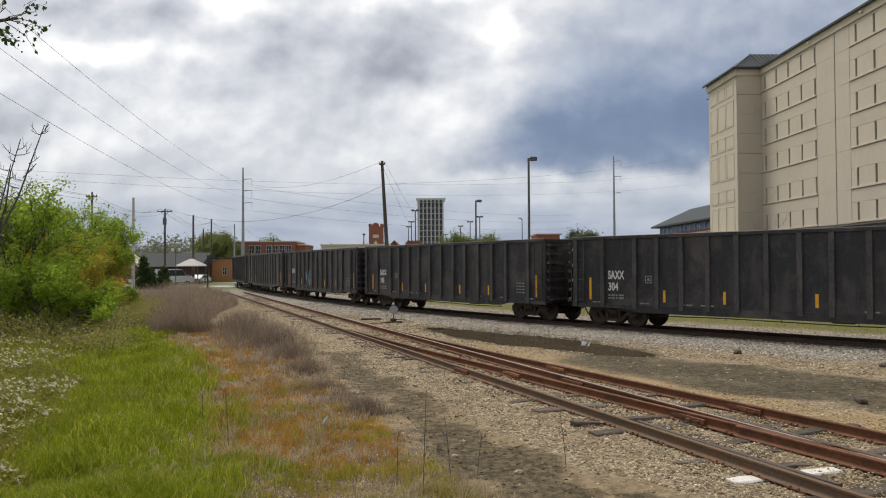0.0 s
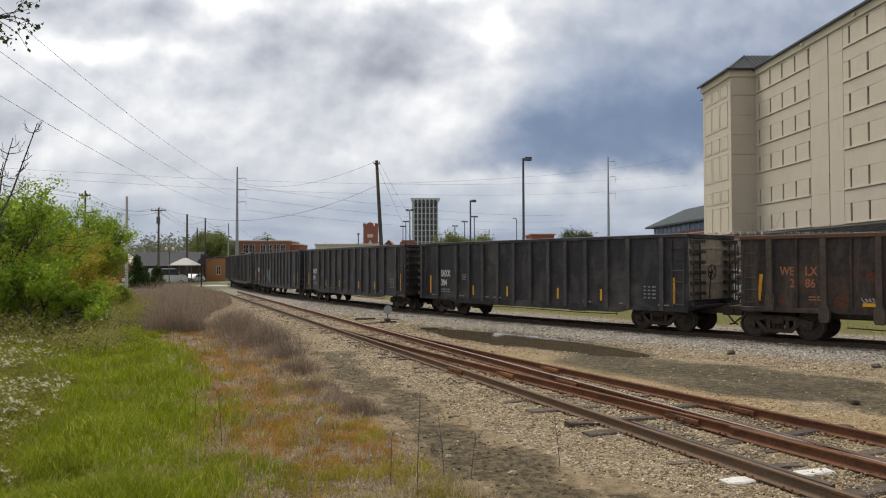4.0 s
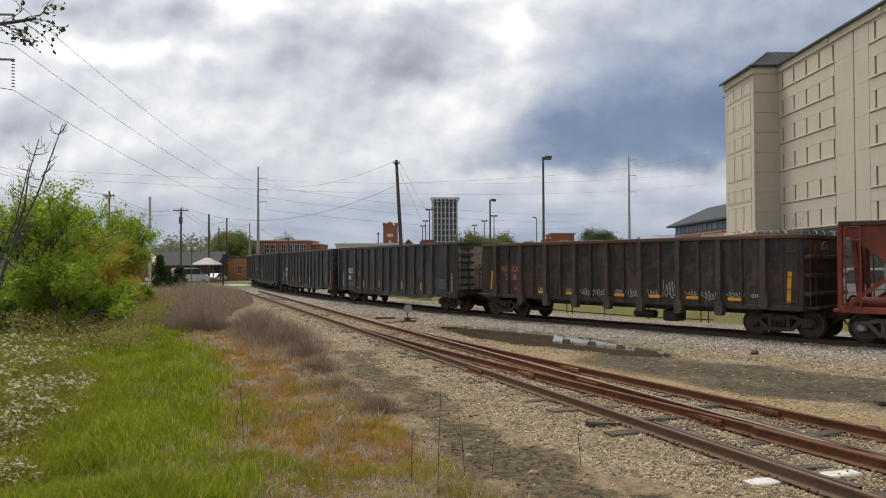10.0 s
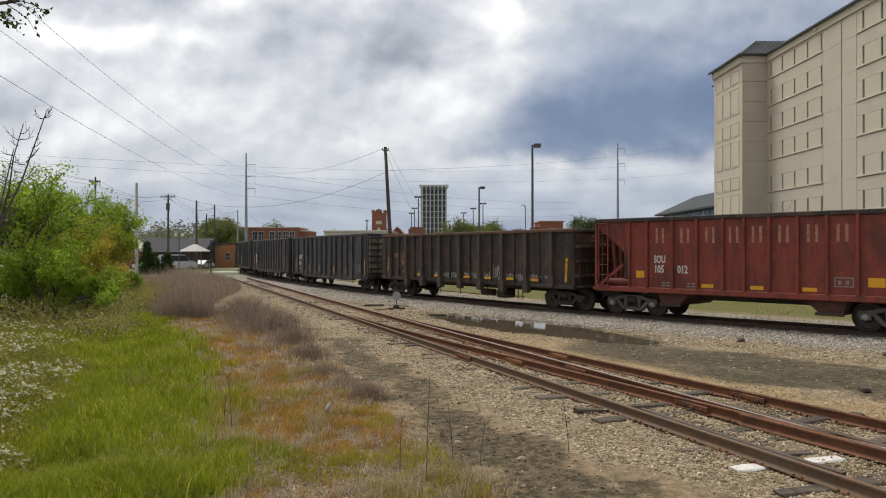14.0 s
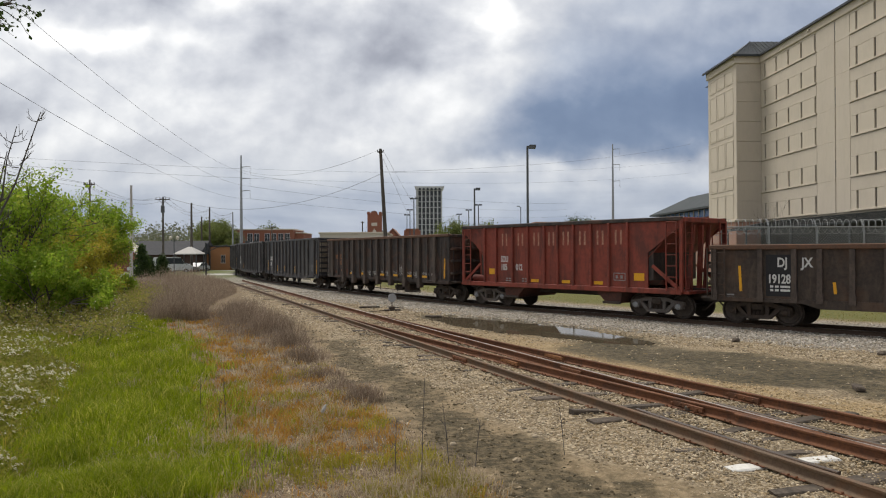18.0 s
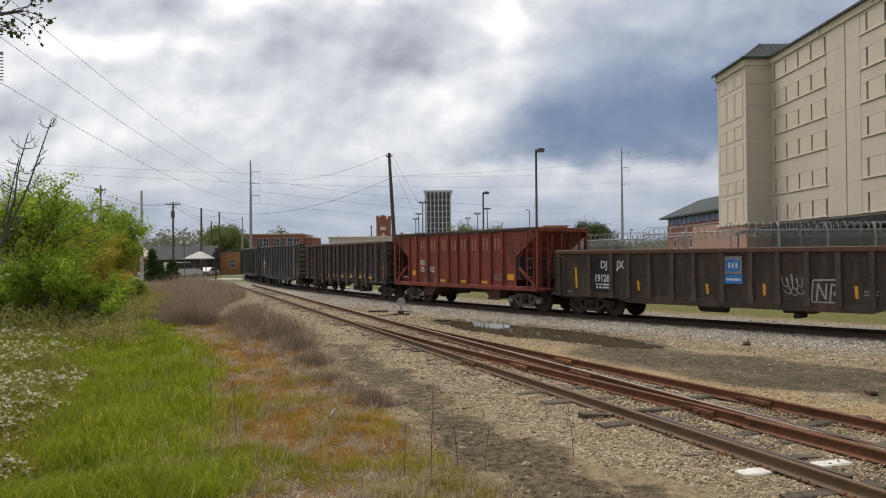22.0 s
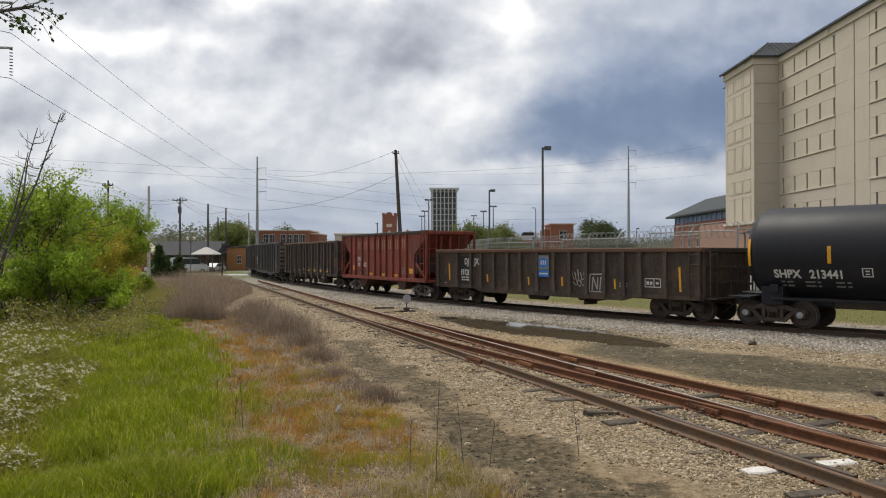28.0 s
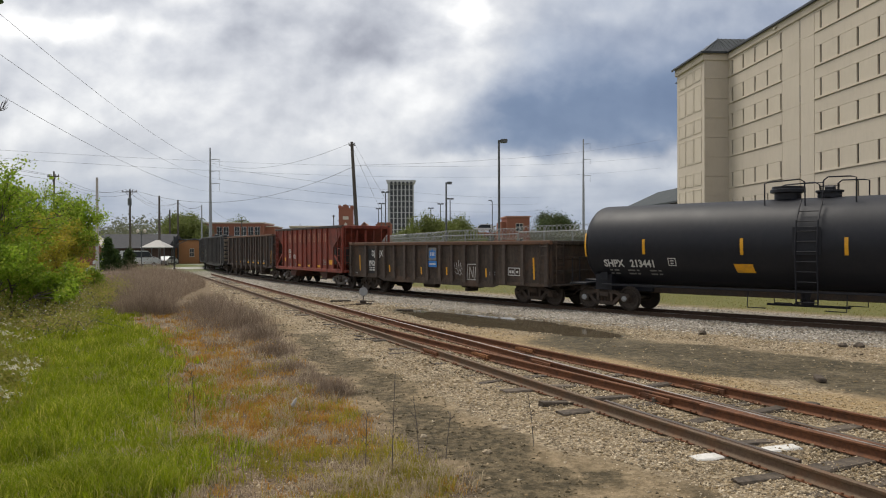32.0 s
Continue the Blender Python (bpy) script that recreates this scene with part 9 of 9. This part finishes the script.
for k, (mx, d, h) in enumerate(((-0.394, 82, 3.7), (-0.384, 84, 2.4), (-0.366, 83, 2.5))):
    r = np.random.default_rng(240 + k)
    pts = []
    for q in range(500):
        u = r.uniform(0, 1)
        a, rr = r.uniform(0, 6.28), (1 - u) ** 0.8 * h * 0.33 * r.uniform(0.3, 1.15)
        pts.append((rr * math.cos(a), rr * math.sin(a), 0.3 + u * (h - 0.3)))
    t = thing("evergreen", "small dark evergreen tree before the parked cars", "tree", "evergreens", at=pose(mx * d, d, -0.3))
    part("trunk", Shape().tube([(0, 0, 0), (0, 0, h * 0.9)], [0.09, 0.02], 6), M_BARK, t)
    part("crown", quads_mesh("crown", leaves_at(np.array(pts), 0.14, 9, 0.19, 250 + k, 0.5), 4, M_LEAFDARK), None, t)
for k in range(5):
    tree("bare_tree", -0.30 * 190 + k * 9, 195 + 6 * k, 9.5, 260 + k, None, "bare grey winter tree in the distance", 2, 0.3, 4, 0, 0, 0, 0.14, 0.34, "tree", "far trees", 0.5, 0.15, M_TWIG)
tree("bare_tree", 33.6, 71.5, 8.2, 270, None, "bare twiggy tree before the jail wall", 4, 0.3, 3, 0, 0, 0, 0.03, 0.42, "tree", "", 0.5, 0.2, M_TWIG)


def far_woods():
    r = np.random.default_rng(280)
    pts, sz = [], []
    for k in range(7000):
        m = r.uniform(-0.75, 0.5)
        d = r.uniform(210, 330)
        top = 7.5 + 3.0 * wave(np.array([m * 40]), np.array([3.0]), 1.0, 281)[0] + (2.5 if m < -0.3 else -1.8)
        pts.append((m * d, d, max(0.5, top) * r.uniform(0.02, 1.0)))
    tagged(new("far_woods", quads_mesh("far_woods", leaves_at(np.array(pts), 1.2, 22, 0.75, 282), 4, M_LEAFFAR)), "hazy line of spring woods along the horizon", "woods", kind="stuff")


far_woods()

# ---- loose stones and litter ----


def stones(name, x, y, z, size, mat, label, seed):
    """Angular stones: squashed octahedra, each turned its own way."""
    r = np.random.default_rng(seed)
    n = len(x)
    base = np.array([(1, 0, 0), (-1, 0, 0), (0, 1, 0), (0, -1, 0), (0, 0, 1), (0, 0, -1)], dtype=float)
    P = base[None] * r.uniform(0.55, 1.2, (n, 6, 1)) * size[:, None, None]
    P = P + r.normal(0, 0.2, (n, 6, 3)) * size[:, None, None]
    a = r.uniform(0, 6.28, n)
    b = r.normal(0, 0.6, n)
    ca, sa, cb, sb = np.cos(a), np.sin(a), np.cos(b), np.sin(b)
    X, Y, Z = P[..., 0], P[..., 1], P[..., 2]
    Y, Z = Y * cb[:, None] - Z * sb[:, None], Y * sb[:, None] + Z * cb[:, None]
    X, Y = X * ca[:, None] - Y * sa[:, None], X * sa[:, None] + Y * ca[:, None]
    P = np.stack([X + x[:, None], Y + y[:, None], Z * 0.7 + z[:, None]], -1)
    f = np.array([(0, 2, 4), (2, 1, 4), (1, 3, 4), (3, 0, 4), (2, 0, 5), (1, 2, 5), (3, 1, 5), (0, 3, 5)])
    T = (np.arange(n)[:, None, None] * 6 + f[None]).reshape(-1, 3)
    return tagged(new(name, tri_mesh(name, P.reshape(-1, 3), T, mat)), label, "gravel", kind="stuff")


def make_stones():
    x, y, r = scatter(150000, 7.4, 36, -14, 36, 301)
    w = main_distance(x, y)
    dirt = (x > EDGE_DIRT_L(y)) & (x < EDGE_DIRT_R(y))
    weeds = x < EDGE_ORANGE(y) - 0.3
    pud = puddle_field(x, y) < 1.15
    wet = ((x - 8.0) * 0.60 - (y - 16.0) * 0.8) ** 2 / 40 + ((x - 8.0) * 0.8 + (y - 16.0) * 0.6) ** 2 / 4.6 < 1.1 + 0.5 * wave(x, y, 1.3, 311)
    keep = (w > 3.6) & ~pud & (~(dirt | wet) | (r.uniform(0, 1, len(x)) < np.where(wet, 0.04, 0.10))) & (~weeds | (r.uniform(0, 1, len(x)) < np.where(x > EDGE_ORANGE(y) - 2.2, 0.35, 0.06)))
    keep &= ~((np.abs(x - MUD_LINE(y)) < 0.62 + 0.5 * smooth01((12.5 - y) / 2.5) + 0.5 * wave(x, y, 1.6, 11)) & (r.uniform(0, 1, len(x)) < 0.85))
    x, y = x[keep], y[keep]
    size = (0.007 + 0.023 * r.uniform(0, 1, len(x)) ** 2.4) * (0.75 + np.hypot(x, y) / 24)
    shift = siding_x(y) + np.maximum(0, 0.095 * (26.4 - y))
    tan = (x > shift + 1.75) & (x < shift + 4.3 + 0.9 * wave(x, y, 0.9, 313)) & (y < 21 + 5 * r.uniform(0, 1, len(x))) & (wave(x, y, 1.3, 315) > -0.55)
    stones("gravel", x[~tan], y[~tan], ground_height(x[~tan], y[~tan]), size[~tan], M_STONES, "pale loose gravel between the tracks", 302)
    stones("fine_gravel", x[tan], y[tan], ground_height(x[tan], y[tan]), size[tan] * 0.8, M_STONESTAN, "yellow-tan fine gravel beside the outer rail", 304)
    # coarser stones further along the yard
    fx, fy, r2 = scatter(30000, 32, 66, -24, 6, 305)
    far = (fx > EDGE_ORANGE(fy) - 0.3) & (main_distance(fx, fy) > 3.4)
    fx, fy = fx[far], fy[far]
    stones("coarse_gravel", fx, fy, ground_height(fx, fy), r2.uniform(0.025, 0.06, len(fx)), M_STONES, "loose gravel along the far yard", 306)
    # gravel that has spilled over the ties
    q = r.uniform(0, 1, 34000)
    y = 7.0 * (30 / 7.0) ** q
    x = siding_x(y) - 0.75 + r.uniform(0, 1, len(y)) * (3.2 + np.maximum(0, 0.095 * (26.4 - y)))
    keep = wave(x, y, 2.3, 316) + 0.5 * wave(x, y, 5.1, 317) > 0.2 - 0.35 * (x > siding_x(y) + 0.1)
    x, y = x[keep], y[keep]
    stones("tie_gravel", x, y, ground_height(x, y) * 0 - 0.172 + r.uniform(-0.02, 0.012, len(x)), (0.008 + 0.020 * r.uniform(0, 1, len(x)) ** 2) * (0.75 + y / 24), M_STONES, "pale gravel spilled over the rotten ties", 318)
    s = r.uniform(-26, 40, 42000)
    out = np.where(r.uniform(0, 1, len(s)) < 0.82, r.uniform(0.85, 4.4, len(s)), r.uniform(-4, -0.9, len(s)))
    p = np.array([arc_point(a, b) for a, b in zip(s, out)])
    z = ground_height(p[:, 0], p[:, 1])
    stones("ballast", p[:, 0], p[:, 1], z, r.uniform(0.026, 0.056, len(s)), M_BALLAST, "light grey crushed ballast along the main track", 303)
    # dark clods in the mud
    cx, cy, r3 = scatter(9000, 7.6, 26, -14, 16, 307)
    mud = np.abs(cx - MUD_LINE(cy)) < 0.75 + 0.5 * wave(cx, cy, 1.6, 11)
    cx, cy = cx[mud], cy[mud]
    stones("mud_clods", cx, cy, ground_height(cx, cy), (0.006 + 0.026 * r3.uniform(0, 1, len(cx)) ** 3) * (0.7 + cy / 24), M_CLOD, "dark clods of trodden mud on the dirt road", 308)
    # a few larger lumps
    for k, (x, y, sz) in enumerate(((9.0, 21.4, 0.16), (11.6, 18.6, 0.14), (11.9, 18.4, 0.17), (1.1, 9.4, 0.07), (0.3, 10.2, 0.06), (1.5, 10.6, 0.06))):
        rr = np.random.default_rng(320 + k)
        s = Shape().lathe([(-0.5, 0.3), (-0.3, 0.75), (0.1, 0.8), (0.4, 0.5), (0.5, 0.1)], "z", 9)
        s.v = [tuple(Vector(v) * sz * rr.uniform(0.8, 1.2)) for v in s.v]
        z = float(ground_height(np.array([x]), np.array([y]))[0])
        solid("rock", s, M_STONES if sz < 0.1 else M_TIE, "rough lump of stone lying in the gravel", "rock", "loose rocks", at=pose(x, y, z + sz * 0.25, 0, 0, rr.uniform(0, 360)))
    # scraps of tie and the bottle
    for k, (x, y, l, a) in enumerate(((-3.0, 35.6, 1.0, 20), (8.2, 13.9, 0.5, 70), (0.1, 30.6, 0.7, 10), (4.4, 12.2, 0.35, 40))):
        z = float(ground_height(np.array([x]), np.array([y]))[0])
        solid("broken_tie", Shape().soft(-l / 2, l / 2, -0.08, 0.08, 0, 0.09, 0.02), M_TIE, "splintered piece of old railway tie", "timber", "tie scraps", at=pose(x, y, z, 2, 1, a))
    bottle = Shape().lathe([(0, 0.024), (0.005, 0.028), (0.10, 0.028), (0.13, 0.012), (0.15, 0.011), (0.15, 0.0)], "x", 14)
    solid("plastic_bottle", bottle, M_TAGWHITE, "crushed clear plastic bottle lying in the weeds", "bottle", at=pose(-1.75, 11.7, -0.05, 0, -60, 30), smooth=True)


make_stones()


def motions():
    """The train rolls away round the bend and slows; its wheels turn."""
    for car, s, half in TRAIN:
        walk(car, [(t, car_pose(train_at(t) + s, half)) for t in range(0, 33)])
    beats = [k * 0.25 for k in range(129)]
    for w, u in WHEELS:
        walk(w, [(t, pose(u, 0, 0.457, 0, math.degrees(train_at(t) / 0.457), 0)) for t in beats])


motions()
